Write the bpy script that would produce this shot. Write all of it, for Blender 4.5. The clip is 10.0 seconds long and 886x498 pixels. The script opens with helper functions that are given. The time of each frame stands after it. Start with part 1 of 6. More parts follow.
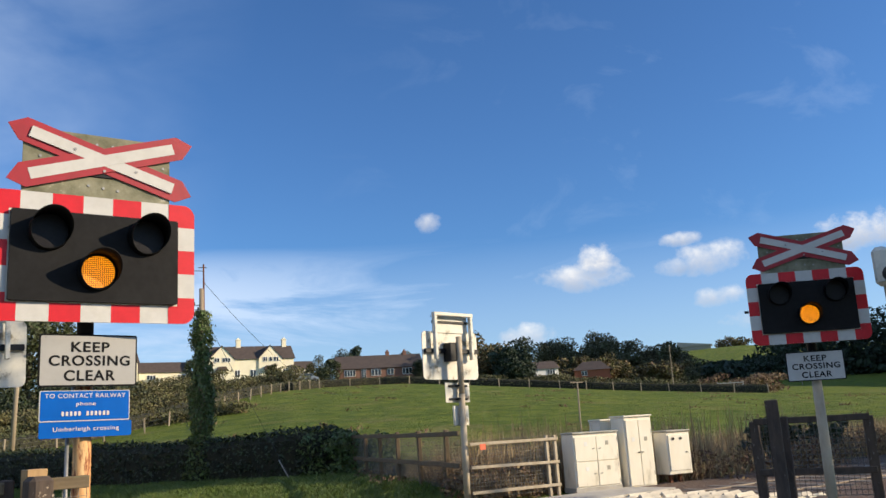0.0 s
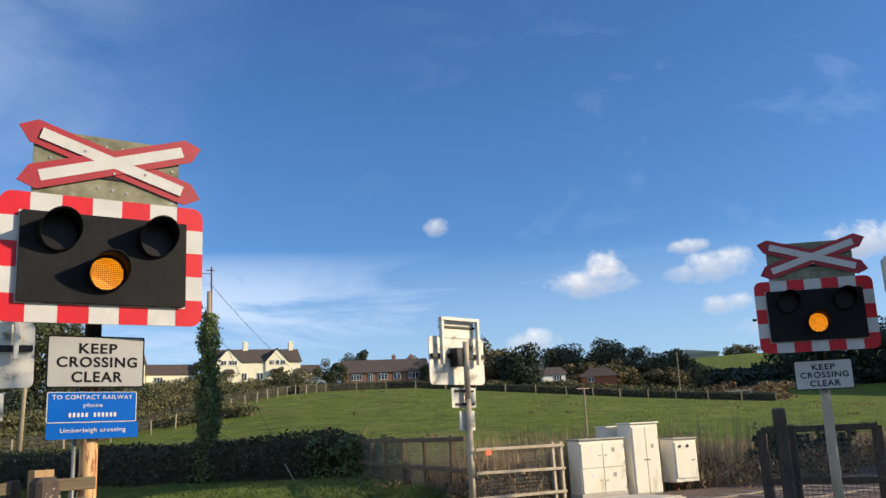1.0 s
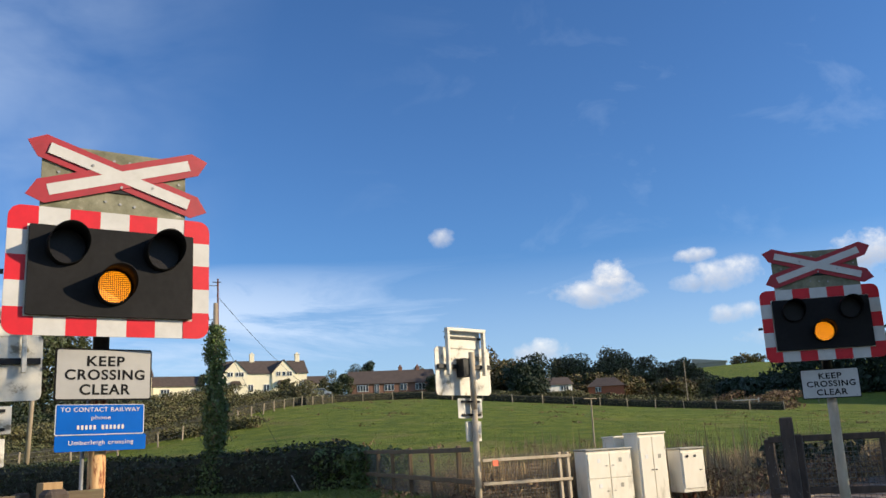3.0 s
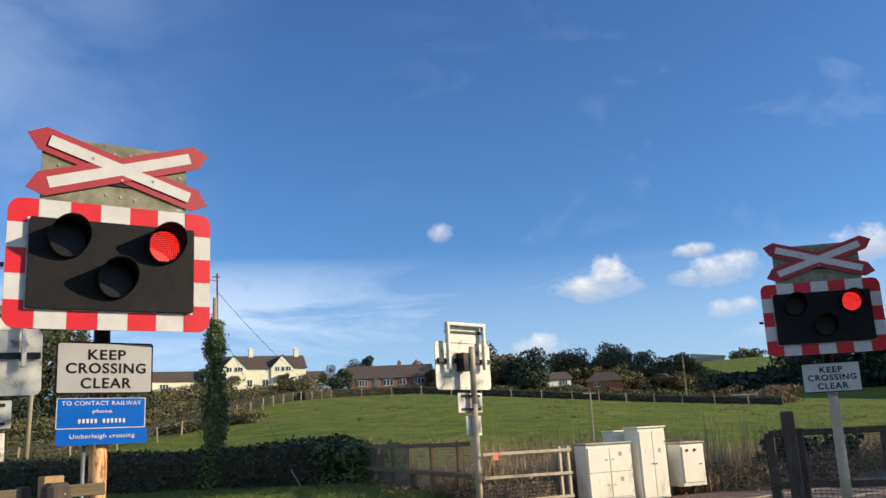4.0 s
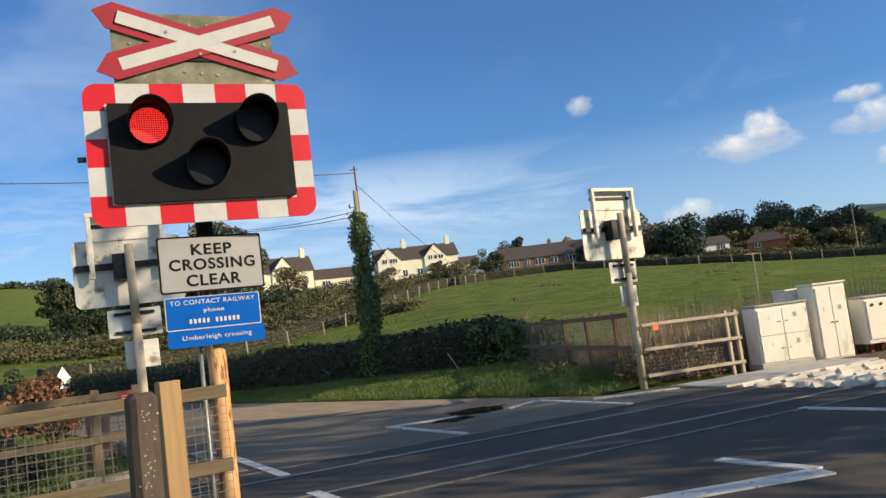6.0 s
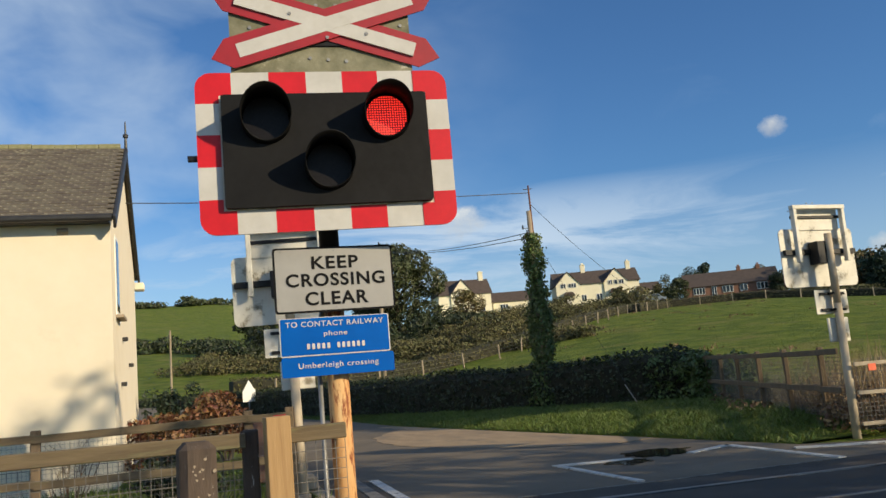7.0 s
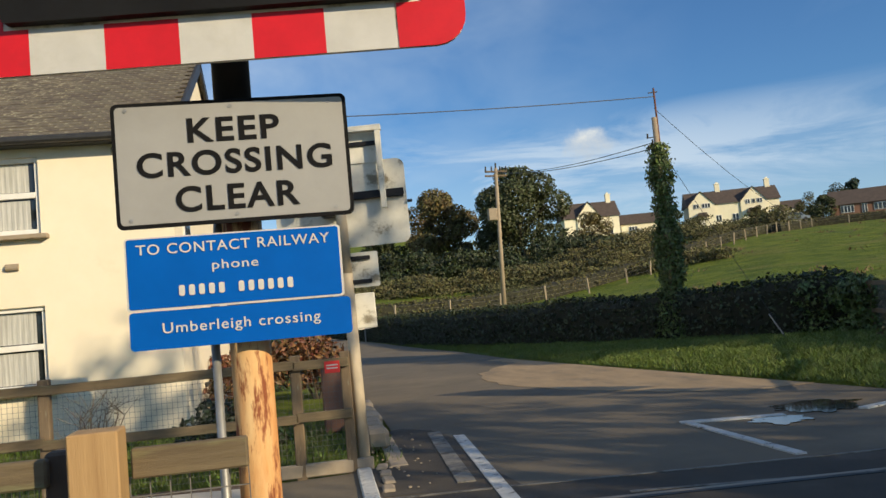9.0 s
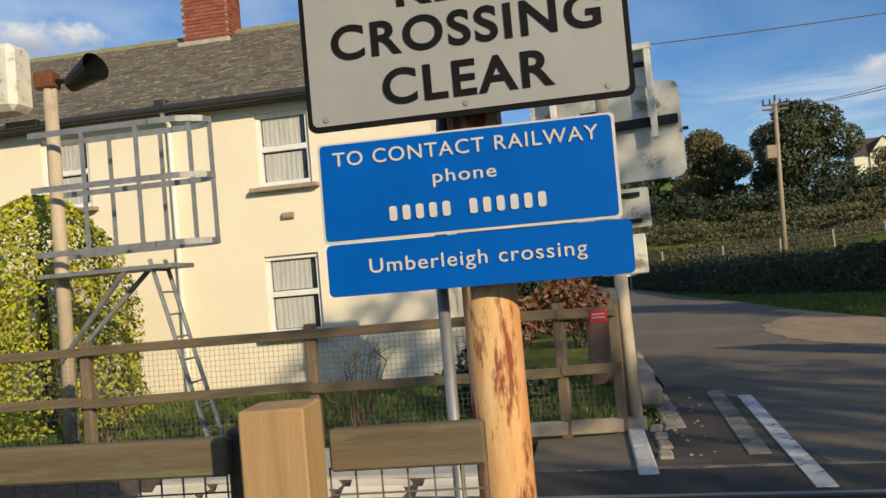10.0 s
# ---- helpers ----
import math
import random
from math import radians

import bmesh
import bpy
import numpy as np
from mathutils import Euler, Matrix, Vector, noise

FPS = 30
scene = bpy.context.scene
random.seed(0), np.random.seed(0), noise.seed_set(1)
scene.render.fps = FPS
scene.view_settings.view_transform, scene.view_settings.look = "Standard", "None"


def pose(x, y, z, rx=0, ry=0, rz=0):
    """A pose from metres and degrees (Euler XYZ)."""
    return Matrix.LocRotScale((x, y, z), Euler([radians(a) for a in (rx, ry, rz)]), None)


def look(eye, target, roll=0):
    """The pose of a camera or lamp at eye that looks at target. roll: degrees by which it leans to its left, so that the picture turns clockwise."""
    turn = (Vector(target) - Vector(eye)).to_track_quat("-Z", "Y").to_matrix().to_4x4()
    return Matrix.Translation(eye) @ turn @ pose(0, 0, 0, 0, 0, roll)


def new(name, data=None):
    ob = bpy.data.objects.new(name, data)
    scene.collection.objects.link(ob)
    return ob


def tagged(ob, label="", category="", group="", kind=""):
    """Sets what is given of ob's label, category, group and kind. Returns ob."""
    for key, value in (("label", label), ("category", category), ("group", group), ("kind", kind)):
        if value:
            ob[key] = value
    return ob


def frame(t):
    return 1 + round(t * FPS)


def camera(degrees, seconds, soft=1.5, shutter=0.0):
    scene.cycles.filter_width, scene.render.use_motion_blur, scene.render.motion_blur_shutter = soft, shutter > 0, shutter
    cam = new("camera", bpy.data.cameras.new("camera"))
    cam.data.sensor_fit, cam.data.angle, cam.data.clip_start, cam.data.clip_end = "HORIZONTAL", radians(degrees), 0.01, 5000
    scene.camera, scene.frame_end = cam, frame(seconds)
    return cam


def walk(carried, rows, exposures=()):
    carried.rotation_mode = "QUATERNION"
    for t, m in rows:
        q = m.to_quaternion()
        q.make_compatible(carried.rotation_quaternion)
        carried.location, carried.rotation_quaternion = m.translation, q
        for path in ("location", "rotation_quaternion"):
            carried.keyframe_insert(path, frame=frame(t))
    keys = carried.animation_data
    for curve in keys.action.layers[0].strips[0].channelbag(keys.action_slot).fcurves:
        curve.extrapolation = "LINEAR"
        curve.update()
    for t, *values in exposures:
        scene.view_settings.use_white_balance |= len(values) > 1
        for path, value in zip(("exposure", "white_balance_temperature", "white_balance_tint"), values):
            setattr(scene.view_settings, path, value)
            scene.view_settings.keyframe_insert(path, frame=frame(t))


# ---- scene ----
cam = camera(55.4, 10.0)
PATH = [
    (0, (-1.954, -6.169, 1.384), (-0.671, -4.69, 1.795), -3.5),
    (0.5, (-1.96, -6.179, 1.382), (-0.677, -4.7, 1.792), -3.3),
    (1, (-1.954, -6.169, 1.385), (-0.686, -4.681, 1.808), -2.9),
    (1.5, (-1.958, -6.176, 1.381), (-0.694, -4.687, 1.81), -2.9),
    (2, (-1.961, -6.193, 1.381), (-0.701, -4.702, 1.815), -2.9),
    (2.5, (-1.966, -6.201, 1.386), (-0.711, -4.711, 1.835), -3.1),
    (4, (-1.974, -6.166, 1.376), (-0.716, -4.674, 1.812), -3.2),
    (4.5, (-1.974, -6.125, 1.387), (-0.708, -4.634, 1.802), -2.8),
    (5, (-1.936, -6.077, 1.327), (-0.732, -4.518, 1.674), -3.7),
    (5.5, (-1.594, -5.867, 1.361), (-0.509, -4.202, 1.585), -6.4),
    (6, (-1.356, -5.498, 1.364), (-0.375, -3.766, 1.556), -7.2),
    (6.2, (-1.287, -5.376, 1.403), (-0.405, -3.596, 1.635), -7.0),
    (7.5, (-0.428, -4.108, 1.418), (0.08, -2.193, 1.695), -4.8),
    (8, (-0.121, -3.546, 1.46), (0.321, -1.605, 1.653), -5.5),
    (8.5, (0.005, -3.014, 1.494), (0.394, -1.06, 1.671), -5.1),
    (9, (0.214, -2.551, 1.499), (0.509, -0.578, 1.642), -5.2),
    (9.5, (0.181, -2.112, 1.472), (0.286, -0.117, 1.554), -4.6),
    (10, (0.204, -1.766, 1.475), (-0.125, 0.205, 1.55), -5.1),
]
walk(cam, [(t, look(eye, target, roll)) for t, eye, target, roll in PATH],
     exposures=[(0.0, 0.34, 6500, 10), (4.5, 0.34, 6500, 10), (6.0, 0.30, 6650, 8), (7.5, 0.0, 6850, 5), (8.5, 0.06, 6900, 5), (9.0, 0.10, 6900, 5), (10.0, -0.04, 6700, 6)])

# ---- light ----
SUN_FROM = Vector((0.66, -0.75, 0.0)).normalized()
SUN_EL = radians(21)
sun_dir = Vector((SUN_FROM.x * math.cos(SUN_EL), SUN_FROM.y * math.cos(SUN_EL), math.sin(SUN_EL)))
sun = new("sun", bpy.data.lights.new("sun", "SUN"))
sun.data.energy, sun.data.angle, sun.data.color = 4.9, radians(0.55), (1.0, 0.82, 0.58)
sun.matrix_world = look(tuple(sun_dir * 60), (0, 0, 0))


def nd(nt, kind, **sets):
    n = nt.nodes.new(kind)
    for k, v in sets.items():
        if k in n.inputs:
            n.inputs[k].default_value = v
    return n


def math_node(nt, op, a, b=0.0, clamp=False):
    n = nt.nodes.new("ShaderNodeMath")
    n.operation, n.use_clamp = op, clamp
    for i, v in enumerate((a, b)):
        if isinstance(v, (int, float)):
            n.inputs[i].default_value = v
        else:
            nt.links.new(v, n.inputs[i])
    return n.outputs[0]


def ramp(nt, fac, stops):
    n = nt.nodes.new("ShaderNodeValToRGB")
    el = n.color_ramp.elements
    while len(el) < len(stops):
        el.new(0.5)
    for e, (p, c) in zip(el, stops):
        e.position, e.color = p, (*c, 1) if len(c) == 3 else c
    nt.links.new(fac, n.inputs[0])
    return n.outputs[0]


def mix_rgb(nt, fac, a, b, mode="MIX"):
    n = nt.nodes.new("ShaderNodeMix")
    n.data_type, n.blend_type = "RGBA", mode
    for sock, v in ((n.inputs[0], fac), (n.inputs[6], a), (n.inputs[7], b)):
        if isinstance(v, (int, float)):
            sock.default_value = v
        elif isinstance(v, tuple):
            sock.default_value = (*v, 1)
        else:
            nt.links.new(v, sock)
    return n.outputs[2]


def sky_dir(az, el):
    a, e = radians(az), radians(el)
    return (math.sin(a) * math.cos(e), math.cos(a) * math.cos(e), math.sin(e))


# sky with thin streaks and a few small cumulus clouds
world = bpy.data.worlds.new("sky")
scene.world = world
world.use_nodes = True
wt = world.node_tree
wt.nodes.clear()
sky = wt.nodes.new("ShaderNodeTexSky")
sky.sky_type, sky.sun_disc = "NISHITA", False
sky.sun_elevation, sky.sun_rotation = SUN_EL, math.atan2(SUN_FROM.x, SUN_FROM.y)
sky.air_density, sky.dust_density, sky.ozone_density = 1.0, 0.35, 2.2
tc = wt.nodes.new("ShaderNodeTexCoord")
DIRV = tc.outputs["Generated"]


def wnoise(scale, detail, rough, stretch=(1, 1, 1), rot=(0, 0, 0), distort=0.0):
    mp = wt.nodes.new("ShaderNodeMapping")
    mp.inputs["Scale"].default_value, mp.inputs["Rotation"].default_value = stretch, rot
    wt.links.new(DIRV, mp.inputs["Vector"])
    n = nd(wt, "ShaderNodeTexNoise", Scale=scale, Detail=detail, Roughness=rough, Distortion=distort)
    wt.links.new(mp.outputs[0], n.inputs["Vector"])
    return n.outputs["Fac"]


def cloud(az, el, w, h, soft=0.9):
    """How much of a cumulus lies in a direction: an uneven ellipse w by h degrees."""
    right = Vector((math.cos(radians(az)), -math.sin(radians(az)), 0))
    ahead = Vector(sky_dir(az, el))
    up = right.cross(ahead)
    vals = []
    for axis, size in ((right, w), (up, h)):
        d = wt.nodes.new("ShaderNodeVectorMath")
        d.operation = "DOT_PRODUCT"
        d.inputs[1].default_value = axis
        wt.links.new(DIRV, d.inputs[0])
        vals.append(math_node(wt, "DIVIDE", math_node(wt, "SUBTRACT", d.outputs["Value"], axis.dot(ahead)), math.sin(radians(size))))
    r = math_node(wt, "ADD", math_node(wt, "MULTIPLY", vals[0], vals[0]), math_node(wt, "MULTIPLY", vals[1], vals[1]))
    inside = math_node(wt, "SUBTRACT", 1.0, r)
    lumpy = math_node(wt, "ADD", inside, math_node(wt, "MULTIPLY", math_node(wt, "SUBTRACT", puff, 0.5), 3.6))
    front = wt.nodes.new("ShaderNodeVectorMath")
    front.operation = "DOT_PRODUCT"
    front.inputs[1].default_value = ahead
    wt.links.new(DIRV, front.inputs[0])
    return math_node(wt, "MULTIPLY", math_node(wt, "MULTIPLY", lumpy, soft, True), math_node(wt, "GREATER_THAN", front.outputs["Value"], 0.9)), vals[1]


puff = wnoise(26, 6, 0.6, (1, 1, 1.2))
wisp = wnoise(3.2, 7, 0.62, (1.0, 1.0, 5.5), (0.12, 0.05, 0.0), 0.7)
wisp2 = wnoise(4.2, 5, 0.5, (1.6, 1.0, 3.2), (0.3, 0.5, 0.4), 0.3)
cover = None
shade_v = None
for az, el, w, h, soft in ((40.2, 13.7, 1.0, 0.75, 0.55), (50.2, 9.2, 3.0, 1.0, 0.6), (51.2, 10.2, 1.5, 1.2, 0.8), (58.8, 9.7, 2.6, 1.2, 0.6), (57.0, 11.1, 1.6, 0.5, 0.6), (56.3, 9.4, 1.4, 0.7, 0.5),
                           (59.0, 7.2, 2.0, 0.7, 0.6), (67.8, 10.2, 3.2, 1.3, 0.9), (46.2, 5.6, 2.0, 0.9, 0.6), (19.0, 10.1, 1.9, 1.2, 0.6), (-33.6, 16.8, 3.5, 1.2, 0.9), (61.5, 5.6, 2.6, 0.7, 0.5)):
    c, v = cloud(az, el, w, h, soft)
    cover = c if cover is None else math_node(wt, "MAXIMUM", cover, c)
    vv = math_node(wt, "MULTIPLY", v, c)
    shade_v = vv if shade_v is None else math_node(wt, "ADD", shade_v, vv)
sep = wt.nodes.new("ShaderNodeSeparateXYZ")
wt.links.new(DIRV, sep.inputs[0])
UPZ, EASTX = sep.outputs["Z"], sep.outputs["X"]


def bump_fn(value, centre, half):
    """A smooth hump, 1 at centre and 0 past half to either side."""
    d = math_node(wt, "DIVIDE", math_node(wt, "SUBTRACT", value, centre), half)
    return math_node(wt, "SUBTRACT", 1.0, math_node(wt, "MULTIPLY", d, d), True)


low = math_node(wt, "MULTIPLY", ramp(wt, wisp, ((0.42, (0, 0, 0)), (0.62, (1, 1, 1)))), bump_fn(UPZ, 0.14, 0.075))
low = math_node(wt, "MULTIPLY", low, math_node(wt, "SUBTRACT", 1.75, math_node(wt, "MULTIPLY", EASTX, 1.9), True))
veil = math_node(wt, "MULTIPLY", ramp(wt, wisp2, ((0.34, (0, 0, 0)), (0.74, (1, 1, 1)))), math_node(wt, "SUBTRACT", 0.62, math_node(wt, "MULTIPLY", EASTX, 1.45), True))
haze = math_node(wt, "MULTIPLY", bump_fn(UPZ, 0.02, 0.19), 0.34)
streak = ramp(wt, wnoise(5.0, 6, 0.6, (0.7, 1.6, 2.6), (0.9, 0.2, -0.5), 0.5), ((0.56, (0, 0, 0)), (0.80, (1, 1, 1))))
streak = math_node(wt, "MULTIPLY", math_node(wt, "MULTIPLY", streak, bump_fn(UPZ, 0.33, 0.20)), math_node(wt, "MULTIPLY", bump_fn(EASTX, 0.80, 0.30), 0.2))
thin = math_node(wt, "MAXIMUM", math_node(wt, "MAXIMUM", streak, math_node(wt, "MULTIPLY", low, 0.85)), math_node(wt, "MAXIMUM", math_node(wt, "MULTIPLY", veil, 0.8), haze))
cloud_col = ramp(wt, math_node(wt, "ADD", math_node(wt, "MULTIPLY", shade_v, 0.8), 0.50, True), ((0.0, (3.6, 4.0, 4.8)), (0.45, (6.2, 6.4, 6.9)), (0.8, (9.6, 9.3, 8.8))))
skyc = mix_rgb(wt, 1.0, sky.outputs[0], (0.545, 0.875, 1.29), "MULTIPLY")
skyc = mix_rgb(wt, thin, skyc, (6.0, 7.2, 9.0))
skyc = mix_rgb(wt, cover, skyc, cloud_col)
bg = nd(wt, "ShaderNodeBackground", Strength=0.095)
wt.links.new(skyc, bg.inputs["Color"])
wo = wt.nodes.new("ShaderNodeOutputWorld")
wt.links.new(bg.outputs[0], wo.inputs["Surface"])


# ---- materials ----
def mat(name, a, b, scale=6.0, rough=0.7, bump=0.0, metal=0.0, stain=None, stain_at=(0.58, 0.7), stain_scale=1.4, stretch=(1, 1, 1), per=0.0, fine=None, coat=0.0, spec=0.5, bump_scale=None):
    """Two colours mixed by noise, optional stains of a third colour, fine relief, and piece-to-piece variation."""
    m = bpy.data.materials.new(name)
    m.use_nodes = True
    nt = m.node_tree
    bsdf = nt.nodes["Principled BSDF"]
    co = nt.nodes.new("ShaderNodeTexCoord")
    mp = nt.nodes.new("ShaderNodeMapping")
    mp.inputs["Scale"].default_value = stretch
    nt.links.new(co.outputs["Object"], mp.inputs["Vector"])
    n1 = nd(nt, "ShaderNodeTexNoise", Scale=scale, Detail=6.0, Roughness=0.65)
    nt.links.new(mp.outputs[0], n1.inputs["Vector"])
    col = ramp(nt, n1.outputs["Fac"], ((0.34, a), (0.66, b)))
    if stain:
        n2 = nd(nt, "ShaderNodeTexNoise", Scale=stain_scale, Detail=7.0, Roughness=0.7)
        nt.links.new(mp.outputs[0], n2.inputs["Vector"])
        col = mix_rgb(nt, ramp(nt, n2.outputs["Fac"], ((stain_at[0], (0, 0, 0)), (stain_at[1], (1, 1, 1)))), col, stain)
    if per:
        oi, geo = nt.nodes.new("ShaderNodeObjectInfo"), nt.nodes.new("ShaderNodeNewGeometry")
        rnd = math_node(nt, "FRACT", math_node(nt, "ADD", oi.outputs["Random"], geo.outputs["Random Per Island"]))
        hsv = nt.nodes.new("ShaderNodeHueSaturation")
        nt.links.new(math_node(nt, "ADD", math_node(nt, "MULTIPLY", rnd, per), 1 - per / 2), hsv.inputs["Value"])
        nt.links.new(math_node(nt, "ADD", math_node(nt, "MULTIPLY", rnd, per * 0.06), 0.5 - per * 0.03), hsv.inputs["Hue"])
        nt.links.new(col, hsv.inputs["Color"])
        col = hsv.outputs["Color"]
    nt.links.new(col, bsdf.inputs["Base Color"])
    bsdf.inputs["Roughness"].default_value, bsdf.inputs["Metallic"].default_value = rough, metal
    bsdf.inputs["Coat Weight"].default_value, bsdf.inputs["Specular IOR Level"].default_value = coat, spec
    if bump:
        n3 = nd(nt, "ShaderNodeTexNoise", Scale=bump_scale or scale * 5, Detail=8.0, Roughness=0.7)
        nt.links.new(mp.outputs[0], n3.inputs["Vector"])
        bp = nd(nt, "ShaderNodeBump", Strength=bump, Distance=fine or 0.01)
        nt.links.new(n3.outputs["Fac"], bp.inputs["Height"])
        nt.links.new(bp.outputs[0], bsdf.inputs["Normal"])
        nt.links.new(ramp(nt, n3.outputs["Fac"], ((0.3, (rough * 0.85,) * 3), (0.7, (min(1, rough * 1.15),) * 3))), bsdf.inputs["Roughness"])
    return m


def led(name, colour, strength):
    """A lens with a grid of small bright diodes."""
    m = bpy.data.materials.new(name)
    m.use_nodes = True
    nt = m.node_tree
    bsdf = nt.nodes["Principled BSDF"]
    co, sp = nt.nodes.new("ShaderNodeTexCoord"), nt.nodes.new("ShaderNodeSeparateXYZ")
    nt.links.new(co.outputs["Object"], sp.inputs[0])
    acc = None
    for k in ("X", "Z"):
        f = math_node(nt, "SUBTRACT", math_node(nt, "FRACT", math_node(nt, "MULTIPLY", sp.outputs[k], 72.0)), 0.5)
        acc = math_node(nt, "MULTIPLY", f, f) if acc is None else math_node(nt, "ADD", acc, math_node(nt, "MULTIPLY", f, f))
    dot = ramp(nt, acc, ((0.03, (1, 1, 1)), (0.10, (0.05, 0.05, 0.05))))
    bsdf.inputs["Base Color"].default_value = (*[c * 0.3 for c in colour], 1)
    bsdf.inputs["Emission Color"].default_value = (*colour, 1)
    nt.links.new(math_node(nt, "MULTIPLY", dot, strength), bsdf.inputs["Emission Strength"])
    return m


def glass(name, tint=(0.02, 0.025, 0.03)):
    m = bpy.data.materials.new(name)
    m.use_nodes = True
    b = m.node_tree.nodes["Principled BSDF"]
    b.inputs["Base Color"].default_value = (*tint, 1)
    b.inputs["Roughness"].default_value, b.inputs["Specular IOR Level"].default_value = 0.04, 0.7
    return m


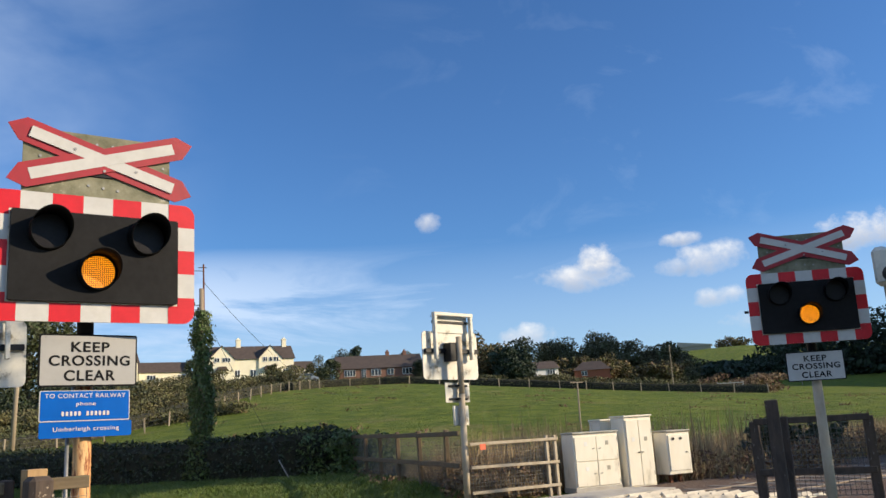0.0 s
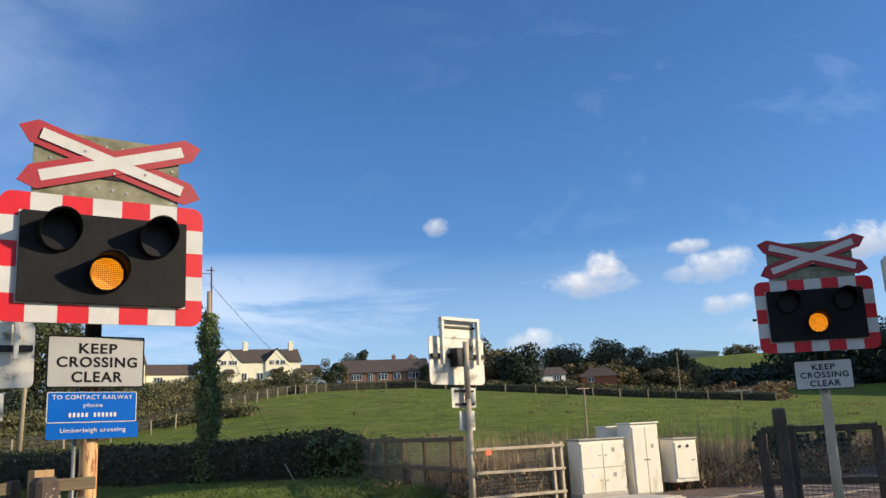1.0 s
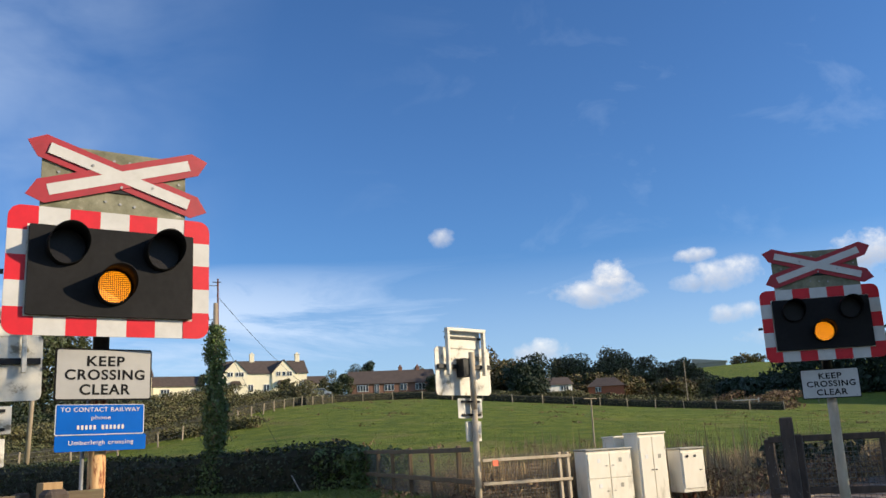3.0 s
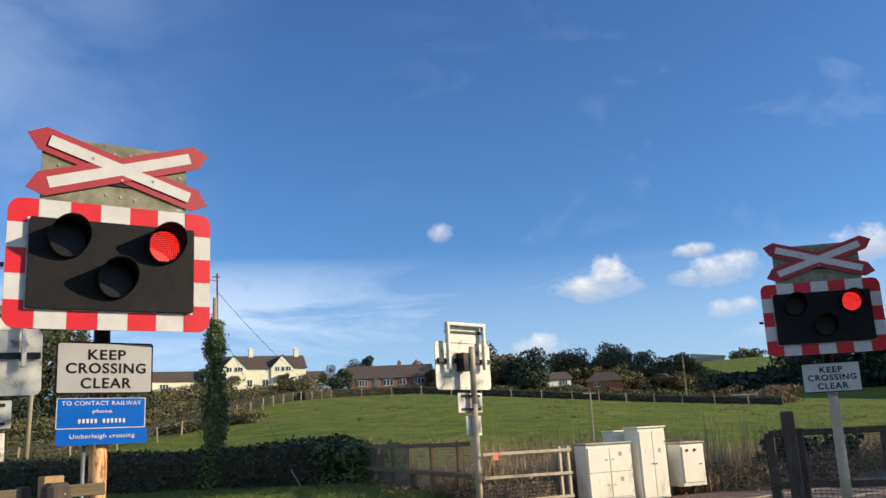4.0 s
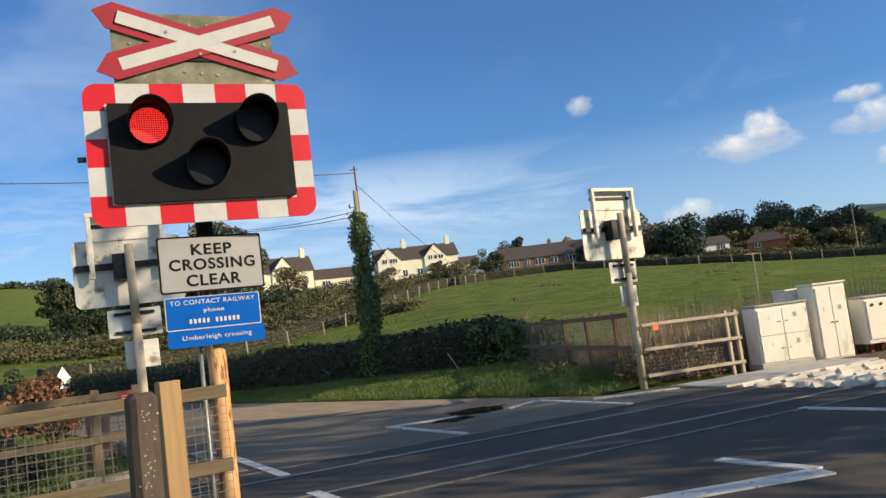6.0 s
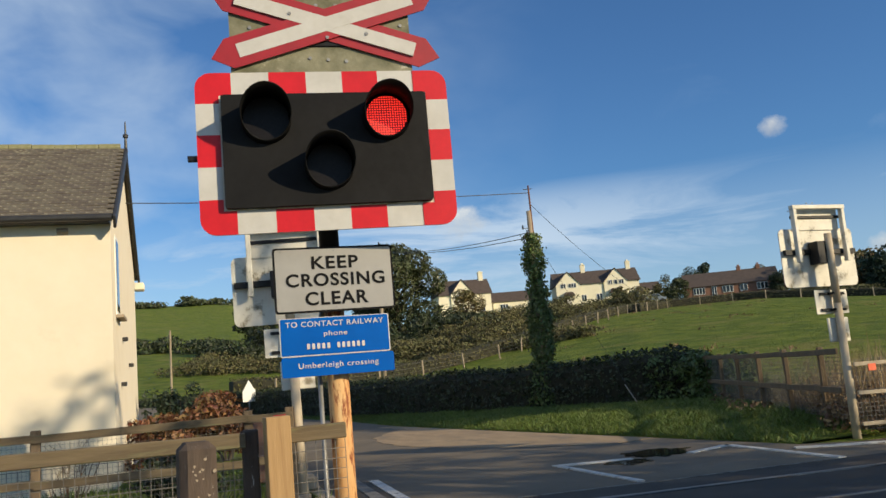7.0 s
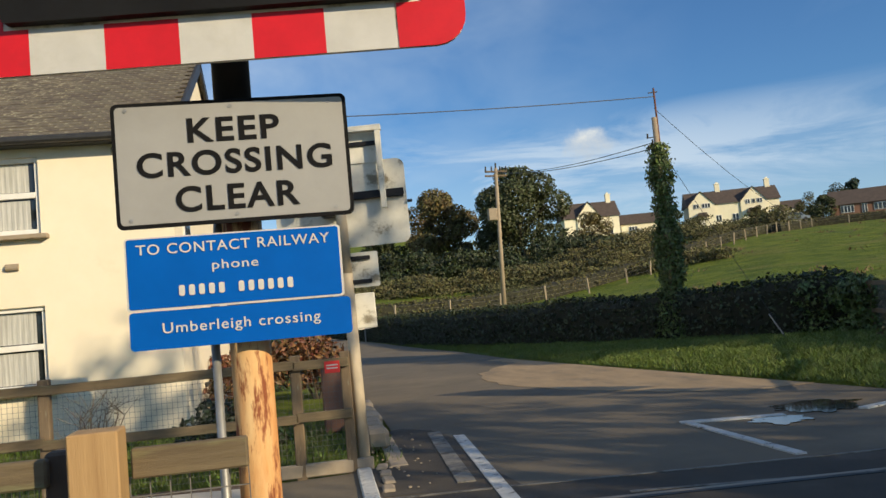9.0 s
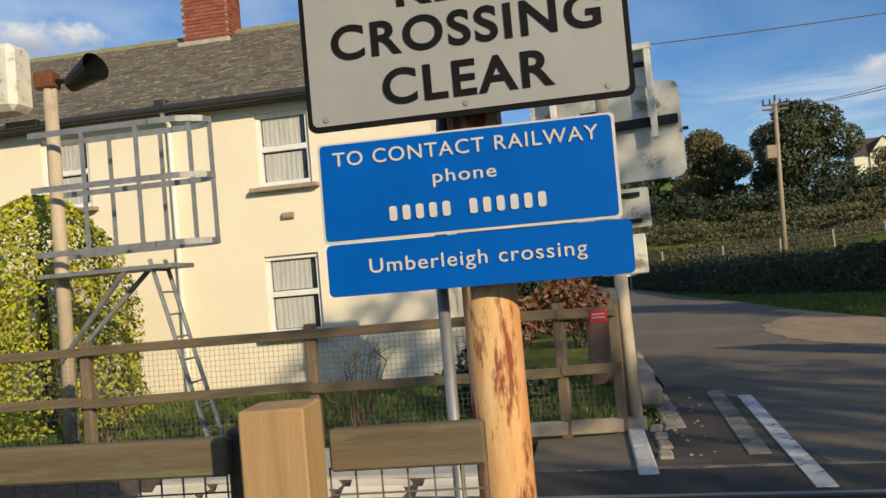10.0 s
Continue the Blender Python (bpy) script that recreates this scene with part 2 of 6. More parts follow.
M = {
    "red": mat("red_sheeting", (0.62, 0.012, 0.022), (0.52, 0.010, 0.018), 9, 0.42, 0.05, stain=(0.30, 0.02, 0.02), stain_at=(0.62, 0.9), spec=0.35),
    "white": mat("white_sheeting", (0.58, 0.57, 0.54), (0.50, 0.49, 0.46), 7, 0.45, 0.04, stain=(0.42, 0.40, 0.34), stain_at=(0.58, 0.85), spec=0.35),
    "crossred": mat("dull_red_enamel", (0.36, 0.012, 0.022), (0.28, 0.012, 0.02), 8, 0.5, 0.05, stain=(0.18, 0.03, 0.03), stain_at=(0.62, 0.85)),
    "signwhite": mat("sign_white", (0.335, 0.33, 0.315), (0.28, 0.275, 0.26), 3.5, 0.4, 0.03, stain=(0.22, 0.205, 0.17), stain_at=(0.60, 0.85), stain_scale=5),
    "signblue": mat("sign_blue", (0.0, 0.098, 0.44), (0.0, 0.084, 0.38), 5, 0.45, 0.02, spec=0.08),
    "black": mat("black_paint", (0.008, 0.008, 0.009), (0.014, 0.014, 0.015), 12, 0.5, 0.08, spec=0.3),
    "panel": mat("matt_black_panel", (0.0065, 0.0065, 0.007), (0.011, 0.011, 0.0115), 5, 0.65, 0.06, spec=0.18),
    "lens": mat("dark_lens", (0.006, 0.005, 0.005), (0.012, 0.010, 0.010), 60, 0.4, 0.1, spec=0.2),
    "ink": mat("black_lettering", (0.006, 0.006, 0.007), (0.010, 0.010, 0.011), 20, 0.75, spec=0.12),
    "plate": mat("mossy_grey_plate", (0.10, 0.10, 0.055), (0.26, 0.25, 0.17), 6, 0.75, 0.25, stain=(0.62, 0.60, 0.52), stain_at=(0.56, 0.66), stain_scale=3),
    "rust": mat("rusty_cream_post", (0.68, 0.46, 0.22), (0.52, 0.215, 0.060), 3.4, 0.8, 0.35, stain=(0.21, 0.055, 0.017), stain_at=(0.52, 0.58), stain_scale=4.5, stretch=(3.0, 3.0, 0.6)),
    "galv": mat("galvanised_steel", (0.36, 0.36, 0.35), (0.24, 0.24, 0.235), 7, 0.5, 0.1, 0.55, stain=(0.17, 0.15, 0.12), stain_at=(0.6, 0.8)),
    "greypost": mat("weathered_grey_post", (0.56, 0.47, 0.34), (0.38, 0.30, 0.20), 4, 0.7, 0.2, stain=(0.26, 0.13, 0.06), stain_at=(0.56, 0.68), stretch=(1, 1, 0.4)),
    "backwhite": mat("grimy_white_back", (0.74, 0.71, 0.62), (0.58, 0.55, 0.46), 4, 0.6, 0.1, stain=(0.22, 0.19, 0.13), stain_at=(0.56, 0.66), stain_scale=4),
    "timber": mat("weathered_timber", (0.165, 0.125, 0.072), (0.098, 0.072, 0.042), 3, 0.85, 0.45, stain=(0.20, 0.20, 0.10), stain_at=(0.55, 0.7), stretch=(0.6, 5, 5)),
    "timberv": mat("weathered_timber_post", (0.21, 0.15, 0.09), (0.11, 0.08, 0.05), 3, 0.85, 0.45, stain=(0.27, 0.25, 0.18), stain_at=(0.6, 0.68), stain_scale=4, stretch=(5, 5, 0.6)),
    "newtimber": mat("fresh_timber", (0.43, 0.275, 0.125), (0.32, 0.19, 0.08), 2.4, 0.7, 0.3, stretch=(9, 9, 0.5)),
    "oldtimber": mat("dark_old_timber", (0.105, 0.075, 0.055), (0.052, 0.038, 0.030), 3, 0.9, 0.5, stain=(0.42, 0.40, 0.36), stain_at=(0.64, 0.68), stain_scale=14, stretch=(4, 4, 0.9)),
    "asphalt": mat("asphalt", (0.118, 0.096, 0.066), (0.162, 0.130, 0.088), 0.9, 0.88, 0.5, stain=(0.225, 0.176, 0.114), stain_at=(0.50, 0.78), stain_scale=0.35, bump_scale=130, fine=0.006),
    "newasphalt": mat("dark_new_asphalt", (0.060, 0.050, 0.039), (0.088, 0.074, 0.057), 1.3, 0.86, 0.5, spec=0.3, stain=(0.150, 0.124, 0.092), stain_at=(0.54, 0.74), stain_scale=0.6, bump_scale=130, fine=0.006),
    # mud colour, made pale to stand for sunlit asphalt too
    "mud": mat("sunlit_sandy_mud", (0.37, 0.265, 0.155), (0.27, 0.195, 0.115), 1.5, 0.95, 0.4, stain=(0.18, 0.142, 0.097), stain_at=(0.50, 0.70), stain_scale=1.2, stretch=(1.6, 0.5, 1), bump_scale=60),
    "panelroad": mat("dark_crossing_surface", (0.036, 0.029, 0.021), (0.055, 0.045, 0.033), 1.6, 0.85, 0.5, stain=(0.095, 0.082, 0.068), stain_at=(0.55, 0.75), stain_scale=0.8, bump_scale=120, fine=0.006),
    "paint": mat("worn_road_paint", (0.62, 0.61, 0.57), (0.45, 0.44, 0.41), 9, 0.7, 0.3, stain=(0.10, 0.095, 0.09), stain_at=(0.57, 0.66), stain_scale=7),
    "oldpaint": mat("nearly_gone_road_paint", (0.25, 0.23, 0.195), (0.12, 0.108, 0.09), 6, 0.75, 0.3, stain=(0.065, 0.056, 0.045), stain_at=(0.51, 0.60), stain_scale=5),
    "railtop": mat("polished_rail", (0.34, 0.28, 0.21), (0.22, 0.17, 0.12), 5, 0.5, 0.08, 0.45, stretch=(0.2, 3, 3)),
    "railrust": mat("rusty_rail", (0.17, 0.06, 0.025), (0.10, 0.035, 0.016), 8, 0.85, 0.3),
    "ballast": mat("brown_ballast", (0.17, 0.10, 0.065), (0.08, 0.055, 0.04), 9, 0.95, 0.8, stain=(0.24, 0.20, 0.16), stain_at=(0.52, 0.66), stain_scale=14, bump_scale=28, fine=0.05),
    "sleeper": mat("grey_sleeper", (0.20, 0.17, 0.14), (0.13, 0.11, 0.09), 6, 0.9, 0.3),
    "guard": mat("bleached_guard_timber", (0.64, 0.59, 0.49), (0.50, 0.45, 0.36), 4, 0.8, 0.3, stain=(0.28, 0.22, 0.15), stain_at=(0.6, 0.75), stretch=(1, 4, 1), per=0.25),
    "concrete": mat("pale_concrete", (0.52, 0.49, 0.43), (0.40, 0.37, 0.32), 3, 0.85, 0.3, stain=(0.26, 0.22, 0.17), stain_at=(0.58, 0.75)),
    "cabinet": mat("chalky_cream_paint", (0.84, 0.79, 0.66), (0.77, 0.71, 0.57), 3, 0.6, 0.08, stain=(0.46, 0.41, 0.29), stain_at=(0.56, 0.80), stain_scale=2.4, stretch=(1.4, 1.4, 0.5)),
    "cablid": mat("grey_cabinet_lid", (0.45, 0.43, 0.36), (0.30, 0.28, 0.22), 4, 0.8, 0.2),
    "orange": mat("orange_plate", (0.75, 0.13, 0.05), (0.62, 0.09, 0.03), 6, 0.5),
    "redplate": mat("red_notice", (0.60, 0.03, 0.025), (0.5, 0.02, 0.02), 6, 0.5),
    "cream": mat("cream_render", (0.82, 0.74, 0.585), (0.78, 0.695, 0.535), 1.2, 0.9, 0.25, stain=(0.68, 0.59, 0.43), stain_at=(0.6, 0.82), stain_scale=0.7, bump_scale=60, fine=0.006),
    "farcream": mat("pale_cream_render", (0.82, 0.77, 0.58), (0.76, 0.70, 0.52), 0.8, 0.9, 0.1),
    "slate": mat("mossy_slate", (0.095, 0.080, 0.060), (0.155, 0.128, 0.094), 4, 0.9, 0.4, stain=(0.34, 0.31, 0.21), stain_at=(0.54, 0.62), stain_scale=9, per=0.4),
    "farroof": mat("brown_tile_roof", (0.062, 0.047, 0.040), (0.092, 0.068, 0.055), 1.5, 0.85, 0.2),
    "moss": mat("lichen_ridge", (0.30, 0.28, 0.17), (0.19, 0.19, 0.09), 8, 0.9, 0.4),
    "brick": mat("red_brick", (0.34, 0.10, 0.055), (0.22, 0.07, 0.045), 5, 0.85, 0.2, per=0.3),
    "farbrick": mat("far_brown_brick", (0.25, 0.125, 0.085), (0.19, 0.10, 0.07), 3, 0.9, 0.1),
    "mortar": mat("mortar", (0.36, 0.31, 0.26), (0.27, 0.23, 0.19), 8, 0.95, 0.2),
    "frame": mat("white_window_frame", (0.80, 0.79, 0.75), (0.72, 0.71, 0.67), 5, 0.4),
    "stone": mat("stone_sill", (0.36, 0.29, 0.21), (0.27, 0.22, 0.16), 6, 0.85, 0.2),
    "glass": glass("window_glass"),
    "curtain": mat("net_curtain", (0.55, 0.55, 0.52), (0.36, 0.36, 0.34), 5, 0.9, stretch=(9, 1, 0.4)),
    "gutter": mat("black_gutter", (0.02, 0.02, 0.021), (0.035, 0.034, 0.033), 8, 0.5),
    "wire": mat("fence_wire", (0.20, 0.19, 0.17), (0.12, 0.11, 0.10), 12, 0.6, 0, 0.3),
    "pole": mat("creosoted_pole", (0.38, 0.31, 0.22), (0.27, 0.21, 0.145), 3, 0.85, 0.25, stretch=(4, 4, 0.4)),
    "cable": mat("black_cable", (0.015, 0.015, 0.016), (0.02, 0.02, 0.02), 5, 0.6),
    "ivy": mat("ivy_leaves", (0.055, 0.090, 0.020), (0.120, 0.155, 0.042), 3, 0.5, per=0.8),
    "hedge": mat("hedge_leaves", (0.014, 0.024, 0.007), (0.036, 0.048, 0.013), 1.5, 0.55, per=0.8),
    "hedgecore": mat("hedge_branches", (0.018, 0.020, 0.010), (0.03, 0.028, 0.015), 3, 0.95, 0.4),
    "oak": mat("oak_leaves", (0.030, 0.042, 0.013), (0.066, 0.076, 0.024), 0.5, 0.6, per=0.8),
    "autumn": mat("autumn_leaves", (0.135, 0.082, 0.026), (0.085, 0.092, 0.028), 0.6, 0.65, per=0.8),
    "wood": mat("woodland_leaves", (0.045, 0.058, 0.022), (0.125, 0.105, 0.048), 0.12, 0.7, per=0.9),
    "scrub": mat("olive_scrub", (0.060, 0.066, 0.022), (0.115, 0.098, 0.036), 0.25, 0.75, per=0.8),
    "conifer": mat("dark_conifer", (0.010, 0.026, 0.012), (0.024, 0.044, 0.018), 1.0, 0.65, per=0.7),
    "golden": mat("golden_conifer", (0.46, 0.42, 0.020), (0.24, 0.27, 0.018), 1.4, 0.6, per=0.6),
    "redbush": mat("red_shrub_leaves", (0.19, 0.055, 0.028), (0.085, 0.065, 0.02), 3, 0.6, per=0.8),
    "bark": mat("bark", (0.085, 0.065, 0.045), (0.05, 0.038, 0.028), 5, 0.95, 0.5, stretch=(4, 4, 0.8)),
    "grass": mat("verge_grass", (0.075, 0.122, 0.014), (0.130, 0.172, 0.028), 2.0, 0.6, per=0.7),
    "dry": mat("dry_stalks", (0.40, 0.29, 0.16), (0.24, 0.16, 0.085), 3, 0.8, per=0.8),
    "bramble": mat("brown_bramble", (0.24, 0.145, 0.080), (0.14, 0.092, 0.048), 3, 0.8, per=0.9),
    "car": mat("silver_car_paint", (0.30, 0.32, 0.34), (0.22, 0.24, 0.26), 2, 0.25, 0, 0.4),
    "tank": mat("light_blue_grey_plastic", (0.50, 0.53, 0.54), (0.42, 0.45, 0.47), 3, 0.5),
    "wet": mat("puddle_water", (0.022, 0.018, 0.013), (0.04, 0.032, 0.022), 2, 0.05, spec=0.6),
    "amber_led": led("amber_diodes", (1.0, 0.31, 0.004), 2.4),
    "red_led": led("red_diodes", (1.0, 0.030, 0.020), 2.4),
}


def ground_material():
    """Pasture: green grass with paler, longer and browner patches, at three scales."""
    m = bpy.data.materials.new("pasture")
    m.use_nodes = True
    nt = m.node_tree
    b = nt.nodes["Principled BSDF"]
    co = nt.nodes.new("ShaderNodeTexCoord")

    def nz(scale, detail, stretch=(1, 1, 1)):
        mp = nt.nodes.new("ShaderNodeMapping")
        mp.inputs["Scale"].default_value = stretch
        nt.links.new(co.outputs["Object"], mp.inputs["Vector"])
        n = nd(nt, "ShaderNodeTexNoise", Scale=scale, Detail=detail, Roughness=0.68)
        nt.links.new(mp.outputs[0], n.inputs["Vector"])
        return n.outputs["Fac"]
    big = ramp(nt, nz(0.035, 5), ((0.35, (0.095, 0.150, 0.013)), (0.65, (0.155, 0.192, 0.024))))
    tuft = ramp(nt, nz(0.55, 8), ((0.40, (0.042, 0.074, 0.008)), (0.62, (0.200, 0.228, 0.030))))
    col = mix_rgb(nt, 0.55, big, tuft)
    col = mix_rgb(nt, ramp(nt, nz(0.16, 7, (1, 1, 1)), ((0.54, (0, 0, 0)), (0.72, (1, 1, 1)))), col, (0.20, 0.185, 0.055))
    nt.links.new(col, b.inputs["Base Color"])
    b.inputs["Roughness"].default_value = 0.9
    b.inputs["Specular IOR Level"].default_value = 0.2
    bp = nd(nt, "ShaderNodeBump", Strength=1.0, Distance=0.35)
    nt.links.new(nz(2.2, 9), bp.inputs["Height"])
    nt.links.new(bp.outputs[0], b.inputs["Normal"])
    return m


M["pasture"] = ground_material()


# ---- mesh helpers ----
def bm_new():
    return bmesh.new()


def box(bm, c, s, bevel=0.0, m=None):
    r = bmesh.ops.create_cube(bm, size=1.0, matrix=(m or Matrix()) @ Matrix.Translation(c) @ Matrix.Diagonal((*s, 1)))
    if bevel:
        es = list({e for v in r["verts"] for e in v.link_edges})
        bmesh.ops.bevel(bm, geom=es, offset=bevel, segments=1, affect="EDGES")
    return bm


def tube(bm, p0, p1, r0, r1=None, seg=12, caps=True):
    p0, p1 = Vector(p0), Vector(p1)
    d = p1 - p0
    q = d.to_track_quat("Z", "Y").to_matrix().to_4x4()
    bmesh.ops.create_cone(bm, cap_ends=caps, segments=seg, radius1=r0, radius2=r0 if r1 is None else r1, depth=d.length, matrix=Matrix.Translation((p0 + p1) / 2) @ q)
    return bm


def slab(bm, pts, y0, y1, m=None):
    """A plate: an outline in x and z, thick from y0 (front) to y1."""
    m = m or Matrix()
    f = [bm.verts.new(m @ Vector((x, y0, z))) for x, z in pts]
    k = [bm.verts.new(m @ Vector((x, y1, z))) for x, z in pts]
    bm.faces.new(f)
    bm.faces.new(k[::-1])
    n = len(pts)
    for i in range(n):
        bm.faces.new((f[i], k[i], k[(i + 1) % n], f[(i + 1) % n]))
    return bm


def flat(bm, pts, z0, z1):
    """A slab lying flat: an outline in x and y, from z0 up to z1."""
    lo = [bm.verts.new((x, y, z0)) for x, y in pts]
    hi = [bm.verts.new((x, y, z1)) for x, y in pts]
    bm.faces.new(hi)
    bm.faces.new(lo[::-1])
    n = len(pts)
    for i in range(n):
        bm.faces.new((lo[i], lo[(i + 1) % n], hi[(i + 1) % n], hi[i]))
    return bm


def rounded(w, h, r, cx=0.0, cz=0.0, seg=5):
    pts = []
    for sx, sz, a0 in ((1, 1, 0), (-1, 1, 90), (-1, -1, 180), (1, -1, 270)):
        for i in range(seg + 1):
            a = radians(a0 + 90 * i / seg)
            pts.append((cx + sx * (w / 2 - r) + r * math.cos(a), cz + sz * (h / 2 - r) + r * math.sin(a)))
    return pts


def to_mesh(name, bm, material, smooth=False):
    bmesh.ops.recalc_face_normals(bm, faces=bm.faces)
    me = bpy.data.meshes.new(name)
    bm.to_mesh(me)
    bm.free()
    me.materials.append(M[material])
    if smooth:
        for p in me.polygons:
            p.use_smooth = True
    return me


def part(name, bm, material, parent, label="", smooth=False):
    ob = new(name, to_mesh(name, bm, material, smooth))
    ob.parent = parent
    return tagged(ob, label)


def part_of(name, me, parent, m=None, label=""):
    """Another part on a mesh that is there already."""
    ob = new(name, me)
    ob.parent = parent
    if m:
        ob.matrix_basis = m
    return tagged(ob, label)


def thing(name, m, label, category, group="", kind=""):
    ob = new(name)
    ob.empty_display_size = 0.1
    ob.matrix_basis = m
    return tagged(ob, label, category, group, kind)


def single(name, bm, material, label, category, group="", kind="", smooth=False):
    return tagged(new(name, to_mesh(name, bm, material, smooth)), label, category, group, kind)


def structure(name, bm, material, label="", category="ground", smooth=False):
    return single(name, bm, material, label, category, "", "structure", smooth)


def cards(name, material, pts, nrm, size, rng, droop=0.0):
    """Many small leaf-like quads, each bent along its middle, at the given points."""
    n = len(pts)
    d = rng.normal(size=(n, 3)) * 0.7 + nrm
    d /= np.linalg.norm(d, axis=1)[:, None] + 1e-9
    t = np.cross(d, rng.normal(size=(n, 3)))
    t /= np.linalg.norm(t, axis=1)[:, None] + 1e-9
    b = np.cross(d, t)
    s = (size * (0.6 + 0.8 * rng.random(n)))[:, None]
    q = np.stack([pts - t * s, pts - b * s * 0.55 + d * s * 0.15, pts + t * s - np.array([0, 0, 1]) * s * droop, pts + b * s * 0.55 + d * s * 0.15], axis=1).reshape(-1, 3)
    me = bpy.data.meshes.new(name)
    me.from_pydata(q.tolist(), [], np.arange(4 * n).reshape(-1, 4).tolist())
    me.materials.append(M[material])
    return me


def blades(name, material, pts, height, width, rng, lean=0.35):
    """Grass blades: tall thin triangles rooted at the given points."""
    n = len(pts)
    a = rng.random(n) * 2 * np.pi
    h = (height * (0.5 + rng.random(n)))[:, None]
    side = np.stack([np.cos(a), np.sin(a), 0 * a], 1) * width
    tip = pts + np.stack([rng.normal(size=n) * lean, rng.normal(size=n) * lean, np.ones(n)], 1) * h
    q = np.stack([pts - side, pts + side, tip], axis=1).reshape(-1, 3)
    me = bpy.data.meshes.new(name)
    me.from_pydata(q.tolist(), [], np.arange(3 * n).reshape(-1, 3).tolist())
    me.materials.append(M[material])
    return me


def letters(words, width, height, material, bold, plate, m):
    """Lettering as one part a letter under its plate."""
    me = text_mesh("letter", words, width, height, material, bold)
    bm = bm_new()
    bm.from_mesh(me)
    left, groups = set(bm.verts), []
    while left:
        stack, island = [left.pop()], []
        while stack:
            v = stack.pop()
            island.append(v)
            for e in v.link_edges:
                o = e.other_vert(v)
                if o in left:
                    left.remove(o)
                    stack.append(o)
        groups.append((min(v.co.x for v in island), max(v.co.x for v in island), [v.index for v in island]))
    groups.sort()
    merged = []
    for a, b, ids in groups:
        if merged and a < merged[-1][1] - 0.0005:
            merged[-1] = (merged[-1][0], max(b, merged[-1][1]), merged[-1][2] + ids)
        else:
            merged.append((a, b, ids))
    co = [v.co[:] for v in me.vertices]
    polys = [tuple(p.vertices) for p in me.polygons]
    bm.free()
    for a, b, ids in merged:
        at = {k: i for i, k in enumerate(ids)}
        one = bpy.data.meshes.new("letter")
        one.from_pydata([co[k] for k in ids], [], [tuple(at[k] for k in p) for p in polys if p[0] in at])
        one.materials.append(M[material])
        part_of("letter", one, plate, m)
    bpy.data.meshes.remove(me)


def text_mesh(name, words, width, height, material, bold=0.0):
    """Lettering that fills width by height, centred, in the plane y = 0, facing -y."""
    cu = bpy.data.curves.new(name, "FONT")
    cu.body, cu.align_x, cu.extrude, cu.offset, cu.space_character = words, "LEFT", 0.004, bold, 1.12
    tmp = bpy.data.objects.new(name, cu)
    scene.collection.objects.link(tmp)
    bpy.context.view_layer.update()
    me = bpy.data.meshes.new_from_object(tmp.evaluated_get(bpy.context.evaluated_depsgraph_get()))
    bpy.data.objects.remove(tmp)
    co = np.array([v.co[:] for v in me.vertices])
    lo, hi = co.min(0), co.max(0)
    for v, c in zip(me.vertices, co):
        v.co = ((c[0] - (lo[0] + hi[0]) / 2) * width / (hi[0] - lo[0]), -(c[2] - lo[2]) * 0.3, (c[1] - (lo[1] + hi[1]) / 2) * height / (hi[1] - lo[1]))
    me.materials.clear()
    me.materials.append(M[material])
    me.name = name
    return me


# ---- the lie of the land ----
HUB = (-1.94, -6.18)
BEAR = -0.85
R_STEPS = (0, 36, 46, 70, 110, 160, 200, 280, 420, 900, 2500)
HEIGHTS = {  # bearing from the road's direction: height at each distance
    -60: (0, 0, 0, 0.5, 2, 5, 8, 14, 26, 40, 60), -30: (0, 0, 0, 0.8, 3, 8, 12, 22, 40, 55, 70), -4: (0, 0, 0.3, 1.6, 5, 10, 14, 24, 44, 52, 70), 4: (0, 0, 0.3, 1.4, 5, 9, 13, 22, 43, 50, 70),
    13: (0, 0, 0.3, 1.3, 4.8, 9, 12, 17, 26, 40, 60), 21: (0, 0, 0.4, 1.9, 6.0, 10.5, 13.0, 17, 27, 35, 50), 27: (0, 0, 0.5, 2.6, 6.6, 11, 13.6, 15.5, 20, 32, 45), 31: (0, 0, 0.6, 3.0, 6.8, 10.8, 13.4, 15, 18, 30, 45),
    39: (0, 0, 0.6, 3.0, 6.5, 10, 12.3, 13.5, 15, 26, 45), 49: (0, 0, 0.5, 2.4, 5.1, 7.4, 9.5, 12, 16, 28, 45), 55: (0, 0, 0.4, 1.8, 4.1, 5.6, 7.5, 12, 28, 33, 45), 61: (0, 0, 0.2, 1.1, 3.0, 4.2, 5.5, 13, 29, 34, 45),
    # 80 to 100: a steep unseen hill, added to shade the valley side
    70: (0, 0, 0, 0.6, 1.5, 2.6, 4, 10, 25, 32, 45), 80: (0, 0, 0, 0.4, 1, 2.4, 6, 62, 45, 34, 45), 90: (0, 0, 0, 0.3, 0.8, 2, 26, 98, 70, 40, 45), 100: (0, 0, 0, 0.2, 0.6, 2, 18, 80, 60, 35, 45), 120: (0, 0, 0, 0, 0.4, 1, 2, 4, 10, 20, 30), 180: (0, 0, 0, 0, 0, 1, 1, 2, 4, 10, 20), 300: (0, 0, 0, 0.5, 2, 5, 8, 14, 26, 40, 60)}
H_AZ = sorted(HEIGHTS)
H_TAB = np.array([[np.interp(r, R_STEPS, HEIGHTS[a]) for r in np.linspace(0, 2500, 1251)] for a in H_AZ])


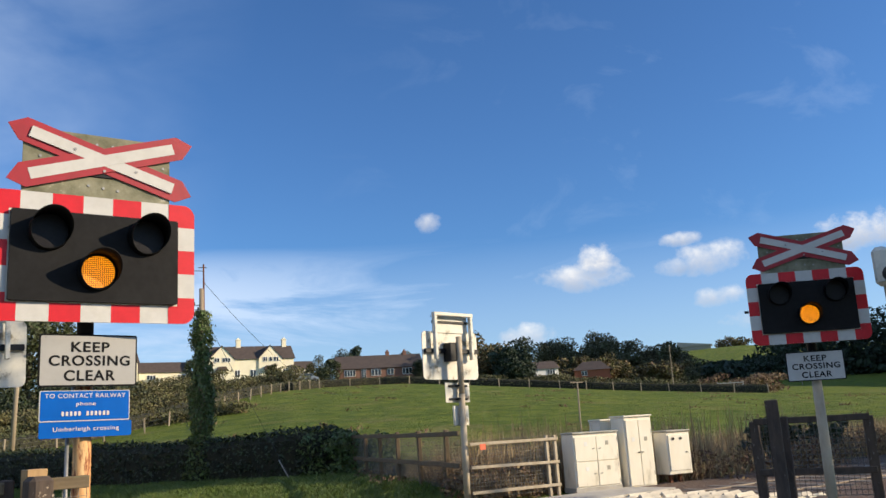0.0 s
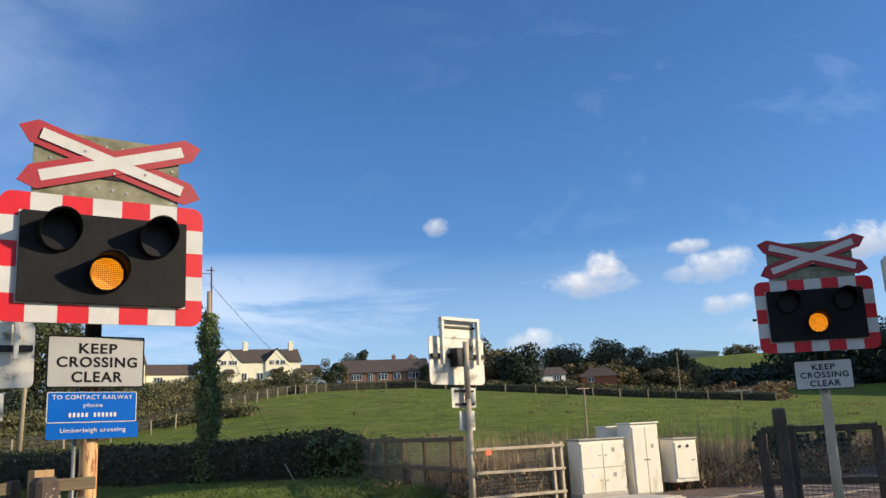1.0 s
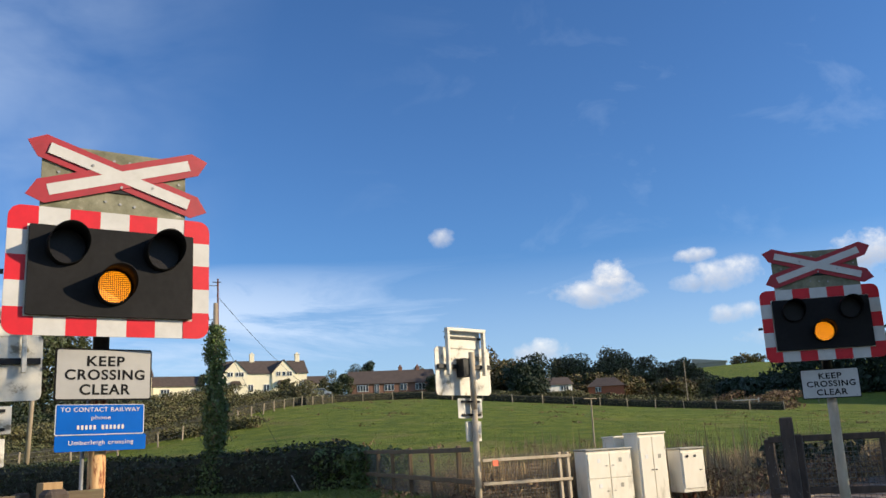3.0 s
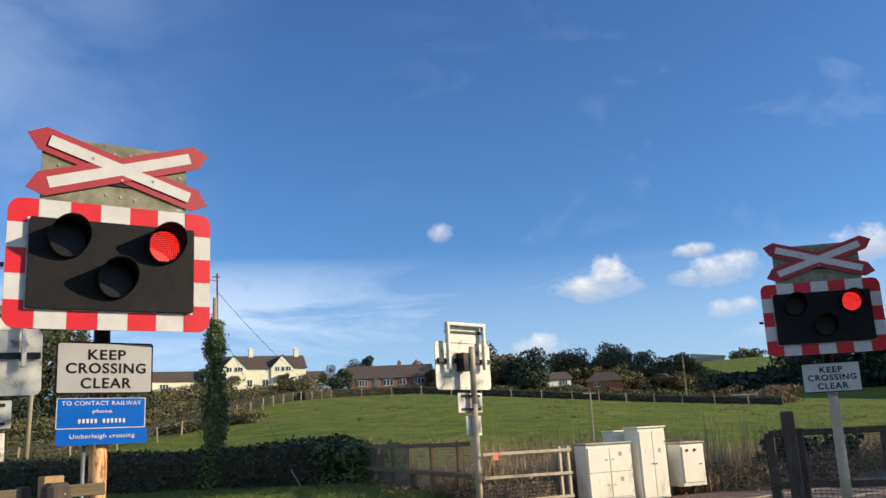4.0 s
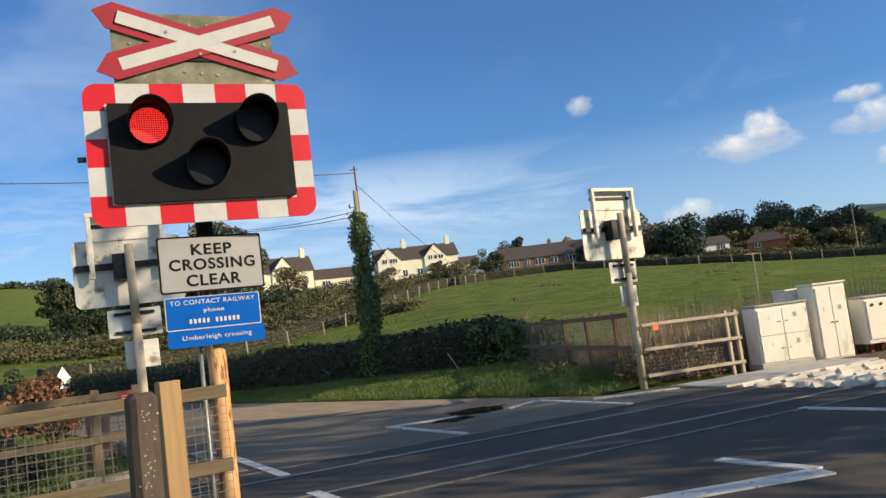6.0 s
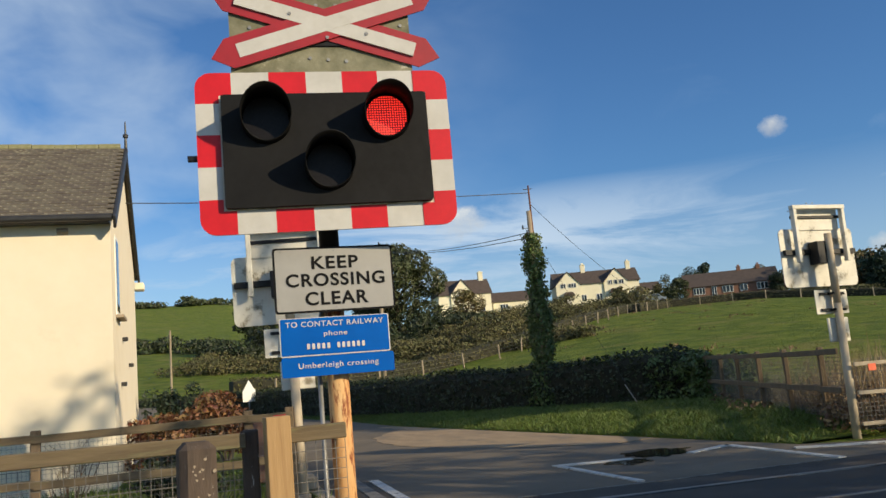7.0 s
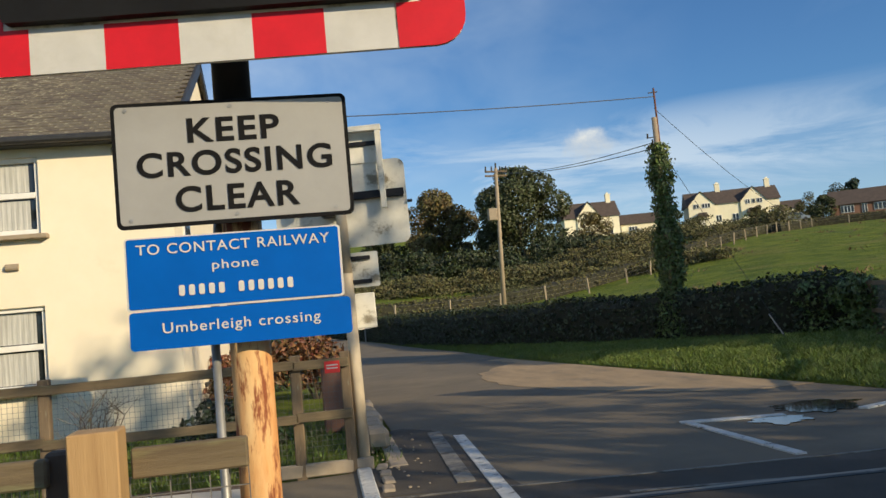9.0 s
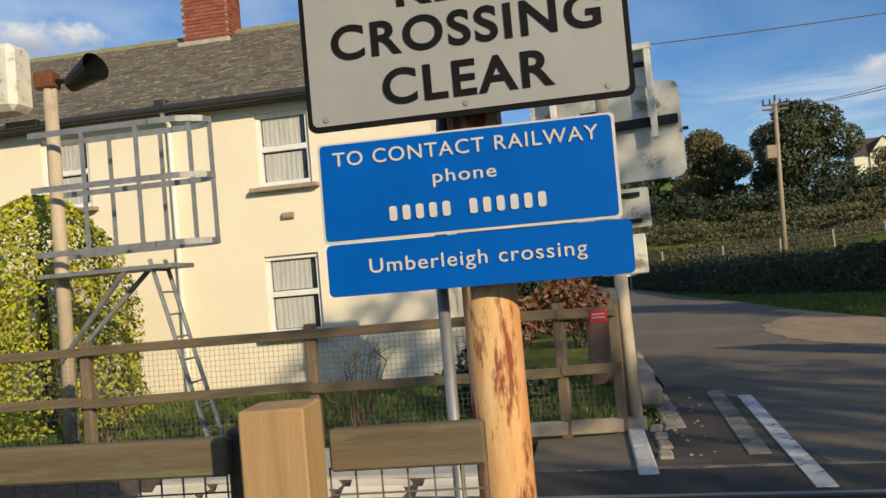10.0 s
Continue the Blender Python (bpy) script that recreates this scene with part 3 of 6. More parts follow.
def height_at(x, y):
    dx, dy = x - HUB[0], y - HUB[1]
    r = min(math.hypot(dx, dy), 2499.0)
    az = math.degrees(math.atan2(dx, dy)) - BEAR
    if az < -60:
        az += 360
    k = min(int(r / 2), 1249)
    f = r / 2 - k
    col = H_TAB[:, k] * (1 - f) + H_TAB[:, k + 1] * f
    h = float(np.interp(az, H_AZ, col)) + 0.0026 * max(0.0, min(r, 420.0) - 40.0)
    if r > 45:
        h += noise.noise(Vector((x * 0.03, y * 0.03, 0.0))) * min(1.0, (r - 45) / 80) * 0.7
    return h - 0.03


def polar(az, r):
    return HUB[0] + r * math.sin(radians(az + BEAR)), HUB[1] + r * math.cos(radians(az + BEAR))


def on_land(az, r):
    x, y = polar(az, r)
    return Vector((x, y, height_at(x, y)))


def build_ground():
    rs = [0, 8, 16, 24, 28] + [30 + 4 * i for i in range(48)] + [225, 240, 260, 280, 300, 330, 360, 390, 420, 470, 540, 640, 800, 1000, 1400, 1900, 2490]
    az = [-30 + 1.0 * i for i in range(131)] + [105 + 8 * i for i in range(28)]
    az = [a for a in az if a < 329]
    vs = [polar(a, r) for r in rs[1:] for a in az]
    verts = [(HUB[0], HUB[1], -0.03)] + [(x, y, height_at(x, y)) for x, y in vs]
    n = len(az)
    faces = [(0, 1 + (i + 1) % n, 1 + i) for i in range(n)]
    for k in range(len(rs) - 2):
        for i in range(n):
            a, b = 1 + k * n + i, 1 + k * n + (i + 1) % n
            faces.append((a, b, b + n, a + n))
    me = bpy.data.meshes.new("ground")
    me.from_pydata(verts, [], faces)
    me.materials.append(M["pasture"])
    for p in me.polygons:
        p.use_smooth = True
    tagged(new("ground", me), "green rolling pasture rising to a low hill", "ground", "", "structure")


build_ground()

# road: straight over the crossing, then bending away behind the garden
ROAD_R = [(8.4, -40), (8.15, -3), (8.15, -0.9), (8.3, 5.0), (7.45, 5.6), (7.05, 8.3), (6.6, 11), (5.8, 16), (5.2, 20), (4.6, 25), (3.9, 30), (2.6, 36), (-1.0, 46), (-8, 58)]
ROAD_L = [(-9.0, -40), (-5.5, -8), (-3.2, -1.2), (-0.35, -0.6), (-0.35, 5.75), (1.0, 5.9), (0.98, 8.3), (0.95, 11), (0.7, 16), (0.3, 20), (-0.3, 25), (-1.2, 30), (-2.8, 36), (-6.4, 43), (-14, 53)]


def build_road():
    bm = bm_new()
    ys = sorted({p[1] for p in ROAD_R if p[1] <= 36} | {p[1] for p in ROAD_L if p[1] <= 36})
    rows = []
    for y in ys:
        xl = np.interp(y, [p[1] for p in ROAD_L], [p[0] for p in ROAD_L])
        xr = np.interp(y, [p[1] for p in ROAD_R], [p[0] for p in ROAD_R])
        rows.append([(xl + (xr - xl) * i / 6, y) for i in range(7)])
    for la, ra in zip(ROAD_L[13:], ROAD_R[12:]):
        rows.append([(la[0] + (ra[0] - la[0]) * i / 6, la[1] + (ra[1] - la[1]) * i / 6) for i in range(7)])
    grid = [[bm.verts.new((x, y, max(0.0, height_at(x, y) + 0.10) if y > 24 else 0.0)) for x, y in r] for r in rows]
    for a, b in zip(grid, grid[1:]):
        for i in range(6):
            bm.faces.new((a[i], a[i + 1], b[i + 1], b[i]))
    structure("road", bm, "asphalt", "grey asphalt road worn pale in the wheel tracks", "road")


build_road()
SLOPE = -0.09  # the track's skew to the road


def track_y(x, off=0.0):
    return 2.68 + SLOPE * (x - 4.0) + off


def build_track():
    bm = bm_new()
    flat(bm, [(-0.3, track_y(-0.3, -1.52)), (8.3, track_y(8.3, -1.52)), (8.3, track_y(8.3, 1.45)), (-0.3, track_y(-0.3, 1.45))], -0.05, 0.009)
    structure("crossing_surface", bm, "panelroad", "dark rubbery crossing panels between the rails", "road surface")
    for off in (-0.72, 0.72):
        bm = bm_new()
        ang = math.atan(SLOPE)
        m = Matrix.Translation((4.0, track_y(4.0, off), 0)) @ Matrix.Rotation(ang, 4, "Z")
        box(bm, (15, 0, -0.015), (140, 0.066, 0.062), 0.006, m)
        box(bm, (15, 0, -0.09), (140, 0.02, 0.10), 0, m)
        box(bm, (15, 0, -0.135), (140, 0.14, 0.018), 0, m)
        single("rail", bm, "railtop", "worn steel running rail set flush in the road", "rail", "rails of the single track", "structure")
    for side in (-1, 1):  # flat black strips beside the rails, painting the shade of open grooves
        bm = bm_new()
        off = side * 0.66
        flat(bm, [(-0.3, track_y(-0.3, off - 0.03)), (8.3, track_y(8.3, off - 0.03)), (8.3, track_y(8.3, off + 0.03)), (-0.3, track_y(-0.3, off + 0.03))], 0.004, 0.0135)
        structure("flangeway", bm, "black", "flat black strip painted as the shaded groove beside the rail", "rail")
    for x0, x1 in ((8.35, 75.0), (-60.0, -0.4)):
        bm = bm_new()
        n = 60
        rows = []
        for i in range(n + 1):
            x = x0 + (x1 - x0) * i / n
            rows.append([bm.verts.new((x, track_y(x, o), z + 0.012 * noise.noise(Vector((x * 1.3, o * 3, 0))))) for o, z in ((-3.4, -0.045), (-2.2, 0.015), (-0.95, -0.008), (0.0, -0.012), (0.95, -0.008), (2.2, 0.015), (3.2, -0.04))])
        for a, b in zip(rows, rows[1:]):
            for i in range(6):
                bm.faces.new((a[i], a[i + 1], b[i + 1], b[i]))
        structure("ballast", bm, "ballast", "rust-brown stone ballast", "track bed", True)
    ang = math.atan(SLOPE)
    bm = bm_new()
    box(bm, (0, 0, 0), (0.25, 2.5, 0.12), 0.012)
    me = to_mesh("sleeper", bm, "sleeper")
    for x in [11.6 + 0.7 * i for i in range(40)]:
        ob = new("sleeper", me)
        ob.matrix_basis = pose(x, track_y(x), -0.055, 0, 0, math.degrees(ang))
        tagged(ob, "grey railway sleeper bedded in brown ballast", "sleeper", "sleepers of the track", "structure")


build_track()
bm = bm_new()
flat(bm, [(-0.34, -2.6), (3.0, -4.2), (8.1, -4.2), (8.1, -0.9), (8.3, 0.6), (8.3, 3.87), (6.3, 3.95), (4.6, 4.03), (3.0, 4.18), (1.6, 4.36), (0.0, 4.48), (-0.34, 4.5)], -0.05, 0.004)
structure("resurfaced_road", bm, "newasphalt", "darker newer asphalt over the crossing", "road")
# mud strip whose paleness also paints sunlight on the road edge
bm = bm_new()
mud = []
for i in range(30):
    y = 8.6 + 0.42 * i
    e = np.interp(y, [p[1] for p in ROAD_R], [p[0] for p in ROAD_R])
    mud.append((e - 0.02, y, e - (0.5 + 2.3 * math.sin(math.pi * min(1, (i + 1) / 24)) ** 0.7 + 0.25 * noise.noise(Vector((i * 0.7, 2, 0))))))
flat(bm, [(a, y) for a, y, b in mud] + [(b, y) for a, y, b in mud[::-1]], 0.001, 0.007)
structure("dried_mud", bm, "mud", "pale sandy mud with painted sunlight along the road edge", "mud")


def trespass_guard(x0, x1, label):
    """Ridged bleached timber rows laid beside the road to keep people and cattle off the track."""
    t = thing("trespass_guard", pose(0, 0, 0), label, "cattle guard", "", "structure")
    bm = bm_new()
    v = [bm.verts.new(p) for p in ((-0.24, -0.08, 0), (0.24, -0.08, 0), (0.24, 0.08, 0), (-0.24, 0.08, 0), (-0.22, 0, 0.085), (0.22, 0, 0.085))]
    for f in ((0, 1, 5, 4), (2, 3, 4, 5), (1, 2, 5), (3, 0, 4), (0, 3, 2, 1)):
        bm.faces.new([v[i] for i in f])
    me = to_mesh("ridge", bm, "guard")
    rng = random.Random(9)
    offs = [-1.66, -1.43, -1.2, -0.97, -0.46, -0.23, 0.0, 0.23, 0.46, 0.96, 1.2]
    for o in offs:
        x = x0 + 0.28
        while x < x1:
            part_of("ridge", me, t, pose(x, track_y(x, o), -0.032 + rng.uniform(-0.008, 0.008), rng.uniform(-3, 3), rng.uniform(-2, 2), math.degrees(math.atan(SLOPE)) + rng.uniform(-2, 2)))
            x += 0.56
    bm = bm_new()
    flat(bm, [(x0, track_y(x0, -1.8)), (x1, track_y(x1, -1.8)), (x1, track_y(x1, 2.35)), (x0, track_y(x0, 2.35))], -0.14, -0.035)
    part("bed", bm, "ballast", t)
    bm = bm_new()
    flat(bm, [(x0 - 0.02, track_y(x0, 1.42)), (x1 + (0.6 if x1 > 0 else 0.0), track_y(x1, 1.40)), (x1 + (0.6 if x1 > 0 else 0.0), track_y(x1, 2.45)), (x0 - 0.02, track_y(x0, 2.6))], -0.1, 0.03)
    part("slab", bm, "concrete", t, "pale concrete walkway slab")
    return t


trespass_guard(8.42, 11.1, "bleached ridged timber trespass guard beside the road")
trespass_guard(-3.4, -0.5, "bleached ridged timber guard beside the track")


# ---- road markings ----
def line(pts, w, worn=False, label="worn white painted road line"):
    for (ax, ay), (bx, by) in zip(pts, pts[1:]):
        d = Vector((bx - ax, by - ay)).normalized()
        n = Vector((-d.y, d.x)) * w / 2
        bm = bm_new()
        flat(bm, [(ax - n.x, ay - n.y), (bx - n.x, by - n.y), (bx + n.x, by + n.y), (ax + n.x, ay + n.y)], 0.001, 0.0175 if not worn else 0.0155)
        single("road_marking", bm, "oldpaint" if worn else "paint", label if not worn else "faint worn pale line on the road", "road marking", "road markings", "structure")


line([(1.69, 7.42), (1.53, 3.75)], 0.13)
line([(1.35, 2.35), (1.25, -0.9)], 0.13)
line([(1.45, 7.9), (1.33, 4.75)], 0.16, True)
line([(4.12, 6.46), (4.14, 4.24)], 0.10)
line([(4.06, 6.52), (5.16, 6.26)], 0.14)
line([(6.0, 6.1), (6.9, 6.45)], 0.12)
line([(6.86, 6.5), (6.72, 3.95)], 0.11)
line([(6.68, 1.05), (6.73, -1.4)], 0.11)
line([(4.02, -1.18), (4.02, -0.22)], 0.12)
line([(3.98, -1.28), (1.4, -0.4)], 0.24)
# edge seams of the crossing panels, added as strips of worn paint
line([(0.0, 4.49), (1.6, 4.36), (3.0, 4.19), (4.6, 4.03), (6.6, 3.92)], 0.045, True)
line([(2.4, 3.68), (4.3, 3.33), (6.4, 3.1)], 0.05, True)
line([(-0.2, 1.58), (8.2, 0.82)], 0.07, True)
line([(7.1, 5.25), (8.3, 4.6)], 0.16)
bm = bm_new()
box(bm, (0.50, 5.15, 0.005), (0.14, 1.75, 0.05), 0.012)
structure("kerb", bm, "paint", "white painted kerb stones at the signal post", "kerb")
bm = bm_new()
box(bm, (0.85, 6.9, 0.0), (0.18, 2.0, 0.036), 0.012)
structure("pavement", bm, "stone", "broken stone edging beside the road", "edging")

bm = bm_new()
g = random.Random(12)
edge = [(0.60, 4.55), (1.72, 4.42), (1.70, 5.2), (1.62, 6.1), (1.66, 7.0), (1.45, 8.1), (1.15, 8.6), (0.98, 8.4), (0.95, 5.98), (0.60, 5.9)]
flat(bm, [(x + g.uniform(-0.05, 0.05), y + g.uniform(-0.06, 0.06)) for x, y in edge], -0.03, 0.0058)
structure("gravelly_patch", bm, "newasphalt", "dark gravelly patch worn beside the kerb", "road")
bm = bm_new()
for i in range(46):
    x, y, r = g.uniform(0.62, 1.2), g.uniform(4.7, 8.2), g.uniform(0.008, 0.024)
    bmesh.ops.create_icosphere(bm, subdivisions=1, radius=r, matrix=Matrix.Translation((x, y, 0.008 + r * 0.25)) @ Matrix.Diagonal((1, g.uniform(0.7, 1.3), 0.6, 1)))
tagged(single("gravel", bm, "stone", "loose pale gravel by the kerb", "gravel"), "loose pale gravel by the kerb", "gravel", "", "stuff")
bm = bm_new()
box(bm, (0, 0, 0), (0.11, 0.24, 0.045), 0.016)
me_ = to_mesh("edging_stone", bm, "stone")
for i in range(4):
    ob = new("edging_stone", me_)
    ob.matrix_basis = pose(0.68 + g.uniform(-0.03, 0.03), 4.85 + 0.36 * i, 0.008, g.uniform(-4, 4), g.uniform(-4, 4), g.uniform(-10, 10))
    tagged(ob, "loose broken pale edging stone by the kerb", "edging stone", "edging stones", "structure")


def puddle(cx, cy, rx, ry, seed):
    bm = bm_new()
    pts = []
    for i in range(64):
        a = 2 * math.pi * i / 64
        k = 1 + 0.55 * noise.noise(Vector((math.cos(a) * 1.7 + seed, math.sin(a) * 1.7, 0))) + 0.30 * noise.noise(Vector((math.cos(a) * 4.5, math.sin(a) * 4.5, seed)))
        pts.append((cx + rx * k * math.cos(a), cy + ry * k * math.sin(a)))
    flat(bm, pts, 0.001, 0.0110)
    single("puddle", bm, "wet", "shallow puddle of rainwater on the road", "puddle", "", "structure")


puddle(5.75, 6.62, 0.62, 0.46, 3.0)
puddle(4.98, 5.98, 0.30, 0.26, 9.0)


# ---- crossing signals ----
BOARD = pose(-0.012, -0.24, 2.67, 0, 0, -5.7)
LAMPS = (("red_led", -0.322, 0.162), ("red_led", 0.326, 0.165), ("amber_led", -0.003, -0.103))


def hood_mesh():
    bm = bm_new()
    n = 32
    rings = []
    for r, y0 in ((0.133, 0.0), (0.128, 0.0)):
        a_ = []
        for i in range(n):
            a = 2 * math.pi * i / n
            a_.append((r * math.cos(a), r * math.sin(a), 0.145 + 0.10 * math.sin(a)))
        rings.append(a_)
    v = [[(bm.verts.new((x, 0, z)), bm.verts.new((x, -length, z * 0.96 + 0.004))) for x, z, length in ring] for ring in rings]
    for i in range(n):
        j = (i + 1) % n
        bm.faces.new((v[0][i][0], v[0][j][0], v[0][j][1], v[0][i][1]))
        bm.faces.new((v[1][j][0], v[1][i][0], v[1][i][1], v[1][j][1]))
        bm.faces.new((v[0][i][1], v[0][j][1], v[1][j][1], v[1][i][1]))
        bm.faces.new((v[0][j][0], v[0][i][0], v[1][i][0], v[1][j][0]))
    return to_mesh("hood", bm, "panel", True)


HOOD = hood_mesh()


def bar_mesh(name, w, h, material):
    bm = bm_new()
    slab(bm, rounded(w, h, min(w, h) * 0.3, 0, 0, 2), -0.003, 0.0)
    return to_mesh(name, bm, material)


KC_TEXT = [("KEEP", 0.258, 0.070, 0.092), ("CROSSING", 0.545, 0.072, -0.002), ("CLEAR", 0.345, 0.074, -0.104)]


def signal(m, label, kc_drop=0.0, kc_turn=0.0, blue=False, post="greypost", back=False, board=BOARD, face="signwhite"):
    s = thing("crossing_signal", m, label, "crossing signal", "signals at the crossing")
    bm = bm_new()
    tube(bm, (0, 0, -0.2), (0, 0, 1.95), 0.062, 0.058, 20)
    part("post", bm, post, s, "rust-streaked cream steel post" if post == "rust" else "", True)
    bm = bm_new()
    tube(bm, (0, 0, 1.95), (0, 0, 3.0 if back else 3.45), 0.056, 0.056, 20)
    part("upper_post", bm, "black" if not back else post, s, "", True)
    # board with its border of red and white plates
    bd = board
    bm = bm_new()
    slab(bm, rounded(1.375, 0.888, 0.085), 0.0, 0.012, bd)
    part("backboard", bm, "backwhite", s, "grimy white back of the striped board")
    xs = [-0.6875, -0.4975, -0.297, -0.097, 0.101, 0.298, 0.492, 0.6875]
    zs = [0.444, 0.272, 0.098, -0.078, -0.255, -0.444]
    def corner(sx, sz):
        r, w, h = 0.085, 0.19, 0.172 if sz > 0 else 0.189
        pts = [(sx * 0.4975, sz * 0.444), (sx * 0.4975, sz * 0.318), (sx * 0.565, sz * 0.318), (sx * 0.565, sz * (0.444 - h)), (sx * 0.6875, sz * (0.444 - h))]
        for i in range(7):
            a = radians(90 * i / 6)
            pts.append((sx * (0.6875 - r + r * math.cos(a)), sz * (0.444 - r + r * math.sin(a))))
        return pts
    for sx in (-1, 1):
        for sz in (-1, 1):
            bm = bm_new()
            slab(bm, corner(sx, sz), -0.004, 0.0, bd)
            part("stripe", bm, "red", s, "rounded red corner plate")
    for i in range(1, 6):
        for sz in (-1, 1):
            bm = bm_new()
            zc = sz * 0.381
            slab(bm, [(xs[i], zc - 0.063), (xs[i + 1], zc - 0.063), (xs[i + 1], zc + 0.063), (xs[i], zc + 0.063)], -0.004, 0.0, bd)
            part("stripe", bm, "white" if i % 2 else "red", s)
    for i in range(1, 4):
        for sx in (-1, 1):
            bm = bm_new()
            xc = sx * 0.62625
            slab(bm, [(xc - 0.06125, zs[i + 1]), (xc + 0.06125, zs[i + 1]), (xc + 0.06125, zs[i]), (xc - 0.06125, zs[i])], -0.004, 0.0, bd)
            part("stripe", bm, "white" if i % 2 else "red", s)
    bm = bm_new()
    slab(bm, rounded(1.11, 0.62, 0.014, 0, 0, 2), -0.04, -0.005, bd)
    part("lamp_panel", bm, "panel", s, "matt black lamp panel")
    for mat_name, x, z in LAMPS:
        bm = bm_new()
        tube(bm, (0, -0.038, 0), (0, -0.062, 0), 0.126, 0.120, 32)
        lens = part("lens", bm, "lens", s, "dark round lens")
        lens.matrix_basis = bd @ pose(x, 0, z)
        hood = part_of("hood", HOOD, s, bd @ pose(x, -0.04, z), "black tubular hood")
        bm = bm_new()
        tube(bm, (0, -0.002, 0), (0, 0.002, 0), 0.112, 0.112, 32)
        lamp = part("diode_disc", bm, mat_name, lens, "amber diode array" if "amber" in mat_name else "red diode array")
        lamp.matrix_basis = pose(0, -0.05, 0)
        lamp["lamp"] = mat_name + ("_left" if x < -0.1 else "_right" if x > 0.1 else "")
    # crossed arms on a mossy backing plate
    cr = bd @ pose(0.037, 0.01, 0.722)
    bm = bm_new()
    slab(bm, [(-0.53, -0.34), (0.47, -0.34), (0.47, 0.165), (0.30, 0.19), (-0.53, 0.19)] if not back else [(-0.47, -0.30), (0.40, -0.30), (0.40, 0.02), (-0.47, 0.02)], 0.012, 0.022, cr)
    part("backing_plate", bm, "backwhite" if back else "plate", s, "mossy grey backing plate with bolt holes")
    for k, ang in enumerate(() if back else (17.5, -17.5)):
        a_m = cr @ pose(0, -0.012 * k, 0.0) @ Matrix.Rotation(radians(ang), 4, "Y")
        bm = bm_new()
        slab(bm, [(-0.560, -0.088), (0.560, -0.088), (0.660, 0.0), (0.560, 0.088), (-0.560, 0.088), (-0.660, 0.0)], -0.004, 0.004, a_m)
        arm = part("cross_arm", bm, "backwhite" if back else "crossred", s, "plain grimy back of a cross arm" if back else "dull red enamelled arm with pointed ends")
        bm = bm_new()
        w = 0.040
        slab(bm, [(-0.512, -w), (0.512, -w), (0.512, w), (-0.512, w)], -0.0065 if k else -0.0172, -0.004, a_m)
        part("white_strip", bm, "white", arm)
    bm = bm_new()
    for x, z in ((-0.42, -0.01), (0.42, 0.0), (-0.05, 0.12), (0.06, 0.12), (0.0, -0.08), (-0.1, -0.19), (0.0, -0.2), (0.1, -0.21), (-0.2, 0.06), (0.22, -0.06)):
        on_plate = z > 0.1 or z < -0.15 or abs(x) > 0.3 and abs(z) < 0.05
        tube(bm, cr @ Vector((x, 0.006 if on_plate else -0.022, z)), cr @ Vector((x, 0.014, z)), 0.010, 0.010, 8)
    tagged(part("bolt_heads", bm, "galv", s), "", "", "", "stuff")
    # brackets behind the board
    bm = bm_new()
    for z in ((0.08,) if back else (-0.26, 0.24)):
        box(bm, (0, 0.05, z), (1.32 if back else 1.2, 0.06, 0.08 if back else 0.05), 0.004, bd)
        box(bm, (0, 0.14, z), (0.12, 0.2, 0.07), 0.004, bd)
    box(bm, (0, 0.035, 0.62), (0.9, 0.045, 0.045), 0.004, bd)
    part("bracket", bm, "black", s)
    bm = bm_new()
    half, top = (0.45, 0.76) if back else (0.33, 0.86)
    for x in (-half, half):
        box(bm, (x, 0.115, top - 0.41), (0.06, 0.08, 0.86), 0.006, bd)
    box(bm, (0.0, 0.115, top), (2 * half + 0.08, 0.09, 0.06), 0.006, bd)
    part("back_frame", bm, "backwhite", s)
    bm = bm_new()
    box(bm, (0.1, 0.13, 0.05), (0.2, 0.2, 0.34), 0.01, bd)
    part("terminal_box", bm, "black", s)
    bm = bm_new()
    box(bm, (-0.715, 0.03, -0.02), (0.05, 0.03, 0.03), 0.003, bd)
    part("stop_lug", bm, "black", s)
    # KEEP CROSSING CLEAR plate
    kc = pose(0, -0.1, 1.979 - kc_drop, 0, kc_turn, 0)
    bm = bm_new()
    slab(bm, rounded(0.662, 0.358, 0.018), -0.004, 0.004, kc)
    plate = part("notice_plate", bm, "backwhite" if back else "ink", s, "grimy white back of a notice plate" if back else "black-edged notice plate")
    bm = bm_new()
    slab(bm, rounded(0.640, 0.336, 0.012), -0.0065, -0.004, kc)
    part("plate_face", bm, face, plate, "weathered white plate face")
    for words, a, b, z in KC_TEXT:
        letters(words, a, b, "ink", 0.022, plate, kc @ pose(0.006, -0.0068, z))
    bm = bm_new()
    for x in (-0.29, 0.0, 0.28):
        for z in (-0.155, 0.158):
            tube(bm, kc @ Vector((x, -0.009, z)), kc @ Vector((x, -0.006, z)), 0.006, 0.006, 8)
    tagged(part("rivets", bm, "galv", plate), "", "", "", "stuff")
    for z in (-0.12, 0.12):
        bm = bm_new()
        box(bm, (0, 0.022, z), (0.5, 0.03, 0.04), 0.003, kc)
        box(bm, (0, 0.07, z), (0.15, 0.1, 0.035), 0.003, kc)
        part("plate_bracket", bm, "black", s)
    if back:
        bm = bm_new()
        box(bm, (-0.05, -0.09, 1.56), (0.42, 0.03, 0.36), 0.01)
        part("phone_box", bm, "backwhite", s, "grimy back of a second plate")
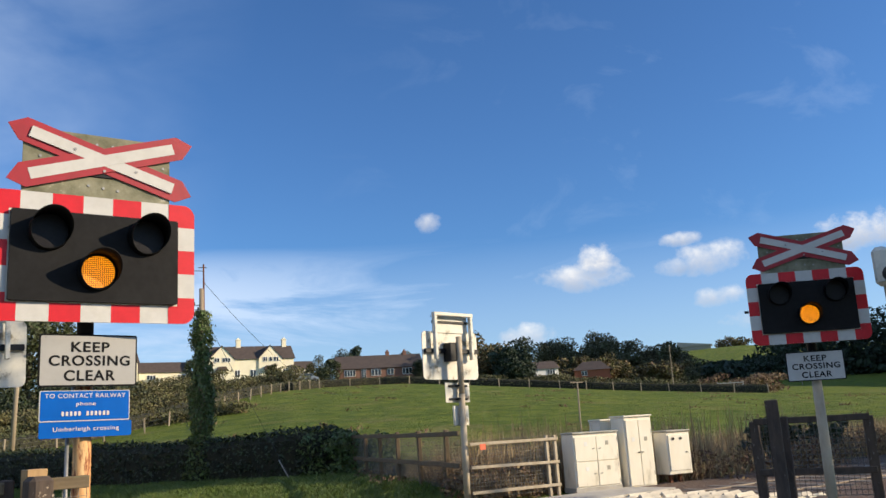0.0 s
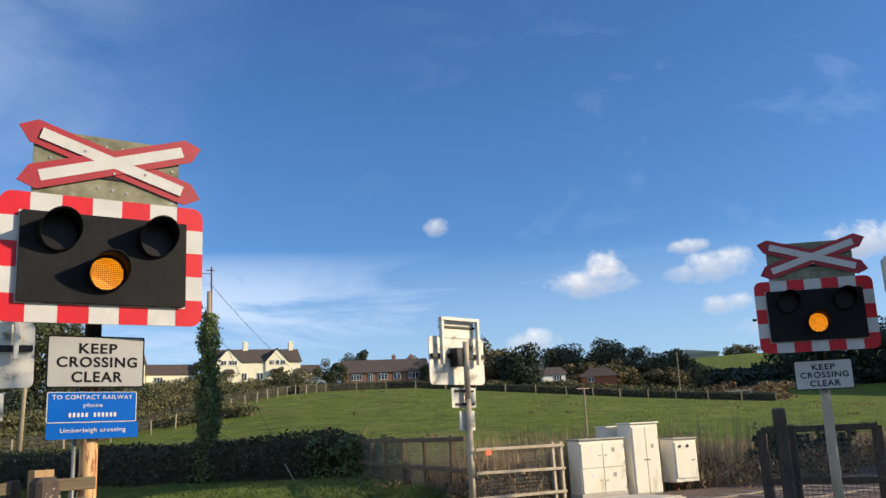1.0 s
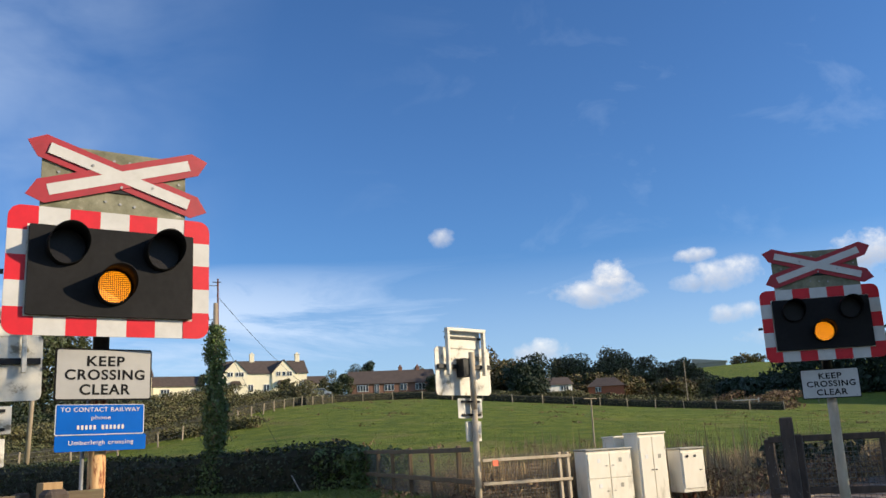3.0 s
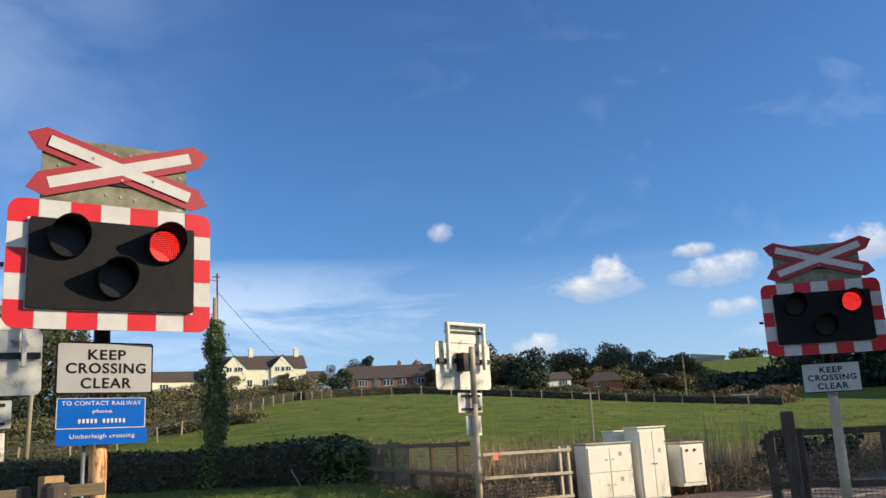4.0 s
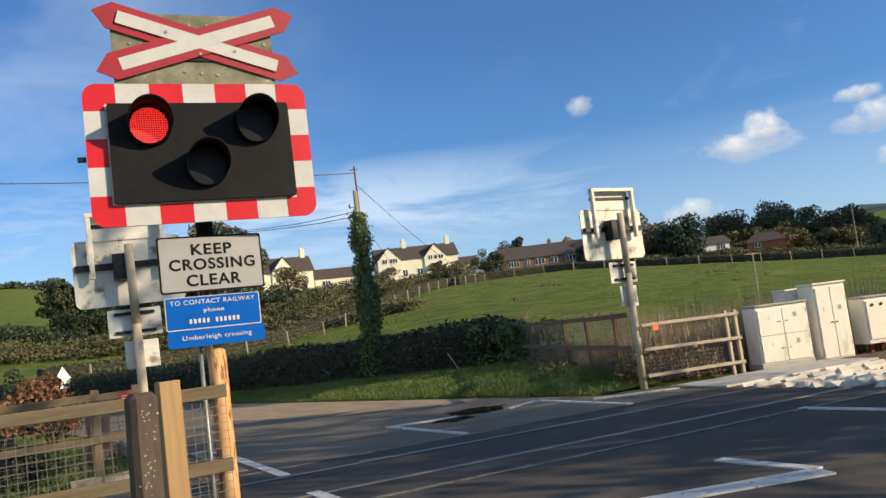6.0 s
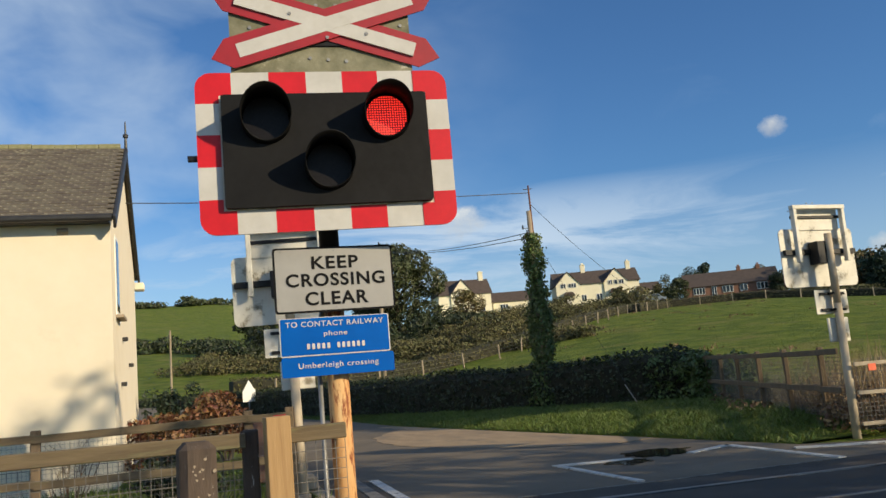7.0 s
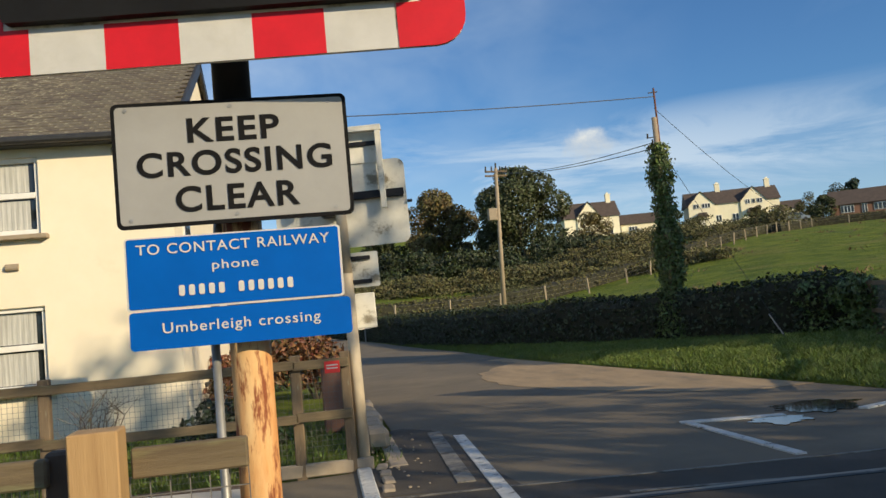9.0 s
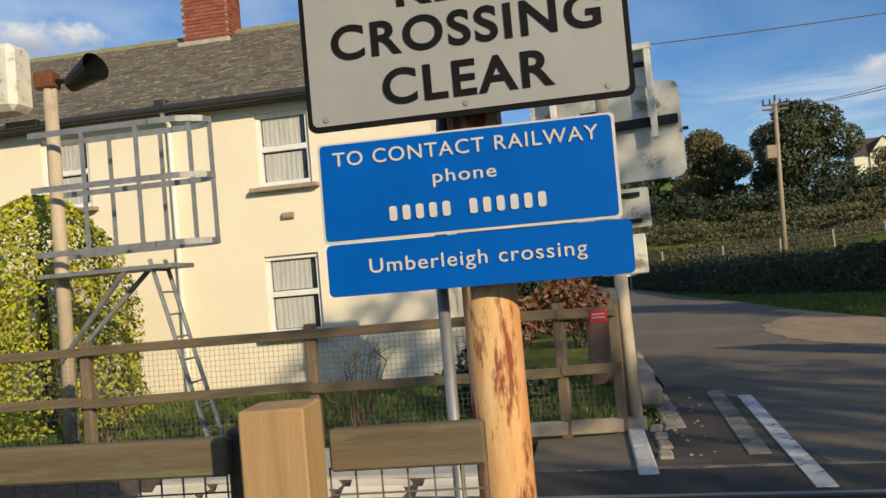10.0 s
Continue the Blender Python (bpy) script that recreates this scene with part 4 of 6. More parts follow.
    if blue:
        b1 = pose(-0.0165, -0.104, 1.670, 0, 0.3, 0)
        bm = bm_new()
        slab(bm, rounded(0.600, 0.206, 0.010), -0.003, 0.003, b1)
        up = part("phone_plate", bm, "white", s, "white-edged blue notice plate")
        bm = bm_new()
        slab(bm, rounded(0.588, 0.196, 0.008, 0, 0.001), -0.0045, -0.003, b1)
        part("plate_face", bm, "signblue", up, "bright blue plate face")
        letters("TO CONTACT RAILWAY", 0.535, 0.029, "white", 0.004, up, b1 @ pose(0.0, -0.0047, 0.068))
        letters("phone", 0.128, 0.034, "white", 0.004, up, b1 @ pose(0.0, -0.0047, 0.010))
        dig = bar_mesh("bar", 0.0155, 0.030, "white")
        for i in range(12):
            if i != 5:
                part_of("bar", dig, up, b1 @ pose(-0.15 + 0.0272 * i, -0.0047, -0.052))
        b2 = pose(-0.008, -0.104, 1.512, 0, 0.3, 0)
        bm = bm_new()
        slab(bm, rounded(0.612, 0.106, 0.012), -0.003, 0.003, b2)
        lo = part("name_plate", bm, "signblue", s, "blue plate with the crossing's name")
        letters("Umberleigh crossing", 0.435, 0.038, "white", 0.004, lo, b2 @ pose(0.0, -0.0033, 0.0))
        for z in (1.72, 1.62, 1.52):
            bm = bm_new()
            box(bm, (0, -0.07, z), (0.14, 0.06, 0.025), 0.003)
            part("plate_bracket", bm, "black", s)
        bm = bm_new()
        tube(bm, (-0.1, 0.0, -0.1), (-0.1, 0.0, 1.5), 0.013, 0.013, 10)
        tube(bm, (-0.1, 0.0, 1.5), (-0.06, 0.0, 1.9), 0.013, 0.013, 10)
        part("conduit", bm, "galv", s, "grey cable conduit", True)
    return s


SIGNALS = [
    signal(pose(0, 0, 0), "red and white striped crossing signal on a rusty post", blue=True, post="rust"),
    # plate face in a brighter white than the first signal's, lifting it in shade
    signal(pose(8.37, -1.11, -0.14, 0, 0.6, -58), "striped crossing signal on a grey post by the fence", board=pose(-0.01, -0.24, 2.70, 0, 0, 6.0), face="white"),
]
signal(pose(8.464, 5.586, 0.0, 0, -0.6, 187), "crossing signal seen from its grimy white back", back=True)
signal(pose(0.52, 6.0, 0.0, 0, 0.8, 178), "crossing signal with a blotched pale back by the kerb", back=True)


# ---- trees, hedges and grass ----
def crown_points(rng, lumps, n):
    """Points and outward directions on the skins of uneven ellipsoids (centre, radii)."""
    w = np.array([r[0] * r[1] + r[1] * r[2] + r[0] * r[2] for _, r in lumps])
    pick = rng.choice(len(lumps), n, p=w / w.sum())
    c = np.array([l[0] for l in lumps])[pick]
    r = np.array([l[1] for l in lumps])[pick]
    d = rng.normal(size=(n, 3))
    d /= np.linalg.norm(d, axis=1)[:, None]
    k = 0.72 + 0.34 * rng.random(n)
    return c + d * r * k[:, None], d


def tree(at, h, w, leaf, size, n, seed, label, category="tree", trunk=0.3, lift=0.2, name="tree"):
    rng = np.random.default_rng(seed)
    t = thing(name, Matrix.Translation(at), label, category)
    bm = bm_new()
    tube(bm, (0, 0, -0.3), (0, 0, h * 0.55), trunk, trunk * 0.45, 9)
    for i in range(7):
        a = i * 2.4 + rng.random()
        z0 = h * (0.25 + 0.04 * i)
        tube(bm, (0, 0, z0), (math.cos(a) * w * 0.33, math.sin(a) * w * 0.33, z0 + h * 0.25), trunk * 0.35, trunk * 0.1, 6)
    part("trunk", bm, "bark", t)
    lumps = []
    for i in range(17):
        u = rng.random()
        z = h * (lift + (1 - lift) * (0.12 + 0.76 * u))
        rad = w * 0.36 * math.sqrt(max(0.08, 1 - (2 * u - 0.9) ** 2))
        a = rng.random() * 6.28
        s = w * (0.13 + 0.10 * rng.random())
        lumps.append(((rad * math.cos(a), rad * math.sin(a), z), (s, s, s * 0.8)))
    lumps.append(((0, 0, h * (lift + (1 - lift) * 0.5)), (w * 0.27, w * 0.27, h * (1 - lift) * 0.38)))
    p, d = crown_points(rng, lumps, n)
    part_of("crown", cards("crown", leaf, p, d, size, rng), t)
    return t


def wood(name, spots, leaf, size, per, seed, label):
    """A stand of far trees as one mass of leaf clumps: spots are (place, height, width)."""
    rng = np.random.default_rng(seed)
    ps, ds = [], []
    for at, h, w in spots:
        lumps = [((at[0] + rng.normal() * w * 0.2, at[1] + rng.normal() * w * 0.2, at[2] + h * (0.15 + 0.72 * rng.random())), (w * 0.26, w * 0.26, h * 0.16)) for _ in range(9)]
        lumps.append(((at[0], at[1], at[2] + h * 0.45), (w * 0.36, w * 0.36, h * 0.45)))
        p, d = crown_points(rng, lumps, per)
        ps.append(p)
        ds.append(d)
    me = cards(name, leaf, np.concatenate(ps), np.concatenate(ds), size, rng)
    return tagged(new(name, me), label, "trees", "", "stuff")


def hedge(name, line_pts, height, width, leaf, size, density, seed, label, z_of=None, dead=0.0, tops=()):
    rng = np.random.default_rng(seed)
    z_of = z_of or height_at
    t = thing(name, Matrix(), label, "hedge")
    seglen = [math.dist(a, b) for a, b in zip(line_pts, line_pts[1:])]
    total = sum(seglen)
    cum = np.cumsum([0] + seglen)
    xs, ys = [p[0] for p in line_pts], [p[1] for p in line_pts]
    def frame_at(s):
        x, y = np.interp(s, cum, xs), np.interp(s, cum, ys)
        x2, y2 = np.interp(min(s + 0.3, total), cum, xs), np.interp(min(s + 0.3, total), cum, ys)
        x1, y1 = np.interp(max(s - 0.3, 0), cum, xs), np.interp(max(s - 0.3, 0), cum, ys)
        d = Vector((x2 - x1, y2 - y1, 0)).normalized()
        return x, y, Vector((-d.y, d.x, 0))
    def hh(s):
        k = 1 + 0.10 * noise.noise(Vector((s * 0.4, seed, 0))) + 0.06 * noise.noise(Vector((s * 1.7, seed, 5)))
        return height * k * (np.interp(s / total, [a for a, _ in tops], [b for _, b in tops]) if tops else 1)
    bm = bm_new()
    prev = None
    k = max(6, int(total / 0.8))
    for i in range(k + 1):
        s = total * i / k
        x, y, n = frame_at(s)
        z = z_of(x, y)
        h = hh(s) * 0.88
        ring = [bm.verts.new((x + n.x * o * width, y + n.y * o * width, z + q)) for o, q in ((-0.40, -0.1), (-0.40, h * 0.92), (-0.25, h * 1.08), (0.25, h * 1.08), (0.40, h * 0.92), (0.40, -0.1))]
        if prev:
            for a in range(5):
                bm.faces.new((prev[a], prev[a + 1], ring[a + 1], ring[a]))
        else:
            bm.faces.new(ring)
        prev = ring
    bm.faces.new(prev)
    part("core", bm, "hedgecore", t)
    n_l = int(total * (2 * height + width) * density)
    P = np.zeros((n_l, 3))
    N = np.zeros((n_l, 3))
    for i in range(n_l):
        s = rng.random() * total
        x, y, n = frame_at(s)
        h = hh(s)
        u = rng.random() * (2 * height + width)
        jit = 0.06 * rng.normal()
        if u < height:
            o, q, nn = -0.5 - jit, u / height * h, -n
        elif u < 2 * height:
            o, q, nn = 0.5 + jit, (u - height) / height * h, n
        else:
            o, q, nn = rng.random() - 0.5, h + jit * 0.7 + 0.01, Vector((0, 0, 1))
        tp = 1 - 0.25 * max(0.0, q / h - 0.7) / 0.3
        P[i] = (x + n.x * o * width * tp, y + n.y * o * width * tp, z_of(x, y) + q)
        N[i] = nn
    part_of("leaves", cards("leaves", leaf, P, N, size, rng), t)
    return t


def scatter(poly, n, rng):
    """n random places inside an outline in x and y."""
    xs, ys = [p[0] for p in poly], [p[1] for p in poly]
    out = []
    while len(out) < n:
        x, y = rng.uniform(min(xs), max(xs)), rng.uniform(min(ys), max(ys))
        inside = False
        for (ax, ay), (bx, by) in zip(poly, poly[1:] + poly[:1]):
            if (ay > y) != (by > y) and x < (bx - ax) * (y - ay) / (by - ay) + ax:
                inside = not inside
        if inside:
            out.append((x, y))
    return out


VERGE = [(7.5, 5.7), (7.1, 8.3), (6.65, 11), (5.85, 16), (5.25, 20), (4.65, 25), (4.0, 30), (2.9, 36), (4.0, 36), (5.2, 30), (6.0, 25), (7.0, 21), (8.6, 18), (10.2, 16), (11.6, 14.6), (11.0, 12.0), (10.2, 9.0), (8.9, 6.0)]


def verge_z(x, y):
    e = np.interp(y, [p[1] for p in ROAD_R], [p[0] for p in ROAD_R])
    d = max(0.0, x - e)
    return 0.01 + (0.22 * (1 - math.exp(-d / 1.1)) + 0.03 * noise.noise(Vector((x, y, 0)))) * max(0.0, min(1.0, (y - 5.7) / 2.0))


def build_verge():
    bm = bm_new()
    ys = [5.7 + 0.5 * i for i in range(62)]
    rows = []
    for y in ys:
        x0 = np.interp(y, [p[1] for p in VERGE[:8]], [p[0] for p in VERGE[:8]]) - 0.05
        x1 = np.interp(y, [5.7, 9, 12, 14.6, 16, 18, 21, 25, 30, 36], [9.0, 10.6, 11.6, 12.4, 11.4, 9.8, 8.2, 7.2, 6.2, 5.2])
        rows.append([bm.verts.new((x0 + (x1 - x0) * i / 8, y, verge_z(x0 + (x1 - x0) * i / 8, y) - (0.06 if i == 0 else 0))) for i in range(9)])
    for a, b in zip(rows, rows[1:]):
        for i in range(8):
            bm.faces.new((a[i], a[i + 1], b[i + 1], b[i]))
    structure("grass_bank", bm, "pasture", "low grassy bank along the road", "verge", True)
    rng = np.random.default_rng(4)
    near = scatter(VERGE, 78000, rng)
    near = [(x, y) for x, y in near if noise.noise(Vector((x * 0.9, y * 0.9, 3.0))) + 0.5 * noise.noise(Vector((x * 3, y * 3, 1.0))) > rng.uniform(-0.75, 0.15)]
    pts = np.array([(x, y, verge_z(x, y) - 0.01 + 0.05 * max(0.0, noise.noise(Vector((x * 1.4, y * 1.4, 7.0))))) for x, y in near])
    tagged(new("grass", blades("grass", "grass", pts, 0.085, 0.009, rng, 0.8)), "bright unmown verge grass", "grass", "", "stuff")


build_verge()

HEDGE_LINE = [(12.3, 14.7), (10.4, 16.3), (8.7, 19.2), (7.2, 22.5), (6.1, 26), (5.0, 31), (3.6, 37), (0.5, 46), (-5, 56)]
hedge("field_hedge", HEDGE_LINE, 1.30, 1.3, "hedge", 0.055, 170, 11, "dense dark green roadside hedge, cut flat", lambda x, y: 0.12, tops=((0, 0.92), (0.012, 1.10), (0.04, 1.06), (0.09, 0.97), (1, 0.93)))


# ---- telegraph poles ----
def pole_ivy():
    t = thing("telegraph_pole", pose(9.12, 17.95, 0.1), "telegraph pole thickly wrapped in ivy", "telegraph pole")
    bm = bm_new()
    tube(bm, (0, 0, 0), (-0.03, 0, 5.85), 0.12, 0.065, 12)
    part("pole_shaft", bm, "pole", t, "", True)
    bm = bm_new()
    tube(bm, (0.05, 0, 5.2), (0.04, 0, 6.62), 0.03, 0.026, 8)
    part("top_extension", bm, "railrust", t, "rusty pipe bolted to the pole top")
    bm = bm_new()
    for k, z in enumerate((5.35, 5.2, 5.05, 4.9)):
        tube(bm, (-0.3 + 0.12 * (k % 2), -0.1, z - 0.05), (0.02, 0, z), 0.012, 0.012, 6)
        tube(bm, (-0.3 + 0.12 * (k % 2), -0.1, z - 0.06), (-0.3 + 0.12 * (k % 2), -0.1, z + 0.06), 0.03, 0.022, 8)
    tube(bm, (-0.12, 0, 6.5), (0.14, 0, 6.52), 0.015, 0.015, 6)
    tagged(part("insulators", bm, "cable", t), "", "", "", "stuff")
    rng = np.random.default_rng(8)
    n = 6800
    z = rng.random(n) ** 0.85 * 5.15
    r = 0.35 * (1 - 0.55 * z / 5.15) + 0.14 * np.clip(1 - z / 0.9, 0, 1) + 0.05 * np.sin(z * 3.1) + 0.04 * np.sin(z * 7.3 + 1) + 0.075 * rng.normal(size=n)
    a = rng.random(n) * 6.283
    P = np.stack([r * np.cos(a) - 0.02, r * np.sin(a), z], 1)
    N = np.stack([np.cos(a), np.sin(a), 0.3 + 0 * a], 1)
    part_of("ivy", cards("ivy", "ivy", P, N, 0.052, rng, 0.5), t, None, "glossy dark ivy")


pole_ivy()


def cable(p0, p1, sag, label="thin black overhead telephone cable", r=0.012):
    bm = bm_new()
    p0, p1 = Vector(p0), Vector(p1)
    n = 24
    pts = [p0.lerp(p1, i / n) - Vector((0, 0, sag * 4 * (i / n) * (1 - i / n))) for i in range(n + 1)]
    d = (p1 - p0).normalized()
    side = d.cross(Vector((0, 0, 1))).normalized()
    up = side.cross(d)
    rings = [[bm.verts.new(p + r * (side * math.cos(k * 1.2566) + up * math.sin(k * 1.2566))) for k in range(5)] for p in pts]
    for a, b in zip(rings, rings[1:]):
        for k in range(5):
            bm.faces.new((a[k], b[k], b[(k + 1) % 5], a[(k + 1) % 5]))
    single("cable", bm, "cable", label, "cable", "overhead cables")


cable((9.14, 17.95, 6.5), (-20.0, 12.0, 6.4), 0.55)
cable((9.0, 17.95, 5.3), (10.75, 45.0, 9.2), 0.3)
cable((9.0, 17.95, 5.15), (10.3, 45.0, 9.2), 0.3)
cable((9.15, 18.0, 6.2), (38, 52, 4.5), 1.3, r=0.008)
cable((9.12, 17.95, 5.2), (10.1, 14.6, 0.25), 0.0, "steel stay wire bracing the pole", 0.006)
bm = bm_new()
tube(bm, (10.1, 14.6, 0.2), (9.98, 15.0, 0.75), 0.014, 0.014, 8)
single("stay_guard", bm, "galv", "pale guard tube at the foot of a stay wire", "stay guard")


def pole_far():
    t = thing("telegraph_pole", pose(10.54, 45.0, 0.7, 0, 1.9, 0), "tall bare wooden telegraph pole with a transformer", "telegraph pole")
    bm = bm_new()
    tube(bm, (0, 0, -0.4), (0, 0, 8.7), 0.15, 0.10, 12)
    part("pole_shaft", bm, "pole", t, "", True)
    bm = bm_new()
    for z in (8.25, 8.5):
        box(bm, (0, 0, z), (1.3, 0.1, 0.1), 0.01)
    part("cross_bar", bm, "timberv", t)
    bm = bm_new()
    for x in (-0.6, -0.25, 0.25, 0.6):
        tube(bm, (x, 0, 8.5), (x, 0, 8.8), 0.06, 0.04, 8)
    tube(bm, (0, 0, 8.6), (0, 0, 9.0), 0.05, 0.05, 8)
    tagged(part("insulators", bm, "cable", t), "", "", "", "stuff")
    bm = bm_new()
    box(bm, (-0.35, 0.05, 6.0), (0.5, 0.45, 0.7), 0.03)
    part("transformer", bm, "stone", t, "small pale transformer box")


pole_far()


# ---- timber fences ----
def mesh_panel(x0, x1, z0, z1, step, r=0.0016):
    """Welded wire: thin square bars both ways, in the plane y = 0."""
    bm = bm_new()
    n = int((x1 - x0) / step)
    for i in range(n + 1):
        x = x0 + (x1 - x0) * i / n
        box(bm, (x, 0, (z0 + z1) / 2), (2 * r, 2 * r, z1 - z0))
    k = int((z1 - z0) / step)
    for j in range(k + 1):
        box(bm, ((x0 + x1) / 2, -2 * r, z0 + (z1 - z0) * j / k), (x1 - x0, 2 * r, 2 * r))
    return bm


def fence(a, b, posts, rails, label, mesh=None, post_h=1.25, post_w=0.11, post_mat="timberv", rail_mat="timber", z=0.0, rail_h=0.09, step=0.05, wire=0.0016, front=-1):
    """A run of fence from a to b: posts at distances along it, rails at heights, wire mesh between heights."""
    d = Vector((b[0] - a[0], b[1] - a[1], 0))
    L = d.length
    t = thing("fence", pose(a[0], a[1], z, 0, 0, math.degrees(math.atan2(d.y, d.x))), label, "fence")
    rng = random.Random(int(L * 100))
    for s in posts:
        bm = bm_new()
        box(bm, (0, 0, (post_h - 0.2) / 2), (post_w, post_w, post_h + 0.2), 0.008)
        p = part("post", bm, post_mat, t)
        p.matrix_basis = pose(s, 0, 0, rng.uniform(-1, 1), rng.uniform(-1, 1), rng.uniform(-6, 6))
    stops = [0.0] + [s for s in posts if 0.3 < s < L - 0.3] + [L]
    for zr in rails:
        for s0, s1 in zip(stops, stops[1:]):
            bm = bm_new()
            box(bm, (0, 0, 0), (s1 - s0 + 0.02, 0.038, rail_h), 0.006)
            r = part("rail", bm, rail_mat, t)
            r.matrix_basis = pose((s0 + s1) / 2, front * (post_w / 2 + 0.02), zr + rng.uniform(-0.012, 0.012), 0, rng.uniform(-0.6, 0.6), 0)
    if mesh:
        w = part("wire_mesh", mesh_panel(0, L, mesh[0], mesh[1], step, wire), "wire", t, "rusting welded wire mesh")
        w.matrix_basis = pose(0, -front * (post_w / 2 + 0.004), 0)
    return t


fence((-0.535, -0.115), (-3.4, -0.115), [-0.03, 1.7, 2.8], [1.17, 0.72], "weathered rail fence with wire mesh beside the track", (0.05, 1.12), 1.215, 0.085, "oldtimber", rail_h=0.075, front=1)
# a dark old post standing by itself before the fence
bm = bm_new()
box(bm, (0, 0, 0.52), (0.112, 0.112, 1.50), 0.022)
p = single("old_post", bm, "oldtimber", "dark old timber post spotted with pale lichen", "post")
p.matrix_basis = pose(-0.80, -1.87, 0, 0, 0.8, 8)
g = random.Random(4)
bm = bm_new()
for i in range(60):
    z, s = 1.22 - 0.85 * g.random() ** 1.1, g.uniform(0.002, 0.006)
    v = [bm.verts.new((g.uniform(-0.001, 0.001) + c + s * g.uniform(0.6, 1.2) * math.cos(k * 1.05), -0.0585, z + s * g.uniform(0.6, 1.3) * math.sin(k * 1.05))) for c in [g.gauss(0.004, 0.018)] for k in range(6)]
    w = [bm.verts.new((q.co.x, -0.055, q.co.z)) for q in v]
    bm.faces.new(v)
    for k in range(6):
        bm.faces.new((v[k], w[k], w[(k + 1) % 6], v[(k + 1) % 6]))
tagged(part("lichen", bm, "stone", p, "pale lichen spots"), "pale lichen spots", "", "", "stuff")
# new post and the rail that ties it to the signal
t = thing("fence", pose(-0.375, -0.275, 0), "fresh pale timber post with a short weathered rail", "fence")
bm = bm_new()
box(bm, (0, 0, 0.537), (0.122, 0.122, 1.474), 0.004)
p = part("post", bm, "newtimber", t, "fresh yellow sawn timber post")
p.matrix_basis = pose(0, 0, 0, 0, 0, 3)
bm = bm_new()
box(bm, (0.214, 0.085, 1.170), (0.30, 0.036, 0.080), 0.005)
part("rail", bm, "timber", t, "weathered greenish rail end")
bm = bm_new()
box(bm, (0.214, 0.085, 0.72), (0.30, 0.036, 0.080), 0.005)
part("rail", bm, "timber", t)
w = part("wire_mesh", mesh_panel(0.05, 0.36, 0.05, 1.13, 0.05), "wire", t)
w.matrix_basis = pose(0, 0.108, 0)

fence((0.42, 5.95), (-9.2, 5.95), [0.02, 0.52, 2.86, 5.2, 7.4, 9.5], [1.08, 0.58], "grey rail fence with wire mesh before the house", (0.06, 1.05), 1.18, 0.1, step=0.05, wire=0.0013, front=1)
bm = bm_new()
box(bm, (0.08, 5.93, 0.06), (1.05, 0.06, 0.13), 0.01)
single("gravel_board", bm, "stone", "low brown gravel board under the mesh", "board")
bm = bm_new()
box(bm, (0.27, 5.86, 1.04), (0.15, 0.012, 0.115), 0.003)
n_ = single("red_notice", bm, "redplate", "small red notice plate on the fence", "sign")
for z in (1.06, 1.03):
    bm = bm_new()
    box(bm, (0.27, 5.8525, z), (0.11, 0.003, 0.012))
    part("bar", bm, "white", n_)

fence((8.55, 5.75), (11.9, 14.3), [0.9, 2.6, 4.3, 5.9, 7.4, 8.8], [1.12, 0.55], "old grey rail and wire fence by the verge", (0.1, 1.15), 1.20, 0.085, "timberv", "timberv", step=0.06, wire=0.003, z=0.12, front=1)
fence((8.5, 5.50), (10.25, 4.98), [1.62, 1.80], [1.04, 0.62, 0.2], "low three-rail timber barrier with wire mesh", (0.1, 1.1), 1.10, 0.06, "greypost", "greypost", rail_h=0.055, step=0.06, wire=0.0028, front=-1)
bm = bm_new()
box(bm, (8.70, 5.35, 0.98), (0.14, 0.012, 0.10), 0.003, None)
single("orange_plate", bm, "orange", "small orange plate fixed to the barrier", "sign")
fence((9.75, 0.57), (10.45, -0.78), [0.0, 1.50], [1.16, 0.46], "weathered timber and mesh fence beside the track", (0.1, 1.1), 1.18, 0.13, "oldtimber", "oldtimber", step=0.07, wire=0.004)
for x, y, h, lean in ((7.42, -1.02, 1.46, -2.0), (7.62, -1.00, 1.26, 1.5)):
    bm = bm_new()
    box(bm, (0, 0, h / 2 - 0.1), (0.11, 0.14, h + 0.2), 0.012)
    ob = single("gate_post", bm, "oldtimber", "dark old sleeper-timber post standing alone", "post", "dark posts")
    ob.matrix_basis = pose(x, y, 0, 0, lean, 25)
t = thing("metal_hurdle", pose(12.6, -0.75, -0.05, 0, 0, -30), "low galvanised tube hurdle beyond the fence", "railing")
for x in (0, 0.6, 1.2):
    bm = bm_new()
    tube(bm, (x, 0, 0), (x, 0, 0.8), 0.022, 0.022, 8)
    part("upright", bm, "galv", t)
for z in (0.35, 0.8):
    bm = bm_new()
    tube(bm, (0, 0, z), (1.2, 0, z), 0.022, 0.022, 8)
    part("tube_rail", bm, "galv", t)


